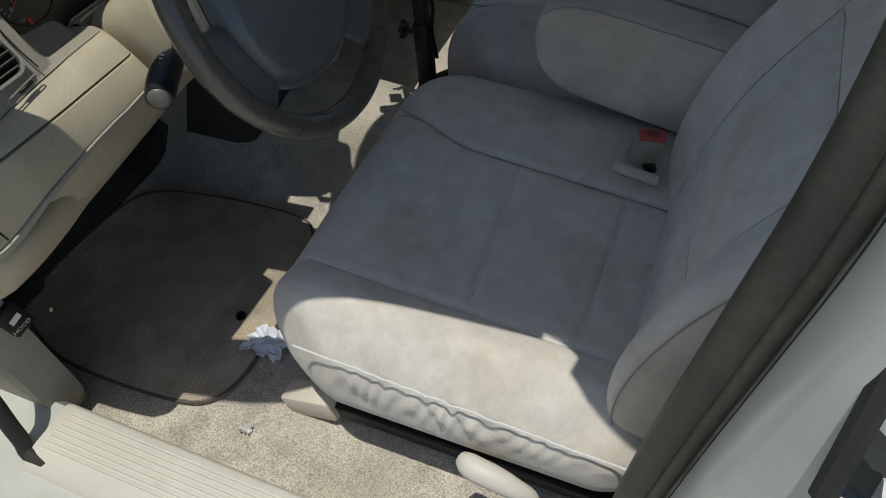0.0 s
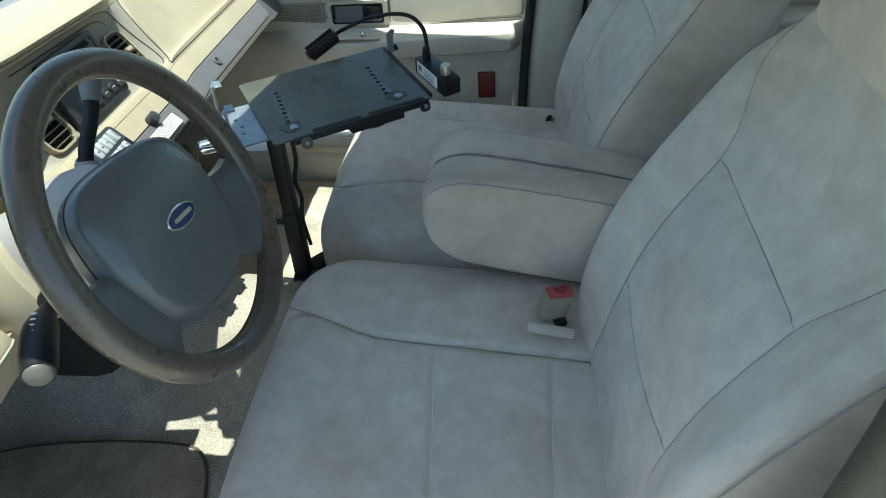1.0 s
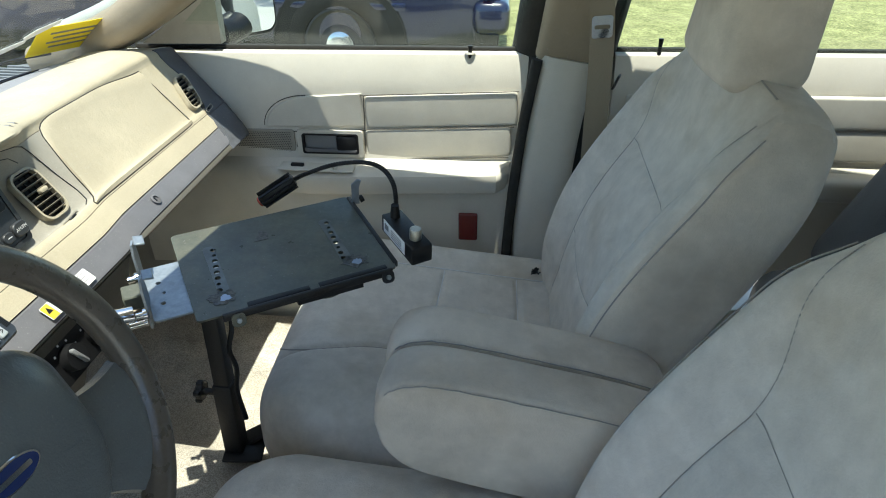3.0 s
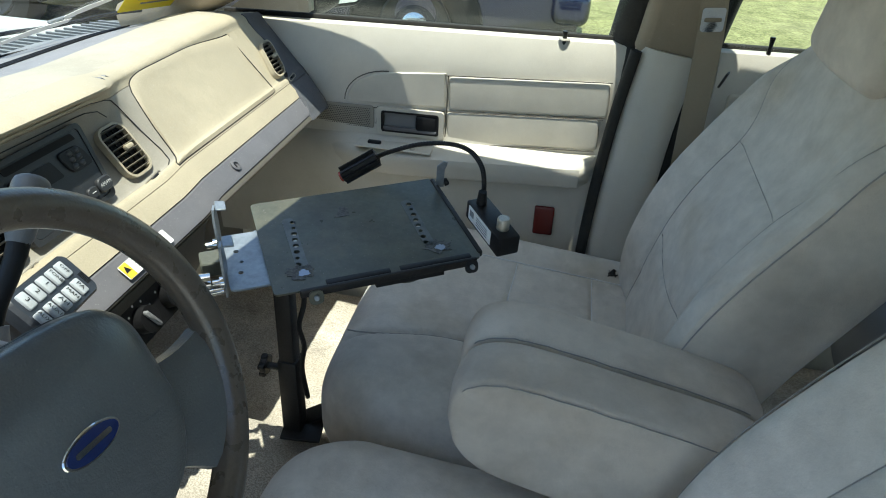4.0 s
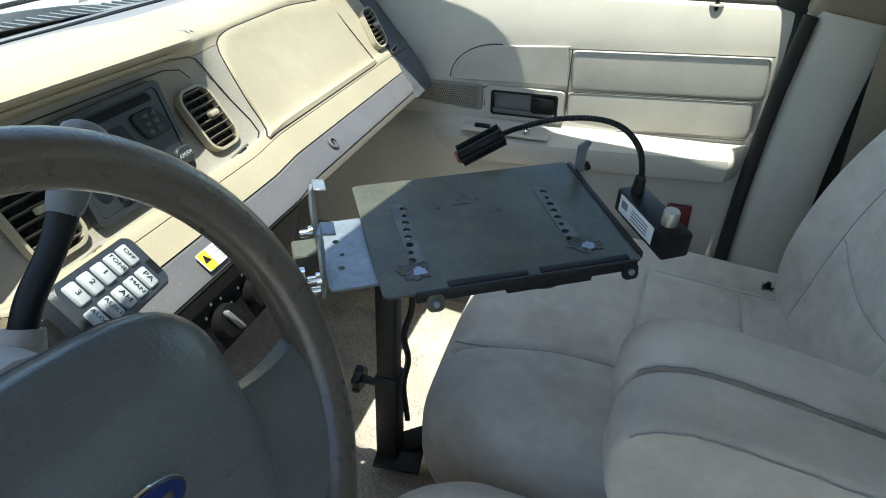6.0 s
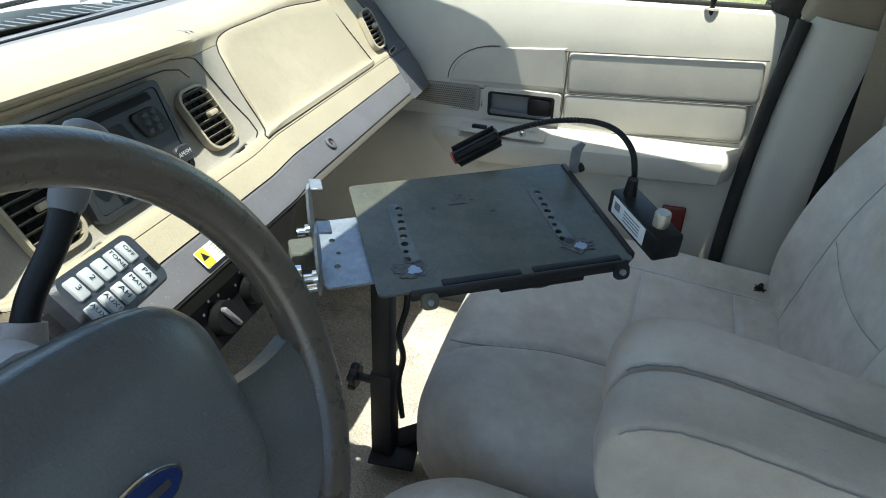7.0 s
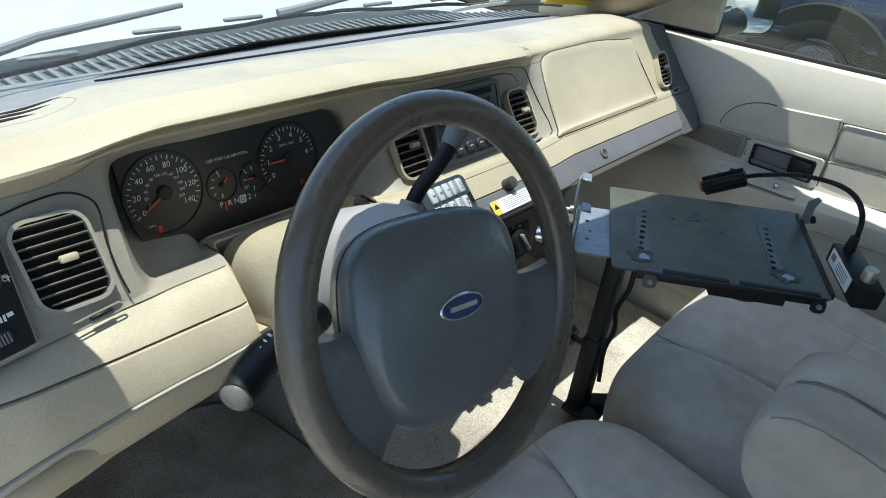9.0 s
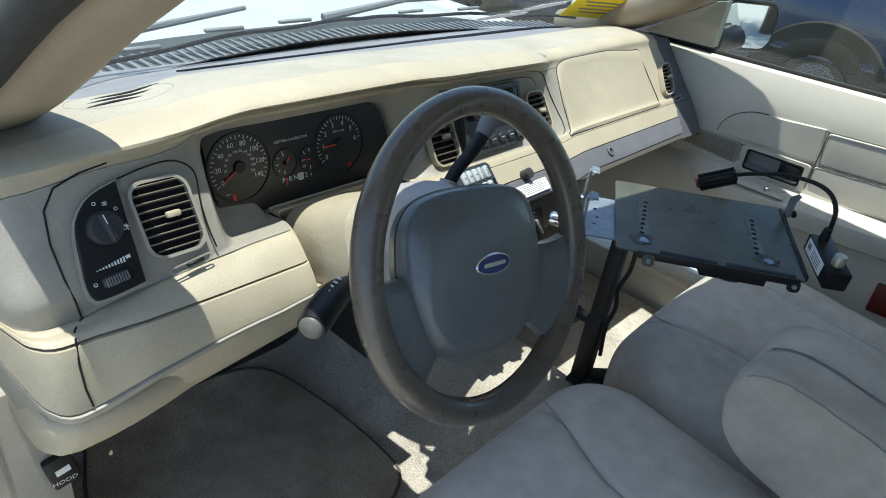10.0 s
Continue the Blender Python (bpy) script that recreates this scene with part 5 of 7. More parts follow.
def front_seat(outer, inner, mid, label):
    s = thing("front_seat", label, "car seat", (0.3, mid, 0.3), group="front seats")
    bend, hy = cushion_bend(outer, inner)
    cushion = part("cushion", pillow(CUSH_X, hy, 0.10, 0.085, (116, 132, 26), bend), CLOTH, s)
    up = Vector((0, 0, 0.0009))
    part("seam", seam_tube([bend(x, inner_seam(x) * hy, 0.10) + up for x in [-0.255 + 0.012 * k for k in range(43)]]), PIPING, cushion)
    part("seam", seam_tube([bend(x, -0.61 * hy, 0.10) + up for x in [-0.24 + 0.012 * k for k in range(42)]]), SEAM, cushion)
    for x0 in (-0.020, 0.150):
        part("seam", seam_tube([bend(x0 - (0.02 if x0 < 0 else -0.01) * u, u * hy, 0.10) + up for u in [-0.58 + 0.035 * k for k in range(25)] if u < inner_seam(x0) - 0.01]), SEAM, cushion)
    part("seam", seam_tube([bend(x, -0.985 * hy, 0.072) + Vector((0, -0.0008 if outer < inner else 0.0008, 0.0006)) for x in [-0.25 + 0.0125 * k for k in range(41)]], 0.0014), SEAM, cushion)
    bb = back_bend(mid, 1)
    back = part("backrest", pillow(0.105, 0.245, 0.315, 0.040, (24, 116, 130), bb), [CLOTH, CLOTH_SIDE], s)
    for poly in back.data.polygons:
        if (abs(poly.normal.y) > 0.70 and poly.center.z < 0.735) or poly.normal.x > 0.5:
            poly.material_index = 1
    out = Vector((-0.0004, 0, 0.0002))
    for sgn in (-1, 1):
        part("seam", seam_tube([bb(-0.105, sgn * back_seam(f) * 0.245, f * 0.63 - 0.315) + out for f in [0.08 + 0.02 * k for k in range(44)]], 0.0007), PIPING, back)
        part("seam", seam_tube([bb(-0.085, sgn * 0.2445, z) + Vector((0, sgn * 0.0004, 0)) for z in [-0.25 + 0.02 * k for k in range(27)]], 0.0011), PIPING, back)
    for f0, curve in ((0.67, lambda q: 0.010 * q), (0.375, lambda q: -0.035 * (1 - (q / 0.57) ** 2))):
        us = [-0.56 + 0.04 * k for k in range(29)]
        part("seam", seam_tube([bb(-0.105, q * 0.245, (f0 + curve(q)) * 0.63 - 0.315) + out for q in us], 0.0007), PIPING, back)
    part("seam", seam_tube([bb(-0.075, q * 0.245, 0.3125) + Vector((-0.0004, 0, 0.0004)) for q in [-0.86 + 0.043 * k for k in range(41)]], 0.0014), PIPING, back, "dark piping along the top edge")
    head = part("headrest", headrest_shape(mid), CLOTH_SIDE, s, "tan-stained padded headrest")
    part("seam", seam_tube([Vector((0.728 - 0.055 - 0.0125, mid + 0.03, 1.140 + z)) + Vector((z * 0.10 + 0.055 * 0.12 * (z + 0.1) / 0.2, 0, 0)) for z in [-0.055 + 0.01 * k for k in range(12)]]), SEAM, head)
    for dy in (-0.065, 0.065):
        part("headrest_post", tube([(0.705, mid + dy, 0.98), (0.722, mid + dy, 1.07)], 0.006, 10), CHROME, head, "thin steel post")
        part("post_collar", tube([(0.709, mid + dy, 1.012), (0.712, mid + dy, 1.030)], 0.011, 12), BLACK, head)
    part("seat_frame", block((0.44, abs(inner - outer) - 0.14, 0.08), 0.01, 2, pose(0.30, (outer + inner) / 2 + 0.01, 0.335)), BLACK, s, "black seat frame")
    return s


def add_armrest(seat, y0, y1, dx, dz, label):
    arm = part("centre_armrest", armrest_shape(y0, y1, dx, dz), CLOTH_SIDE, seat, label)
    line = sorted([p for p in arm_outline(dx, dz) if p.z > 0.70 + dz], key=lambda p: p.x)
    rnd = random.Random(31)
    part("seam", seam_tube([Vector((p.x, y0 + 0.0006 + 0.0006 * rnd.random(), p.z - 0.0055 + 0.0016 * rnd.random())) for p in line if p.x > 0.245 + dx], 0.0009), PIPING, arm, "frayed dark seam")
    part("spot", disc(0.0035, 0.0006, 10, axes((0.266 + dx, y0 + 0.0008, 0.684 + dz), (1, 0, 0), (0, 0, 1))), mat("dark_stain", (0.12, 0.09, 0.07), 0.9), arm)
    return arm


driver_seat = front_seat(-0.625, 0.033, -0.345, "grey velour driver seat with a stained beige side bolster")
passenger_seat = front_seat(0.665, 0.043, 0.350, "grey velour front passenger seat")
add_armrest(driver_seat, -0.062, 0.022, 0.0, 0.0, "folded-down stained padded armrest")
add_armrest(passenger_seat, 0.028, 0.112, 0.0, 0.0, "folded-down padded armrest")
tag = part("fabric_tag", block((0.004, 0.020, 0.028), 0.001, 1, pose(0.585, 0.585, 0.955, 0, 20, -20)), BLACK, passenger_seat, "small black fabric tag")

# ---- rear bench ----
rear_seat = thing("rear_seat", "dark grey vinyl rear bench seat", "car seat", (1.5, 0, 0.3))
REAR = mat("rear_seat_vinyl", (0.17, 0.175, 0.185), 0.6, grain=0.08, grain_scale=500, bump=0.4, stain=0.2)
part("cushion", pillow(0.27, 0.66, 0.10, 0.07, (16, 36, 8), lambda x, y, z: Vector((1.21 + x, y, 0.48 + z + 0.02 * math.cos(y * 4.7)))), REAR, rear_seat)
part("backrest", pillow(0.08, 0.66, 0.30, 0.06, (8, 36, 18), lambda x, y, z: Vector((1.47 + x + 0.35 * z, y, 0.76 + z))), REAR, rear_seat)
for sy in (-0.61, 0.61):
    part("side_bolster", pillow(0.14, 0.075, 0.19, 0.06, (12, 10, 14), lambda x, y, z: Vector((1.26 + x + 0.45 * z, sy + y, 0.74 + z))), REAR, rear_seat)
structure("rear_deck", flat(1.62, 2.25, -0.70, 0.70, 0.99, 0.05), TAN_DARK, "tan rear parcel shelf under the back window", "shelf")


# ---- steering wheel and column ----
TILT = radians(23.3)
WHEEL = axes((-0.001, -0.343, 0.894), (0, 1, 0), (-math.sin(TILT), 0, math.cos(TILT)))  # local z to the driver
RADIUS = 0.1710
TURNED = WHEEL @ pose(0, 0, 0, 0, 0, -8)  # the wheel stands turned a little to the right


def torus(big, small, m, seg=84, ring=18):
    rings = [[Vector(((big + small * math.cos(b)) * math.cos(a), (big + small * math.cos(b)) * math.sin(a), small * 1.08 * math.sin(b)))
              for b in [2 * math.pi * k / ring for k in range(ring)]] for a in [2 * math.pi * k / seg for k in range(seg)]]
    v, f = ring_loft(rings + [rings[0]], True, False)
    return put((v, f), m)


wheel = thing("steering_wheel", "dark grey-brown four-spoke steering wheel with airbag hub", "steering wheel", (-0.001, -0.343, 0.894))
part("rim", torus(RADIUS, 0.0156, WHEEL), RIM, wheel, "worn dark leatherette rim")
hub_half = smooth_line([(0.0, 0.080, 0), (0.050, 0.078, 0), (0.085, 0.069, 0), (0.105, 0.048, 0), (0.111, 0.018, 0), (0.111, -0.018, 0), (0.104, -0.050, 0), (0.085, -0.086, 0), (0.055, -0.106, 0), (0.026, -0.113, 0), (0.0, -0.114, 0)], 5)
hub_line = [(p.x, p.y) for p in hub_half] + [(-p.x, p.y) for p in reversed(hub_half[1:-1])]


def hub_ring(grow, z, lift=0.0):
    return [Vector((x * grow * 0.96 - 0.009, (y + 0.02) * grow - 0.02 + lift, z)) for x, y in hub_line]


def hub_face(g, z, drop):
    """A ring of the cover: the flanks and the upper ledge slope, the lower edge is rounder."""
    out = []
    for x, y in hub_line:
        k = step01(-0.06, 0.05, y)
        gx, gy = g + (1 - g) * 0.5 * (1 - k), g
        out.append(Vector((x * gx * 0.96 - 0.009, (y + 0.02) * gy - 0.02 - drop * k, z)))
    return out


hub = part("airbag_cover", put(ring_loft([hub_ring(0.88, -0.036), hub_ring(0.96, -0.026), hub_ring(1.0, -0.010), hub_ring(1.0, 0.000), hub_face(0.98, 0.006, 0.0), hub_face(0.94, 0.011, 0.003), hub_face(0.86, 0.0185, 0.010), hub_face(0.82, 0.0215, 0.013), hub_face(0.78, 0.0232, 0.014), hub_face(0.55, 0.0250, 0.010), hub_face(0.2, 0.026, 0.004), hub_face(0.05, 0.0262, 0.0)]), TURNED @ pose(0, 0, -0.009)), HUB, wheel, "grey pebbled airbag cover")
part("cover_seam", put(tube([Vector((x * 0.945 - 0.009, (y + 0.02) * 0.985 - 0.02, -0.012)) for x, y in hub_line] + [Vector((hub_line[0][0] * 0.945 - 0.009, (hub_line[0][1] + 0.02) * 0.985 - 0.02, -0.012))], 0.0022, 6), TURNED @ pose(0, 0, -0.009)), BLACK, hub)
EMBLEM = TURNED @ pose(-0.009, -0.004, 0.0160)
ell = [(0.0285 * math.cos(2 * math.pi * k / 40), 0.0120 * math.sin(2 * math.pi * k / 40)) for k in range(40)]
badge = part("badge", plate(ell, 0.003, EMBLEM, bevel=0.001), CHROME, hub, "blue oval badge with a silver edge")
part("badge_field", plate([(x * 0.90, y * 0.82) for x, y in ell], 0.0008, EMBLEM @ pose(0, 0, 0.003)), mat("badge_blue", (0.012, 0.028, 0.13), 0.25, coat=0.5), badge)
part("badge_mark", plate(round_rect(0.036, 0.0045, 0.002, 3), 0.0006, EMBLEM @ pose(0, 0, 0.0036)), CHROME, badge, "plain silver mark")
for sgn in (-1, 1):
    rings = []
    for k in range(9):
        f = k / 8
        r_in = 0.076 + 0.086 * f
        a_top, a_bot = radians(1 - 2.5 * math.sin(math.pi * f)), radians(-62 + 14 * f ** 0.7 + 3 * math.sin(math.pi * f))
        z = -0.014 + 0.012 * f
        arc = [a_top + (a_bot - a_top) * j / 12 for j in range(13)]
        front = [Vector((sgn * r_in * math.cos(q), r_in * math.sin(q), z + 0.010 * math.sin(math.pi * j / 12) ** 0.5)) for j, q in enumerate(arc)]
        back = [Vector((v.x, v.y, z - 0.016)) for v in reversed(front)]
        rings.append(front + back)
    part("spoke", put(ring_loft(rings), TURNED), HUB, wheel, "dark blue-grey plastic spoke")

COLUMN = mat("column_plastic", (0.39, 0.37, 0.36), 0.42, grain=0.05, grain_scale=500, bump=0.3, stain=0.15, stain_scale=10)
column = thing("steering_column", "grey-tan plastic steering column shroud with levers", "steering column", (-0.12, -0.346, 0.84))
def shroud_rings(rows, shift):
    out = []
    for z, w, up, dn in rows:
        ring = []
        for k in range(28):
            a = 2 * math.pi * k / 28
            c, s = math.cos(a), math.sin(a)
            ring.append(Vector((shift + w * abs(c) ** 0.6 * (1 if c > 0 else -1), (up if s > 0 else dn) * abs(s) ** 0.7 * (1 if s > 0 else -1), z)))
        out.append(ring)
    return put(ring_loft(out), WHEEL)


part("shroud", shroud_rings(((-0.050, 0.040, 0.058, 0.040), (-0.056, 0.048, 0.074, 0.044), (-0.075, 0.052, 0.082, 0.046), (-0.11, 0.054, 0.084, 0.048), (-0.17, 0.055, 0.078, 0.052)), 0.006), COLUMN, column)
part("column_cover", shroud_rings(((-0.165, 0.056, 0.066, 0.048), (-0.17, 0.062, 0.072, 0.054), (-0.22, 0.066, 0.070, 0.056), (-0.30, 0.068, 0.064, 0.060)), 0.002), TAN, column, "tan cover at the foot of the column")
stalk = part("signal_stalk", tube(smooth_line([(-0.115, -0.415, 0.835), (-0.105, -0.452, 0.842), (-0.085, -0.495, 0.848), (-0.062, -0.535, 0.848)], 4), [0.008, 0.008, 0.008, 0.009, 0.011, 0.014, 0.016, 0.017, 0.0175, 0.0175, 0.0175, 0.017, 0.015], 18), BLACK, column, "dark turn signal stalk with white symbols")
part("stalk_cap", lathe([(0.0, 0.0), (0.0140, 0.0), (0.0138, 0.006), (0.0125, 0.0095), (0.009, 0.012), (0.0, 0.013)], 22, axes((-0.066, -0.528, 0.848), (0.88, 0.48, 0.0), (0, 0, 1))), mat("stalk_cap_grey", (0.13, 0.122, 0.105), 0.4, bump=0.3), stalk, "worn grey-brown end cap")
part("stalk_prints", joined(*[block((0.0022, 0.006, 0.0012), 0, 1, axes((-0.098 + 0.004 * k, -0.470 - 0.0085 * k, 0.8625 + 0.0006 * k), (0, 1, 0.1), (1, 0, 0.2))) for k in range(4)]), WHITE, stalk)
part("stalk_gaiter", tube([(-0.120, -0.405, 0.833), (-0.112, -0.425, 0.837)], 0.017, 14), BLACK, column)
boot = part("shift_boot", tube([(-0.118, -0.300, 0.885), (-0.120, -0.290, 0.900), (-0.121, -0.280, 0.915), (-0.122, -0.277, 0.920)], [0.021, 0.0165, 0.0130, 0.0125], 18), COLUMN, column, "grey shift lever boot")
part("shift_lever", tube(smooth_line([(-0.121, -0.283, 0.912), (-0.121, -0.268, 0.934), (-0.119, -0.250, 0.952), (-0.119, -0.236, 0.966), (-0.121, -0.218, 0.986)], 5), [0.0085] * 15 + [0.0092] * 6, 14), BLACK, column, "dark blue-black bent shift lever")
part("shift_knob", tube(smooth_line([(-0.120, -0.230, 0.973), (-0.121, -0.222, 0.981), (-0.124, -0.206, 0.998), (-0.126, -0.192, 1.010), (-0.127, -0.188, 1.013)], 4), [0.0095, 0.010, 0.011, 0.0115, 0.012, 0.0125, 0.013, 0.0135, 0.014, 0.0145, 0.015, 0.0152, 0.015, 0.0145, 0.013, 0.010, 0.006], 16), mat("shift_knob_grey", (0.16, 0.165, 0.175), 0.45, bump=0.3), column, "grey shift knob")


# ---- laptop mount ----
mount = thing("laptop_mount", "black steel laptop stand with a scuffed tilting tray and gooseneck lamp", "laptop stand", (-0.045, 0.115, 0.42))
part("sleeve", block((0.031, 0.031, 0.16), 0.003, 2, pose(-0.045, 0.118, 0.50)), POLE, mount, "black square steel sleeve")
part("pole", block((0.026, 0.026, 0.36), 0.003, 2, pose(-0.045, 0.118, 0.62)), POLE, mount, "black square steel pole")
part("base_plate", block((0.065, 0.055, 0.006), 0.002, 2, pose(-0.03, 0.115, 0.432, 0, 3, 8)), POLE, mount, "black steel floor plate")
part("floor_brace", block((0.20, 0.035, 0.006), 0.002, 2, pose(0.045, 0.165, 0.47, 0, -24, 18)), POLE, mount)
star = part("star_knob", lathe([(0, 0), (0.006, 0), (0.006, 0.022), (0.015, 0.022), (0.016, 0.030), (0.012, 0.034), (0, 0.034)], 12, axes((-0.062, 0.122, 0.552), (0, 1, 0), (0, 0, 1)) @ pose(0, 0, 0, 0, 180, 0)), BLACK, mount, "black star-shaped clamp knob")
for k in range(5):
    a = radians(72 * k + 10)
    part("knob_lobe", block((0.012, 0.012, 0.010), 0.004, 2, pose(-0.090, 0.122 + 0.014 * math.cos(a), 0.552 + 0.014 * math.sin(a))), BLACK, star)
part("cable", tube(smooth_line([(-0.012, 0.11, 0.74), (-0.010, 0.105, 0.70), (-0.018, 0.10, 0.66), (-0.014, 0.105, 0.62), (-0.022, 0.11, 0.57), (-0.02, 0.12, 0.50)], 6), 0.004, 8), BLACK, mount, "black cable down the pole")

TRAY_BL, TRAY_BR, TRAY_FR, TRAY_FL = Vector((-0.109, 0.157, 0.819)), Vector((0.125, 0.299, 0.827)), Vector((0.241, 0.132, 0.806)), Vector((0.009, -0.017, 0.796))
tray_o = (TRAY_BL + TRAY_BR + TRAY_FR + TRAY_FL) / 4
tray_x = ((TRAY_BR - TRAY_BL) + (TRAY_FR - TRAY_FL)).normalized()
tray_y = ((TRAY_BL - TRAY_FL) + (TRAY_BR - TRAY_FR)).normalized()
TRAY = axes(tray_o, tray_x, tray_y)
TW, TH = 0.276, 0.206


def holed_sheet(w, h, thick, holes, m):
    """A sheet with real round holes: a grid of cells, those round a hole cut to fit."""
    bm = bmesh.new()
    outer = [bm.verts.new((x, y, 0)) for x, y in round_rect(w, h, 0.006, 3)]
    edges = [bm.edges.new((outer[k], outer[(k + 1) % len(outer)])) for k in range(len(outer))]
    for cx, cy, rx, ry in holes:
        ring = [bm.verts.new((cx + rx * math.cos(2 * math.pi * k / 14), cy + ry * math.sin(2 * math.pi * k / 14), 0)) for k in range(14)]
        edges += [bm.edges.new((ring[k], ring[(k + 1) % 14])) for k in range(14)]
    bmesh.ops.triangle_fill(bm, use_beauty=True, use_dissolve=False, edges=edges)
    for f in [f for f in bm.faces if any(((f.calc_center_median().x - cx) / rx) ** 2 + ((f.calc_center_median().y - cy) / ry) ** 2 < 0.6 for cx, cy, rx, ry in holes)]:
        bm.faces.remove(f)
    made = bmesh.ops.extrude_face_region(bm, geom=list(bm.faces))
    bmesh.ops.translate(bm, vec=(0, 0, -thick), verts=[g for g in made["geom"] if isinstance(g, bmesh.types.BMVert)])
    bm.verts.index_update()
    shape = [v.co.copy() for v in bm.verts], [[v.index for v in f.verts] for f in bm.faces]
    bm.free()
    return put(shape, m)


holes = []
for k in range(8):
    holes.append((-0.088 - 0.0015 * k, 0.042 - 0.0135 * k, 0.0042 if k not in (1, 6) else 0.003, 0.0042 if k not in (1, 6) else 0.003))
    holes.append((0.083 - 0.001 * k, 0.042 - 0.0135 * k, 0.0042 if k not in (1, 5) else 0.003, 0.0042 if k not in (1, 5) else 0.003))
tray = part("tray", holed_sheet(TW, TH, 0.003, holes, TRAY @ pose(0, 0, 0.0015)), STEEL_BLACK, mount, "scuffed grey-black steel tray with two rows of holes", smooth=False)
for sx in (-0.094, 0.080):
    part("hole_strip", holed_sheet(0.0155, 0.116, 0.0012, [(hx - sx, hy + 0.005, rx, ry) for hx, hy, rx, ry in holes if abs(hx - sx) < 0.03], TRAY @ pose(sx, -0.005, 0.0024)), mat("strip_steel", (0.15, 0.155, 0.145), 0.32, metal=0.4, mottle=0.3, mottle_scale=40), tray, smooth=False)
SCORCH = mat("scorched_weld", (0.085, 0.082, 0.072), 0.6, grain=0.4, grain_scale=200, bump=0.8, bump_scale=300, stain=0.5, stain_scale=60, stain_color=(0.09, 0.10, 0.13))


def blot(cx, cy, r, seed, z=0.0019):
    rnd = random.Random(seed)
    pts = []
    for k in range(26):
        a = 2 * math.pi * k / 26
        rr = r * (0.75 + 0.5 * rnd.random())
        pts.append((cx + rr * math.cos(a), cy + rr * 0.8 * math.sin(a)))
    return plate(pts, 0.0005, TRAY @ pose(0, 0, z))


for cx, cy, r, sd in ((-0.098, -0.068, 0.018, 3), (0.088, -0.066, 0.018, 8)):
    w = part("weld_scorch", blot(cx, cy, r, sd), SCORCH, tray, "dark scorched weld spot")
    part("weld_bead", blot(cx + 0.003, cy - 0.003, r * 0.42, sd + 1, 0.0024), mat("weld_metal", (0.32, 0.36, 0.44), 0.35, metal=0.7), w)
part("glue_mark", plate([(-0.012, 0.0), (0.010, 0.0), (0.012, 0.018), (0.002, 0.026), (-0.004, 0.012)], 0.0004, TRAY @ pose(-0.018, 0.038, 0.0018)), SCORCH, tray, "dark triangular scuff")
flange = part("front_rail", block((TW * 0.86, 0.006, 0.012), 0.002, 2, TRAY @ pose(0.012, -TH / 2 - 0.001, -0.003)), POLE, mount, "black folded front rail")
for sx, w in ((-0.030, 0.085), (0.075, 0.10)):
    part("rail_slot", block((w, 0.010, 0.003), 0.0014, 2, TRAY @ pose(sx, -TH / 2 + 0.007, 0.0012)), BLACK, flange)
part("side_rail", block((0.007, TH * 0.94, 0.010), 0.002, 2, TRAY @ pose(TW / 2 + 0.002, 0.002, -0.001)), POLE, mount, "black folded side rail")
for sx, sy in ((-0.088, -TH / 2 - 0.006), (0.122, -TH / 2 - 0.004)):
    tab = part("hinge_tab", plate(round_rect(0.018, 0.018, 0.006, 4), 0.003, TRAY @ pose(sx, sy, -0.008, 70, 0, 0)), STEEL_BLACK if sx < 0 else POLE, mount, "small drilled steel tab")
    part("tab_bolt", disc(0.0035, 0.004, 12, TRAY @ pose(sx, sy - 0.003, -0.007, 70, 0, 0), 0.001), ZINC, tab)
clip = part("corner_clip", plate([(-0.006, 0), (0.006, 0), (0.006, 0.030), (0.010, 0.042), (0.004, 0.045), (-0.006, 0.036)], 0.003, TRAY @ pose(TW / 2 + 0.008, TH / 2 - 0.022, 0.0, 90, 0, -15)), ZINC, mount, "upright steel corner clip")
part("clip_bolt", disc(0.006, 0.007, 12, TRAY @ pose(TW / 2 + 0.014, TH / 2 - 0.024, 0.006, 0, 70, 0), 0.001), BLACK, clip)
# hinged zinc bracket at the far-left edge
bracket = part("bracket", holed_sheet(0.085, 0.118, 0.003, [(-0.026, 0.020, 0.0035, 0.0035), (-0.026, -0.026, 0.0035, 0.0035), (-0.022, -0.004, 0.0025, 0.0025)], TRAY @ pose(-TW / 2 - 0.006, -0.012, -0.006)), ZINC, mount, "blue-grey galvanised sliding bracket", smooth=False)
for sy, lift in ((0.040, 0.0), (-0.036, -0.004)):
    up = part("jaw", plate([(-0.013, -0.034), (0.012, -0.034), (0.013, 0.012), (0.010, 0.034), (0.004, 0.044), (-0.008, 0.044), (-0.014, 0.030)], 0.003, TRAY @ pose(-TW / 2 - 0.052, sy, 0.004 + lift, 90, 0, 78)), ZINC, mount, "upright galvanised clamp jaw")
    part("jaw_lip", block((0.014, 0.022, 0.003), 0.0012, 1, TRAY @ pose(-TW / 2 - 0.042, sy + 0.003, 0.046 + lift, 0, 8, 0)), ZINC, up)
    part("jaw_bolt", lathe([(0, 0), (0.008, 0), (0.008, 0.005), (0.0045, 0.005), (0.0045, 0.014), (0, 0.015)], 12, TRAY @ pose(-TW / 2 - 0.054, sy - 0.012, -0.004 + lift, 0, -90, 0)), CHROME, up)
part("jaw_block", block((0.026, 0.030, 0.022), 0.002, 1, TRAY @ pose(-TW / 2 - 0.066, -0.006, -0.008)), STEEL_BLACK, mount)
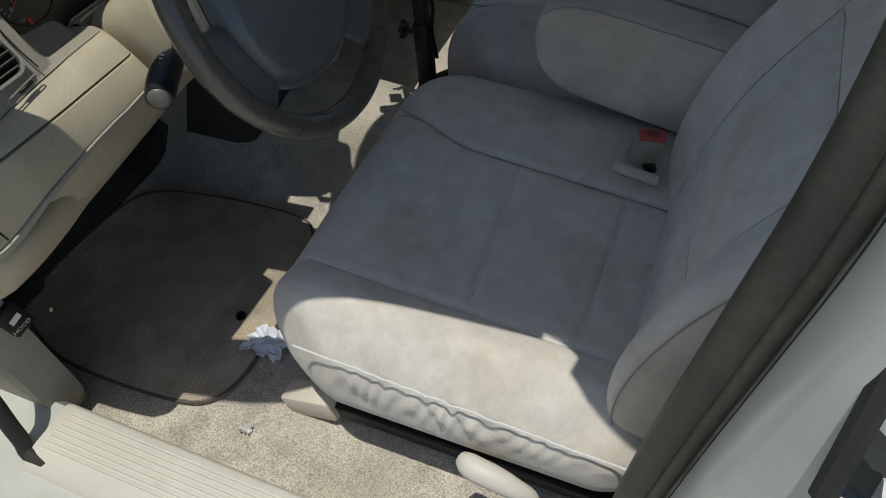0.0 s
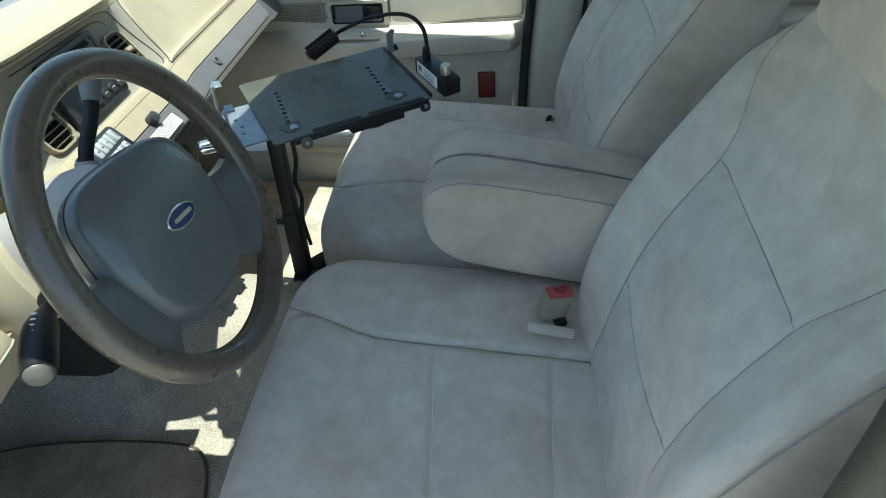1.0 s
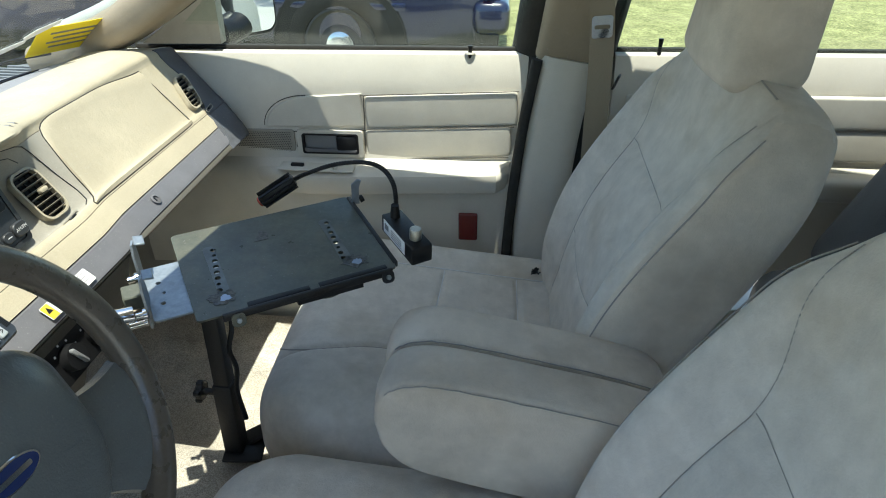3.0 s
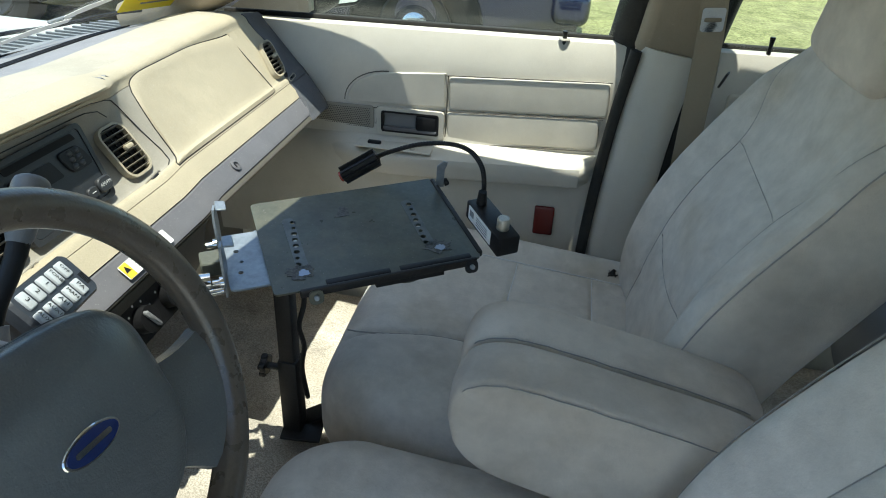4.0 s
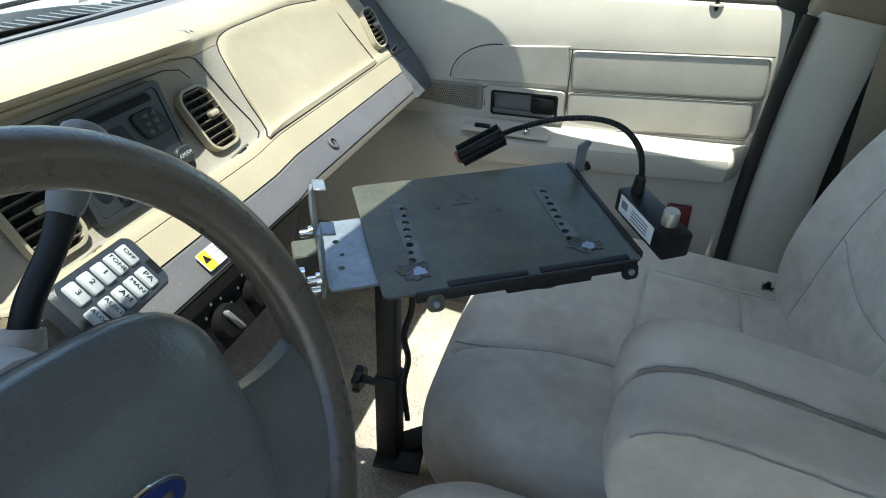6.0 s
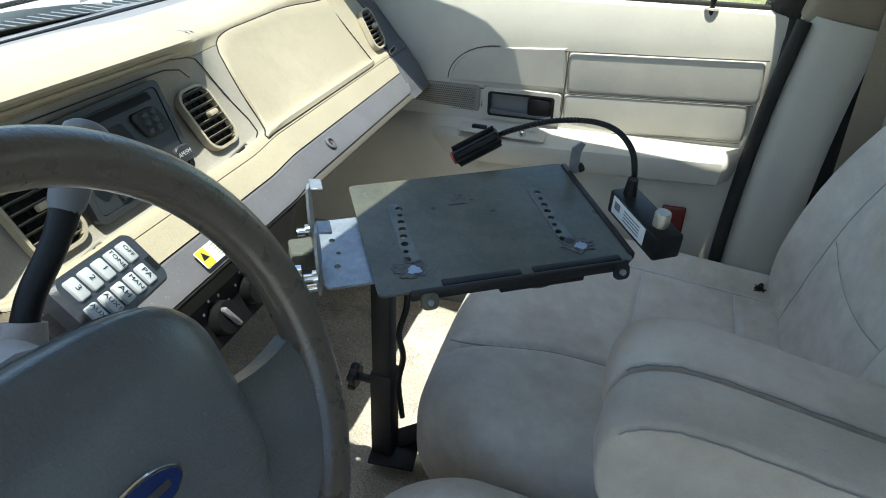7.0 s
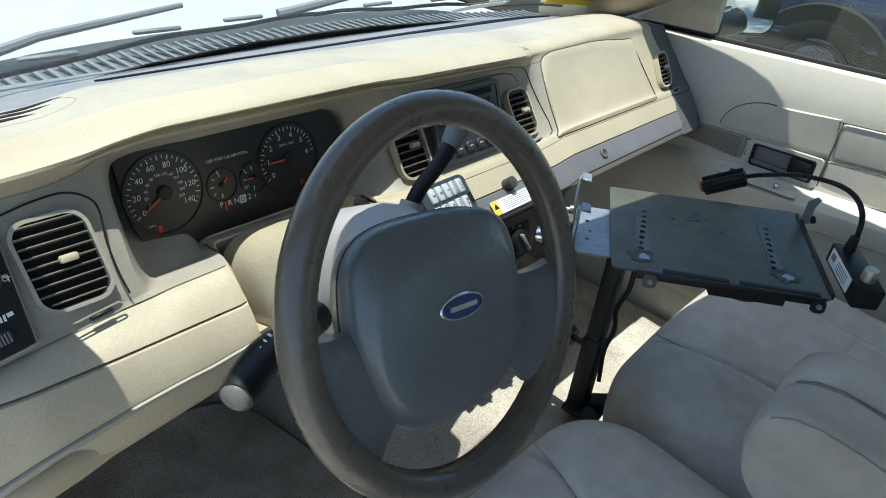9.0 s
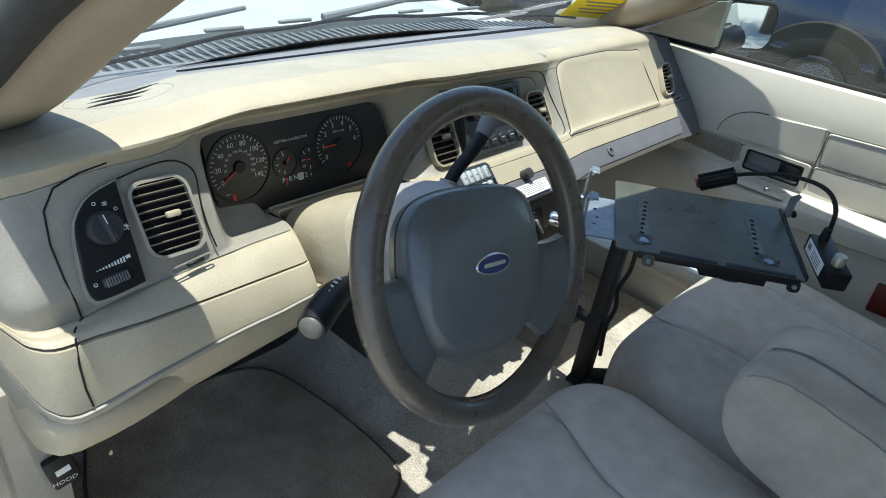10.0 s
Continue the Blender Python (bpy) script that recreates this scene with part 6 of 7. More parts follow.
part("lock_cylinder", lathe([(0, 0), (0.0115, 0), (0.0115, 0.030), (0.0095, 0.034), (0, 0.034)], 24, TRAY @ pose(-TW / 2 - 0.070, -0.040, -0.010, 0, -86, 0)), CHROME, mount, "polished chrome lock cylinder")
part("lock_screw", lathe([(0, 0), (0.005, 0), (0.005, 0.022), (0, 0.022)], 12, TRAY @ pose(-TW / 2 - 0.056, -0.052, -0.018, 0, -90, 0)), CHROME, mount)
# swivel under the tray
part("swivel_arm", block((0.16, 0.045, 0.010), 0.003, 2, TRAY @ pose(-0.035, -0.010, -0.030, 0, 0, -8)), POLE, mount, "black swivel arm")
swivel = part("swivel_head", plate([(-0.048, -0.03), (0.048, -0.03), (0.052, 0.0), (0.045, 0.05), (-0.045, 0.05), (-0.052, 0.0)], 0.022, TRAY @ pose(0.045, -0.055, -0.034)), POLE, mount, "black swivel housing")
part("swivel_disc", disc(0.030, 0.005, 28, TRAY @ pose(0.045, -0.052, -0.039), 0.001), STEEL_BLACK, swivel)
part("swivel_bolt", disc(0.007, 0.008, 12, TRAY @ pose(0.045, -0.052, -0.046), 0.002), ZINC, swivel)
# dimmer box and gooseneck lamp
BOX = axes((0.228, 0.196, 0.818), (tray_y.x, tray_y.y, tray_y.z), (-tray_x.x, -tray_x.y, -tray_x.z))
boxp = part("dimmer_box", block((0.104, 0.034, 0.030), 0.003, 2, BOX @ pose(-0.006, -0.013, 0)), BLACK, mount, "small black lamp control box with a white label")
lbl = part("box_label", block((0.070, 0.001, 0.022), 0, 1, BOX @ pose(0.0, 0.0045, 0.002)), WHITE, boxp, "white printed label")
part("label_print", joined(*[block((0.034, 0.0006, 0.0012), 0, 1, BOX @ pose(-0.008, 0.0052, 0.008 - 0.004 * k)) for k in range(4)], block((0.012, 0.0006, 0.010), 0.002, 1, BOX @ pose(0.024, 0.0052, 0.004))), GREY, lbl)
part("dimmer_knob", lathe([(0, 0), (0.0090, 0), (0.0090, 0.015), (0.0078, 0.017), (0, 0.017)], 24, BOX @ pose(-0.034, -0.014, 0.015)), mat("knurled_metal", (0.50, 0.47, 0.40), 0.35, metal=0.85, grain=0.3, grain_scale=900, bump=0.8), boxp, "knurled silver knob")
part("gooseneck_socket", tube([BOX @ Vector((0.030, -0.012, 0.016)), BOX @ Vector((0.030, -0.012, 0.036))], [0.008, 0.006], 14), BLACK, boxp)
neck_pts = smooth_line([(0.222, 0.226, 0.842), (0.222, 0.234, 0.862), (0.214, 0.256, 0.880), (0.192, 0.285, 0.890), (0.158, 0.304, 0.890), (0.110, 0.307, 0.882), (0.065, 0.302, 0.866), (0.044, 0.298, 0.856)], 22)
neck = part("gooseneck", tube(neck_pts, [0.0031 + 0.0009 * (k % 2) for k in range(len(neck_pts))], 10), BLACK, mount, "ribbed black gooseneck")
h0, h1 = Vector((0.046, 0.299, 0.857)), Vector((-0.007, 0.279, 0.824))
HEAD = axes(h0, (h1 - h0), (0, 0, 1))
head = part("lamp_head", block(((h1 - h0).length, 0.020, 0.020), 0.004, 2, HEAD @ pose((h1 - h0).length / 2, 0, 0)), BLACK, mount, "finned black lamp head")
for k in range(8):
    a = 45 * k
    part("fin", block(((h1 - h0).length * 0.92, 0.0025, 0.006), 0, 1, HEAD @ pose((h1 - h0).length / 2, 0, 0, a, 0, 0) @ pose(0, 0, 0.0125)), BLACK, head)
part("lens", disc(0.0085, 0.003, 18, HEAD @ pose((h1 - h0).length, 0, 0, 0, 90, 0), 0.001), mat("red_lens", (0.35, 0.06, 0.04), 0.25), head, "dull red lens")


# ---- siren keypad ----
KP = axes((-0.1575, -0.1725, 0.874), Vector((0.688, 0.041, -0.725)), Vector((-0.235, 0.958, -0.168)))
keypad = thing("siren_keypad", "dark blue-grey handheld keypad with pale lettered keys", "keypad", (-0.1575, -0.1725, 0.874))
KEYPAD_MAT = mat("keypad_shell", (0.028, 0.033, 0.043), 0.45, grain=0.05, grain_scale=400, bump=0.3)
part("shell", plate(round_rect(0.053, 0.116, 0.009, 5), 0.020, KP @ pose(0, 0, -0.014), bevel=0.004), KEYPAD_MAT, keypad)
KEY_RUBBER = mat("pale_rubber_key", (0.47, 0.50, 0.52), 0.55, grain=0.05, grain_scale=900)
for col, names in ((-0.0118, ("OFF", "TONE", "1", "2", "3")), (0.0112, ("PA", "MAN", "AH", "AUX1", "AUX2"))):
    for k, word in enumerate(names):
        y = 0.033 - 0.0185 * k - (0.004 if col > 0 else 0.0)
        key = part("key", block((0.0185, 0.0135, 0.005), 0.002, 2, KP @ pose(col, y, 0.0065)), KEY_RUBBER, keypad)
        part("key_lettering", text_shape(word, 0.0068 if len(word) > 2 else 0.0088, KP @ pose(col, y, 0.0094)), BLACK, key)
for k in range(4):
    part("speaker_slot", block((0.014, 0.0012, 0.001), 0, 1, KP @ pose(0.008, 0.052 - 0.0024 * k, 0.0062)), BLACK, keypad)
part("hanger", block((0.034, 0.030, 0.006), 0.002, 2, KP @ pose(0.004, -0.062, -0.012, -12, 0, 0)), BLACK, keypad, "black hanging bracket")
part("hanger_post", tube([KP @ Vector((0.0, -0.03, -0.012)), KP @ Vector((-0.01, -0.02, -0.055)), Vector((-0.215, -0.19, 0.82))], 0.006, 10), BLACK, keypad)

# ---- belts ----
BUCKLE = axes((0.440, -0.142, 0.590), (0.9, 0.35, -0.15), (-0.3, 0.9, 0.2))
buckle = thing("seat_belt_buckle", "beige seat belt buckle with a faded red release button", "seat belt buckle", (0.440, -0.142, 0.56))
part("body", block((0.044, 0.026, 0.055), 0.006, 2, BUCKLE), TAN_DARK, buckle)
red = part("release_button", block((0.040, 0.020, 0.008), 0.002, 2, BUCKLE @ pose(0, 0, 0.029)), mat("faded_red_plastic", (0.45, 0.09, 0.09), 0.45, stain=0.4, stain_scale=60), buckle, "faded red release button")
part("button_print", joined(*[block((0.022 - 0.004 * k, 0.0014, 0.0003), 0, 1, BUCKLE @ pose(0, 0.004 - 0.004 * k, 0.0332)) for k in range(3)]), BLACK, red)
part("sleeve", block((0.075, 0.018, 0.013), 0.006, 2, axes((0.435, -0.165, 0.555), (0.95, -0.1, -0.1), (0, 0.8, 0.5))), CLOTH, buckle, "cloth buckle sleeve")
part("stalk_strap", tube([(0.445, -0.14, 0.565), (0.47, -0.13, 0.50), (0.49, -0.12, 0.42)], 0.010, 8), BLACK_MATT, buckle)
BELT = mat("belt_webbing", (0.30, 0.25, 0.18), 0.8, grain=0.15, grain_scale=900, bump=0.5)
belt = thing("seat_belt", "tan seat belt hanging from the centre pillar", "seat belt", (0.56, 0.68, 1.05))
web = [(0.545, 0.655, 1.12), (0.565, 0.690, 1.00), (0.575, 0.700, 0.80), (0.58, 0.695, 0.60), (0.58, 0.69, 0.46)]
part("webbing", ring_loft([[Vector(p) + Vector((dx, 0, 0)) for dx in (-0.024, 0.024)] + [Vector(p) + Vector((dx, 0.002, 0)) for dx in (0.024, -0.024)] for p in smooth_line(web, 5)]), BELT, belt)
ring = part("guide_ring", frame_ring(round_rect(0.060, 0.034, 0.010, 4), round_rect(0.050, 0.010, 0.004, 4), 0.006, axes((0.545, 0.648, 1.12), (1, 0, 0.1), (0, -0.3, 0.95))), CHROME, belt, "steel belt guide")
part("tongue", frame_ring(round_rect(0.040, 0.045, 0.006, 4), round_rect(0.030, 0.008, 0.003, 4), 0.003, axes((0.560, 0.680, 1.035), (1, 0, 0.1), (0, -0.2, 0.98))), CHROME, belt, "steel belt tongue")

# ---- floor things ----
def floor_patch(pts, z_up, thick, steps=1):
    """A flat outline laid over the floor."""
    c = Vector((sum(p[0] for p in pts) / len(pts), sum(p[1] for p in pts) / len(pts), 0))
    rings = []
    for g in (1.0, 0.985, 0.9, 0.75, 0.55, 0.3, 0.05):
        rings.append([Vector((c.x + (x - c.x) * g, c.y + (y - c.y) * g, floor_height(c.x + (x - c.x) * g, c.y + (y - c.y) * g) + z_up + (thick if g < 1 else 0))) for x, y in pts])
    return ring_loft([[p - Vector((0, 0, 0.004)) for p in rings[0]]] + rings)


# Dark sheet over the carpet, standing for deep shade in the driver footwell.
toe = thing("footwell_shade", "dark sheet added over the toe board for the driver footwell's shade", "toe board", (-0.75, -0.43, 0.4), kind="structure")
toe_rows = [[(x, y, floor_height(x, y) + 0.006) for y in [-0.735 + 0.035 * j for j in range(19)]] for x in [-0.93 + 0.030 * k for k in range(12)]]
part("shade_sheet", ring_loft([row + [(x, y, z - 0.005) for x, y, z in reversed(row)] for row in toe_rows]), mat("footwell_shade_color", (0.062, 0.055, 0.045), 0.9, grain=0.2, grain_scale=300, bump=0.5, mottle=0.2, mottle_scale=14), toe)
mat_line = [(p.x, p.y) for p in smooth_line([(-0.60, -0.60, 0), (-0.60, -0.40, 0), (-0.57, -0.25, 0), (-0.45, -0.21, 0), (-0.25, -0.20, 0), (-0.17, -0.23, 0), (-0.13, -0.36, 0), (-0.115, -0.52, 0), (-0.135, -0.62, 0), (-0.22, -0.655, 0), (-0.45, -0.655, 0), (-0.60, -0.60, 0)], 5)][:-1]
fm = thing("floor_mat", "brown-grey worn carpet mat in the driver footwell", "floor mat", (-0.35, -0.43, 0.27))
part("carpet_face", floor_patch(mat_line, 0.003, 0.008), CARPET_DARK, fm)
part("bound_edge", tube([(x, y, floor_height(x, y) + 0.009) for x, y in mat_line + mat_line[:1]], 0.0028, 6), mat("mat_binding", (0.10, 0.09, 0.075), 0.9, grain=0.2, grain_scale=600), fm)
part("grommet", lathe([(0.005, 0), (0.010, 0), (0.010, 0.003), (0.005, 0.003), (0.005, 0)], 18, pose(-0.191, -0.465, floor_height(-0.191, -0.465) + 0.011)), BLACK, fm, "black retaining eyelet")


def crumpled(cx, cy, cz, r, seed):
    rnd = random.Random(seed)
    verts, faces, n = [], [], 9
    for i in range(n):
        for j in range(n):
            u, v = i / (n - 1) * 2 - 1, j / (n - 1) * 2 - 1
            k = 0.75 + 0.5 * rnd.random()
            verts.append((cx + r * u * k, cy + r * 0.8 * v * k, cz + 0.020 * rnd.random() * (1.2 - abs(u) * 0.6)))
    k = len(verts)
    for i in range(n - 1):
        for j in range(n - 1):
            a = i * n + j
            faces.append((a, a + 1, a + n + 1, a + n))
    verts += [(x, y, z - 0.0008) for x, y, z in verts]
    faces += [tuple(q + k for q in reversed(f)) for f in faces]
    return verts, faces


paper = thing("paper_scrap", "crumpled white paper scrap on the carpet", "paper scrap", (-0.105, -0.51, 0.28))
part("paper", crumpled(-0.105, -0.505, 0.287, 0.036, 5), mat("white_paper", (0.72, 0.74, 0.78), 0.8), paper, smooth=False)
paper2 = thing("paper_scrap", "tiny pale paper scrap on the carpet", "paper scrap", (-0.06, -0.655, 0.275))
part("paper", crumpled(-0.06, -0.655, 0.273, 0.010, 9), WHITE, paper2, smooth=False)

rail = thing("seat_rail", "dark steel seat rail foot on the carpet", "seat rail", (0.02, -0.57, 0.27))
part("foot", block((0.10, 0.045, 0.05), 0.008, 2, pose(0.03, -0.575, 0.295, 0, -18, 0)), CLOTH_SIDE, rail, "beige plastic foot cover")
part("track", block((0.50, 0.03, 0.03), 0.003, 1, pose(0.30, -0.57, 0.30)), BLACK, rail)
lev = part("recline_lever", tube(smooth_line([(0.325, -0.650, 0.452), (0.345, -0.658, 0.456), (0.375, -0.660, 0.452), (0.405, -0.660, 0.440), (0.428, -0.656, 0.425)], 4), [0.010, 0.013, 0.015, 0.016, 0.0165, 0.0165, 0.0165, 0.0165, 0.016, 0.0155, 0.015, 0.014, 0.013, 0.012, 0.011, 0.009, 0.005], 12), DOOR, driver_seat, "beige plastic recline lever")

# ---- pedals and hood release ----
pedals = thing("brake_pedal", "black rubber brake pedal under the dash", "pedal", (-0.56, -0.34, 0.36))
part("pad", block((0.020, 0.12, 0.060), 0.006, 2, pose(-0.56, -0.34, 0.42, 0, 35, 0)), BLACK_MATT, pedals)
part("arm", tube([(-0.57, -0.34, 0.43), (-0.66, -0.34, 0.56), (-0.62, -0.34, 0.72)], 0.010, 8), BLACK, pedals)
gas = thing("accelerator_pedal", "black accelerator pedal on the floor", "pedal", (-0.58, -0.20, 0.33))
part("pad", block((0.014, 0.055, 0.15), 0.005, 2, pose(-0.575, -0.215, 0.38, 0, 38, 0)), BLACK_MATT, gas)
part("arm", tube([(-0.58, -0.215, 0.40), (-0.68, -0.215, 0.55)], 0.008, 8), BLACK, gas)
park = thing("parking_brake_pedal", "dark rubber parking brake pedal under the dash", "pedal", (-0.52, -0.62, 0.36))
part("pad", block((0.020, 0.075, 0.045), 0.006, 2, pose(-0.50, -0.615, 0.395, 0, 35, 0)), BLACK_MATT, park)
part("arm", tube([(-0.51, -0.615, 0.40), (-0.60, -0.62, 0.55), (-0.56, -0.62, 0.72)], 0.010, 8), BLACK, park)
hood_lever = thing("hood_release", "black hood release lever with a small white symbol", "release lever", (-0.34, -0.705, 0.53))
part("lever", block((0.012, 0.035, 0.055), 0.004, 2, pose(-0.34, -0.708, 0.525, 10, 0, 0)), BLACK, hood_lever)
part("symbol", block((0.0008, 0.018, 0.010), 0, 1, pose(-0.3335, -0.708, 0.528, 10, 0, 0)), WHITE, hood_lever)
part("lettering", text_shape("HOOD", 0.010, axes((-0.3325, -0.708, 0.510), (0, 1, 0), (-0.02, 0, 1))), WHITE, hood_lever)
kick = structure("kick_panel", ring_loft([[(x, y, z) for x, z in ((-0.80, 0.27), (-0.36, 0.27), (-0.335, 0.33), (-0.345, 0.55), (-0.36, 0.66), (-0.80, 0.66))] for y in (-0.70, -0.76)]), TAN_DARK, "tan plastic kick panel beside the footwell", "trim panel")
kick2 = structure("kick_panel", ring_loft([[(x, y, z) for x, z in ((-0.80, 0.27), (-0.42, 0.27), (-0.40, 0.66), (-0.80, 0.66))] for y in (0.70, 0.76)]), TAN_DARK, "tan plastic kick panel beside the passenger footwell", "trim panel")
structure("firewall", flat(-1.0, -0.94, -0.80, 0.80, 0.80, 0.64), BLACK_MATT, "dark firewall behind the dashboard", "wall")

# ---- door opening seal on the driver side ----
seal = thing("door_opening_seal", "black rubber seal round the open driver doorway", "door seal", (-0.3, -0.80, 0.36), kind="structure")
part("rubber", tube(smooth_line([(-0.45, -0.765, 0.93), (-0.37, -0.79, 0.75), (-0.33, -0.80, 0.52), (-0.315, -0.82, 0.39), (-0.26, -0.835, 0.352), (0.10, -0.84, 0.345), (0.42, -0.84, 0.348), (0.50, -0.80, 0.375), (0.520, -0.74, 0.42)], 6), 0.012, 10), BLACK_MATT, seal)

# torn dark cloth where cushions meet backrests
for tx, ty, tz, seed in ((0.512, -0.160, 0.524, 21), (0.468, 0.562, 0.548, 22)):
    torn = thing("torn_cloth", "small torn dark cloth scrap between seat cushion and backrest", "cloth scrap", (tx, ty, tz - 0.01))
    part("cloth", crumpled(tx, ty, tz - 0.011, 0.010, seed), BLACK_MATT, torn, smooth=False)


# ---- own bonnet, cowl, wipers, windscreen marks, mirror ----
def bonnet_skin():
    rings = []
    for i in range(16):
        x = -0.80 - 1.45 * i / 15
        top = []
        for j in range(17):
            y = -0.78 + 1.56 * j / 16
            top.append((x, y, 0.925 - 0.11 * (i / 15) ** 1.6 - 0.07 * (y / 0.78) ** 4 - 0.02 * (y / 0.78) ** 2))
        rings.append(top + [(p[0], p[1], p[2] - 0.05) for p in reversed(top)])
    return ring_loft(rings)


hood = thing("hood", "pale silver-beige painted hood in front of the windscreen", "car hood", (-1.5, 0, 0.8))
part("panel", bonnet_skin(), BODY, hood)
for sgn in (-1, 1):
    part("fender", block((2.0, 0.10, 0.50), 0.06, 4, pose(-1.5, sgn * 0.86, 0.60)), BODY, hood)
cowl = structure("cowl", ring_loft([[(x + 0.12 * (y / 0.75) ** 2, y, z) for x, z in ((-0.82, 0.90), (-0.69, 0.915), (-0.645, 0.93), (-0.64, 0.90), (-0.80, 0.86))] for y in [-0.75 + 0.075 * k for k in range(21)]]), mat("faded_cowl_plastic", (0.13, 0.135, 0.13), 0.7, grain=0.15, grain_scale=300, bump=0.4, mottle=0.2, mottle_scale=12), "faded grey plastic cowl under the wipers", "cowl")
part_grid = joined(*[block((0.09, 0.006, 0.004), 0, 1, pose(-0.735 + 0.12 * (y / 0.75) ** 2, y, 0.914)) for y in [-0.68 + 0.02 * k for k in range(69)]])
tagged(new("cowl_grille", mesh_of("cowl_grille", *part_grid, GREY)), "fine pale ribs on the cowl", "grille", kind="stuff")
def on_screen(f, y):
    u = (y / 0.75) ** 2
    return Vector((-0.665 + 0.60 * f + 0.17 * u, y, 0.925 + 0.415 * f + 0.04 * math.sin(math.pi * f) - 0.015 * u))


for x0, y0, y1, dx in ((-0.700, -0.60, 0.02, 0.0), (-0.705, 0.0, 0.60, 0.0)):
    wiper = thing("wiper", "black wiper resting at the foot of the windscreen", "wiper", (-0.70, (y0 + y1) / 2, 0.94), group="windscreen wipers")
    line = [on_screen(0.075 + 0.006 * math.sin(1.3 * k), y) + Vector((-0.012, 0, 0.010)) for k, y in enumerate([y0 + (y1 - y0) * j / 12 for j in range(13)])]
    part("blade", tube(line, 0.0035, 8), BLACK, wiper)
    part("arm", tube([line[0] + Vector((-0.06, -0.03, -0.01)), line[3] + Vector((-0.030, 0, 0.026)), line[7] + Vector((-0.020, 0, 0.034))], [0.009, 0.006, 0.004], 8), GREY, wiper, "weathered grey arm")
    for k in (3, 6, 9):
        part("yoke", block((0.008, 0.07, 0.006), 0.002, 1, pose(line[k].x - 0.008, line[k].y, line[k].z + 0.008)), GREY, wiper)


band_rows = [[on_screen(f, y) + Vector((0.004, 0, -0.003)) for f in (0.0, 0.02, 0.035)] + [on_screen(f, y) + Vector((0.002, 0, -0.0015)) for f in (0.035, 0.02, 0.0)] for y in [-0.74 + 0.0592 * k for k in range(26)]]
structure("windscreen_band", ring_loft(band_rows), BLACK_MATT, "black printed band along the foot of the windscreen", "windscreen band")
SCREEN = axes(on_screen(0.17, 0.60), on_screen(0.17, 0.63) - on_screen(0.17, 0.57), on_screen(0.25, 0.60) - on_screen(0.10, 0.60))
sticker = thing("windscreen_sticker", "yellow paper notice on the lower corner of the windscreen", "sticker", on_screen(0.17, 0.60))
part("sheet", plate(round_rect(0.20, 0.085, 0.003, 3), 0.0008, SCREEN @ pose(0, 0, 0.002)), mat("yellow_paper", (0.85, 0.66, 0.02), 0.6), sticker)
part("print", joined(*[block((0.15 - 0.02 * (k % 2), 0.005, 0.0004), 0, 1, SCREEN @ pose(0.005, 0.022 - 0.014 * k, 0.0032)) for k in range(4)]), GREY, sticker)
for k, (f, y, w, r) in enumerate(((0.16, 0.44, 0.10, 24), (0.10, 0.36, 0.12, 14), (0.22, 0.50, 0.07, 30))):
    m = axes(on_screen(f, y), on_screen(f, y + 0.02) - on_screen(f, y - 0.02), on_screen(f + 0.05, y) - on_screen(f - 0.05, y)) @ pose(0, 0, 0.002, 0, 0, r)
    stroke = thing("paint_stroke", "white paint-marker stroke on the windscreen", "paint mark", on_screen(f, y), group="windscreen marks")
    part("stroke", plate([(-w / 2, -0.006), (w / 2, -0.004), (w / 2 + 0.006, 0.006), (-w * 0.1, 0.012), (-w / 2, 0.006)], 0.0006, m), WHITE, stroke)

mirror = thing("wing_mirror", "black side mirror outside the passenger window", "side mirror", (-0.24, 0.96, 0.99))
MIR = axes((-0.245, 0.965, 0.990), Vector((0.59, 0.81, 0.0)), (-0.036, 0.026, 1))
part("housing", plate(round_rect(0.17, 0.125, 0.035, 6), 0.07, MIR @ pose(0, 0, -0.07), bevel=0.004), BLACK, mirror)
part("mirror_glass", plate(round_rect(0.150, 0.105, 0.028, 6), 0.002, MIR @ pose(0, 0, 0.001)), mat("mirror_silver", (0.85, 0.87, 0.88), 0.02, metal=1.0), mirror, "clear mirror glass")
part("foot", tube([(-0.28, 0.86, 0.955), (-0.26, 0.90, 0.955), (-0.25, 0.93, 0.965)], [0.035, 0.028, 0.03], 12), BLACK, mirror)
sail = structure("mirror_sail", ring_loft([[(x, y, z) for x, z in ((-0.42, 0.95), (-0.24, 0.955), (-0.24, 1.06), (-0.28, 1.05))] for y in (0.77, 0.80)]), TAN_DARK, "tan triangular mirror trim", "trim panel")

# ---- parked dark blue sedan ----
BLUE = mat("dark_blue_paint", (0.008, 0.012, 0.045), 0.25, coat=1.0, grain=0.05, grain_scale=2000, stain=0.2, stain_scale=3, stain_color=(0.03, 0.03, 0.04))
DARKGLASS = mat("dark_window_glass", (0.01, 0.012, 0.014), 0.06, coat=0.5)
sedan = thing("parked_sedan", "dark blue sedan parked alongside with steel wheels", "car", (-2.0, 4.25, 0))
YS, YF = 3.40, 5.15


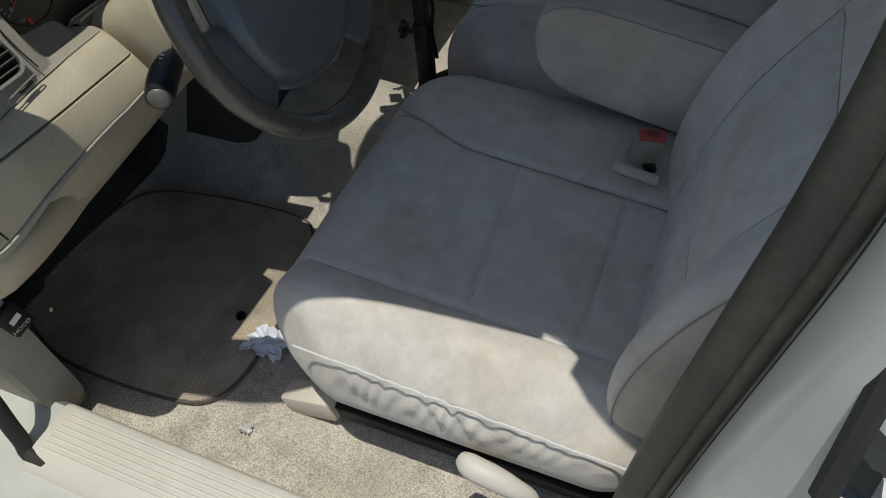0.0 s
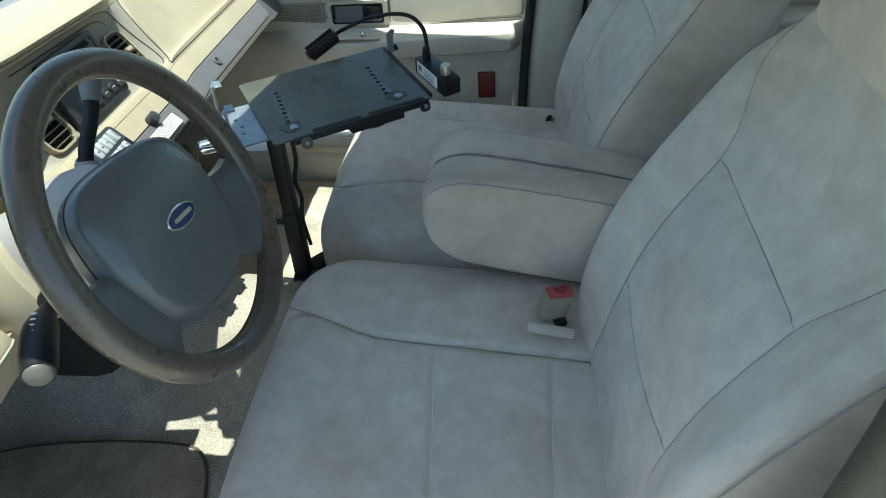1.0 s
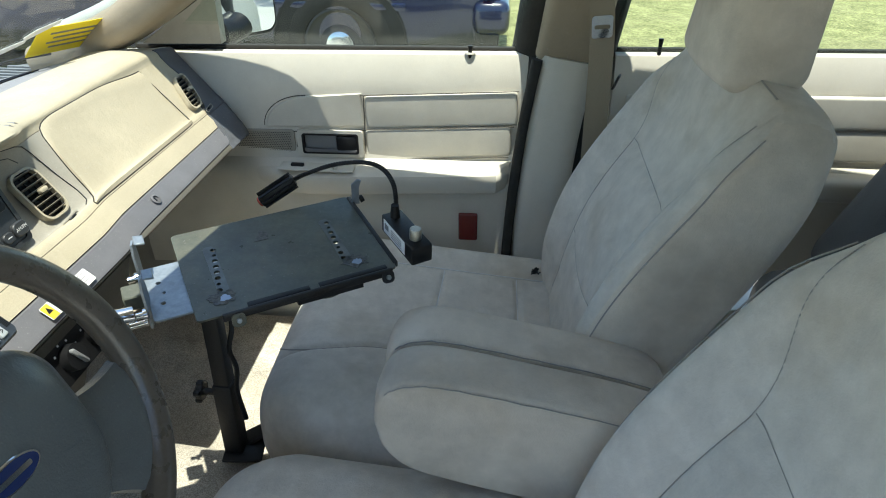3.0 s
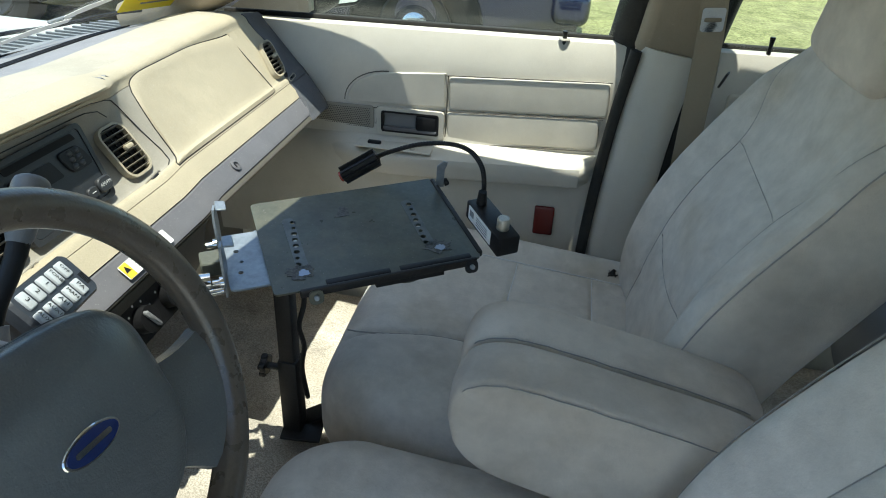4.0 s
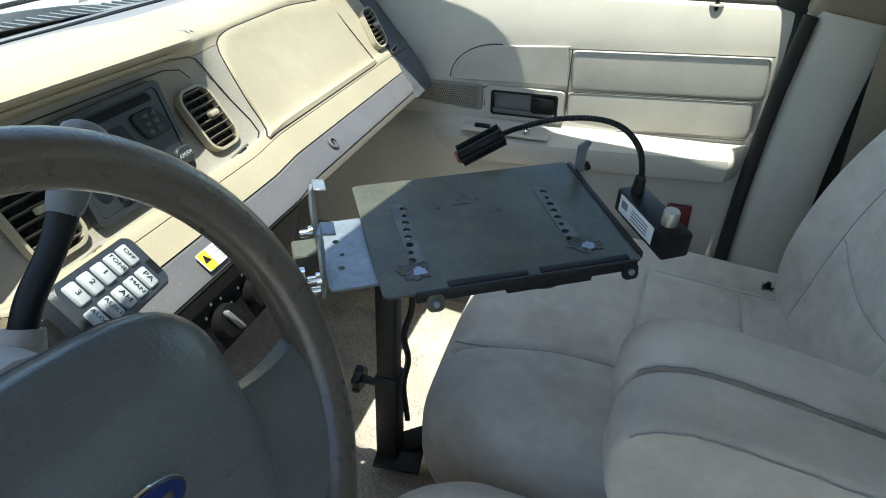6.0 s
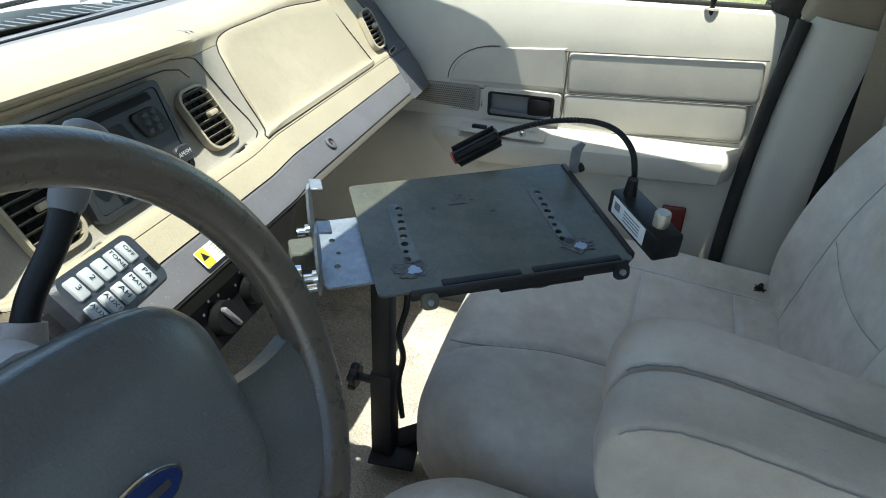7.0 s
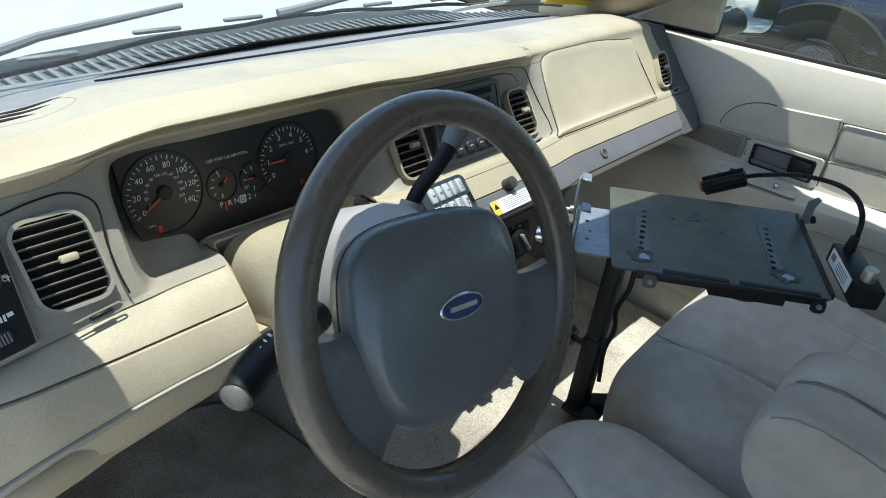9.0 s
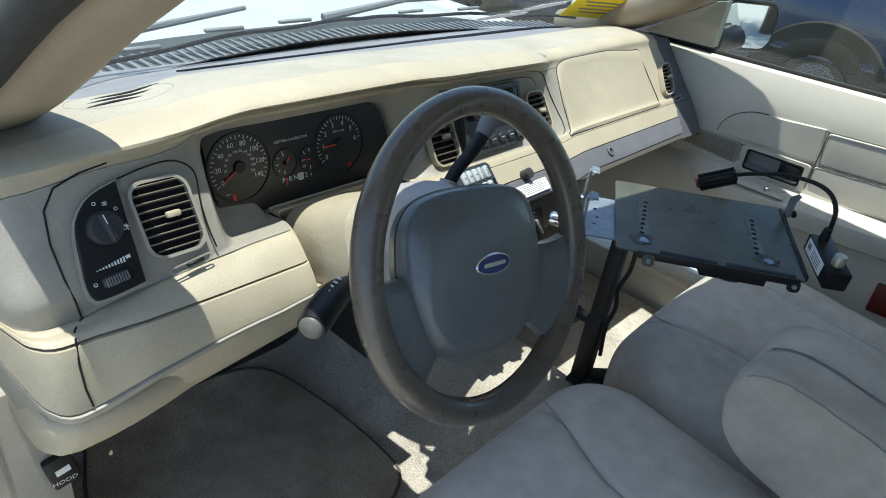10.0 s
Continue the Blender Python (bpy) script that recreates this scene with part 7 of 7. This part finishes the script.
def sedan_ring(x):
    t = (x + 4.85) / 5.2
    zb = 0.22 + 0.06 * step01(0.86, 1.0, t) + 0.05 * step01(0.12, 0.0, t)
    zt = lerp_table([(0.0, 0.68), (0.06, 0.78), (0.28, 0.90), (0.33, 0.98), (0.78, 1.00), (0.84, 0.98), (0.97, 0.93), (1.0, 0.70)], t)
    inset = 0.10 * step01(0.9, 1.0, t) + 0.16 * step01(0.12, 0.0, t)
    ring = []
    for f, out in ((0.0, 0.06), (0.12, 0.01), (0.45, 0.0), (0.70, 0.012), (0.88, 0.03), (1.0, 0.10)):
        ring.append((x, YS + inset + out, zb + (zt - zb) * f))
    return ring + [(x, YF - (p[1] - YS), p[2]) for p in reversed(ring)]


part("body", ring_loft([sedan_ring(-4.85 + 5.2 * k / 60) for k in range(61)]), BLUE, sedan, "dark blue painted lower body")
house = []
for x, zt, ins in ((-3.15, 0.97, 0.10), (-2.55, 1.38, 0.28), (-1.9, 1.44, 0.30), (-1.2, 1.42, 0.30), (-0.75, 1.30, 0.26), (-0.35, 0.98, 0.12)):
    house.append([(x, YS + 0.09, 0.95), (x, YS + ins, zt), (x, YF - ins, zt), (x, YF - 0.09, 0.95)])
part("cabin", ring_loft(house), DARKGLASS, sedan, "dark glass cabin")
part("rear_bumper", block((0.22, 1.70, 0.20), 0.06, 4, pose(0.30, 4.275, 0.50)), BLUE, sedan, "dark blue rear bumper")
part("rub_strip", block((4.0, 0.02, 0.045), 0.008, 2, pose(-2.2, 3.40, 0.56)), BLUE, sedan)
part("tail_lamp", block((0.10, 0.20, 0.20), 0.03, 3, pose(0.27, 3.53, 0.77)), mat("red_lamp_plastic", (0.40, 0.02, 0.02), 0.2, coat=0.8), sedan, "red tail lamp")
for wx in (-0.60, -3.50):
    hoop = []
    for j in range(25):
        q = radians(-12 + 204 * j / 24)
        hoop.append([Vector((wx + r * math.cos(q), y, 0.33 + r * math.sin(q))) for r, y in ((0.41, 3.400), (0.40, 3.388), (0.32, 3.392), (0.32, 3.46), (0.41, 3.46))])
    part("wheel_arch", ring_loft(hoop), BLACK_MATT, sedan, "black wheel housing")
    for y, side in ((3.392, -1), (5.15, 1)):
        wm = axes((wx, y, 0.33), (1, 0, 0), (0, 0, 1)) if side < 0 else axes((wx, y, 0.33), (-1, 0, 0), (0, 0, 1))
        wheel_p = part("wheel", lathe([(0.0, -0.20), (0.30, -0.20), (0.33, -0.17), (0.335, -0.05), (0.32, 0.0), (0.25, 0.012), (0.222, 0.0), (0.215, -0.03), (0.0, -0.03)], 36, wm), BLACK_MATT, sedan, "black tyre")
        part("rim", lathe([(0.0, 0.0), (0.215, 0.0), (0.218, 0.028), (0.205, 0.030), (0.19, 0.018), (0.13, 0.012), (0.10, 0.024), (0.0, 0.024)], 32, wm @ pose(0, 0, -0.028)), mat("black_steel_rim", (0.03, 0.03, 0.032), 0.4), wheel_p, "black steel rim")
        part("hub_cap", lathe([(0, 0), (0.085, 0), (0.083, 0.012), (0.06, 0.022), (0.03, 0.024), (0, 0.024)], 28, wm @ pose(0, 0, -0.006)), CHROME, wheel_p, "shiny steel hub cap")

# ---- behind: a tree and a pale van, as the mirror shows ----
BARK = mat("bark", (0.10, 0.075, 0.05), 0.95, grain=0.3, grain_scale=40, bump=1.0, bump_scale=30)
LEAF = mat("leaves", (0.045, 0.09, 0.02), 0.7, grain=0.3, grain_scale=8)
tree = thing("tree", "leafy shade tree behind the parking row", "tree", (12.0, 1.3, 0))
part("trunk", tube(smooth_line([(12.0, 1.3, 0), (12.05, 1.3, 1.2), (11.95, 1.35, 2.4), (12.1, 1.3, 4.0)], 4), [0.28, 0.25, 0.23, 0.22, 0.21, 0.20, 0.20, 0.19, 0.18, 0.17, 0.16, 0.14, 0.10], 12), BARK, tree)
rnd = random.Random(4)
limbs = []
for k in range(7):
    a = 2 * math.pi * k / 7
    limbs.append(tube([(12.0, 1.3, 2.3 + 0.15 * k), (12.0 + 0.8 * math.cos(a), 1.3 + 0.8 * math.sin(a), 3.0 + 0.15 * k), (12.0 + 1.8 * math.cos(a), 1.3 + 1.8 * math.sin(a), 3.6 + 0.2 * k)], [0.10, 0.07, 0.03], 7))
part("limbs", joined(*limbs), BARK, tree)
leaf_v, leaf_f = [], []
for k in range(2600):
    a, h = rnd.random() * 2 * math.pi, rnd.random()
    r = 2.6 * math.sqrt(rnd.random()) * (0.55 + 0.6 * math.sin(math.pi * h))
    c = Vector((12.0 + r * math.cos(a), 1.3 + r * math.sin(a), 2.6 + 2.8 * h))
    u = Vector((rnd.random() - 0.5, rnd.random() - 0.5, rnd.random() - 0.5)).normalized() * 0.14
    v = u.orthogonal().normalized() * 0.09
    n = len(leaf_v)
    leaf_v += [c - u, c + v, c + u, c - v]
    leaf_f.append((n, n + 1, n + 2, n + 3))
part("crown", (leaf_v, leaf_f), LEAF, tree, smooth=False)
van = thing("parked_van", "white van parked far behind", "van", (22, 5.2, 0))
part("body", ring_loft([[(x, 4.2, 0.35), (x, 4.2, 1.1), (x, 4.35, zt), (x, 5.9, zt), (x, 6.05, 1.1), (x, 6.05, 0.35)] for x, zt in ((19.6, 1.2), (20.2, 1.95), (21.0, 2.05), (24.0, 2.05), (24.3, 1.9))]), mat("white_van_paint", (0.75, 0.76, 0.78), 0.3, coat=0.5), van)
for x in (20.6, 23.4):
    for y in (4.2, 6.0):
        part("wheel", disc(0.34, 0.2, 24, axes((x, y + 0.05, 0.34), (1, 0, 0), (0, 0, 1)), 0.02), BLACK_MATT, van)
for x in (20.9, 22.2, 23.4):
    part("window", block((0.9, 0.02, 0.5), 0.02, 1, pose(x, 4.27, 1.55, -8, 0, 0)), DARKGLASS, van)
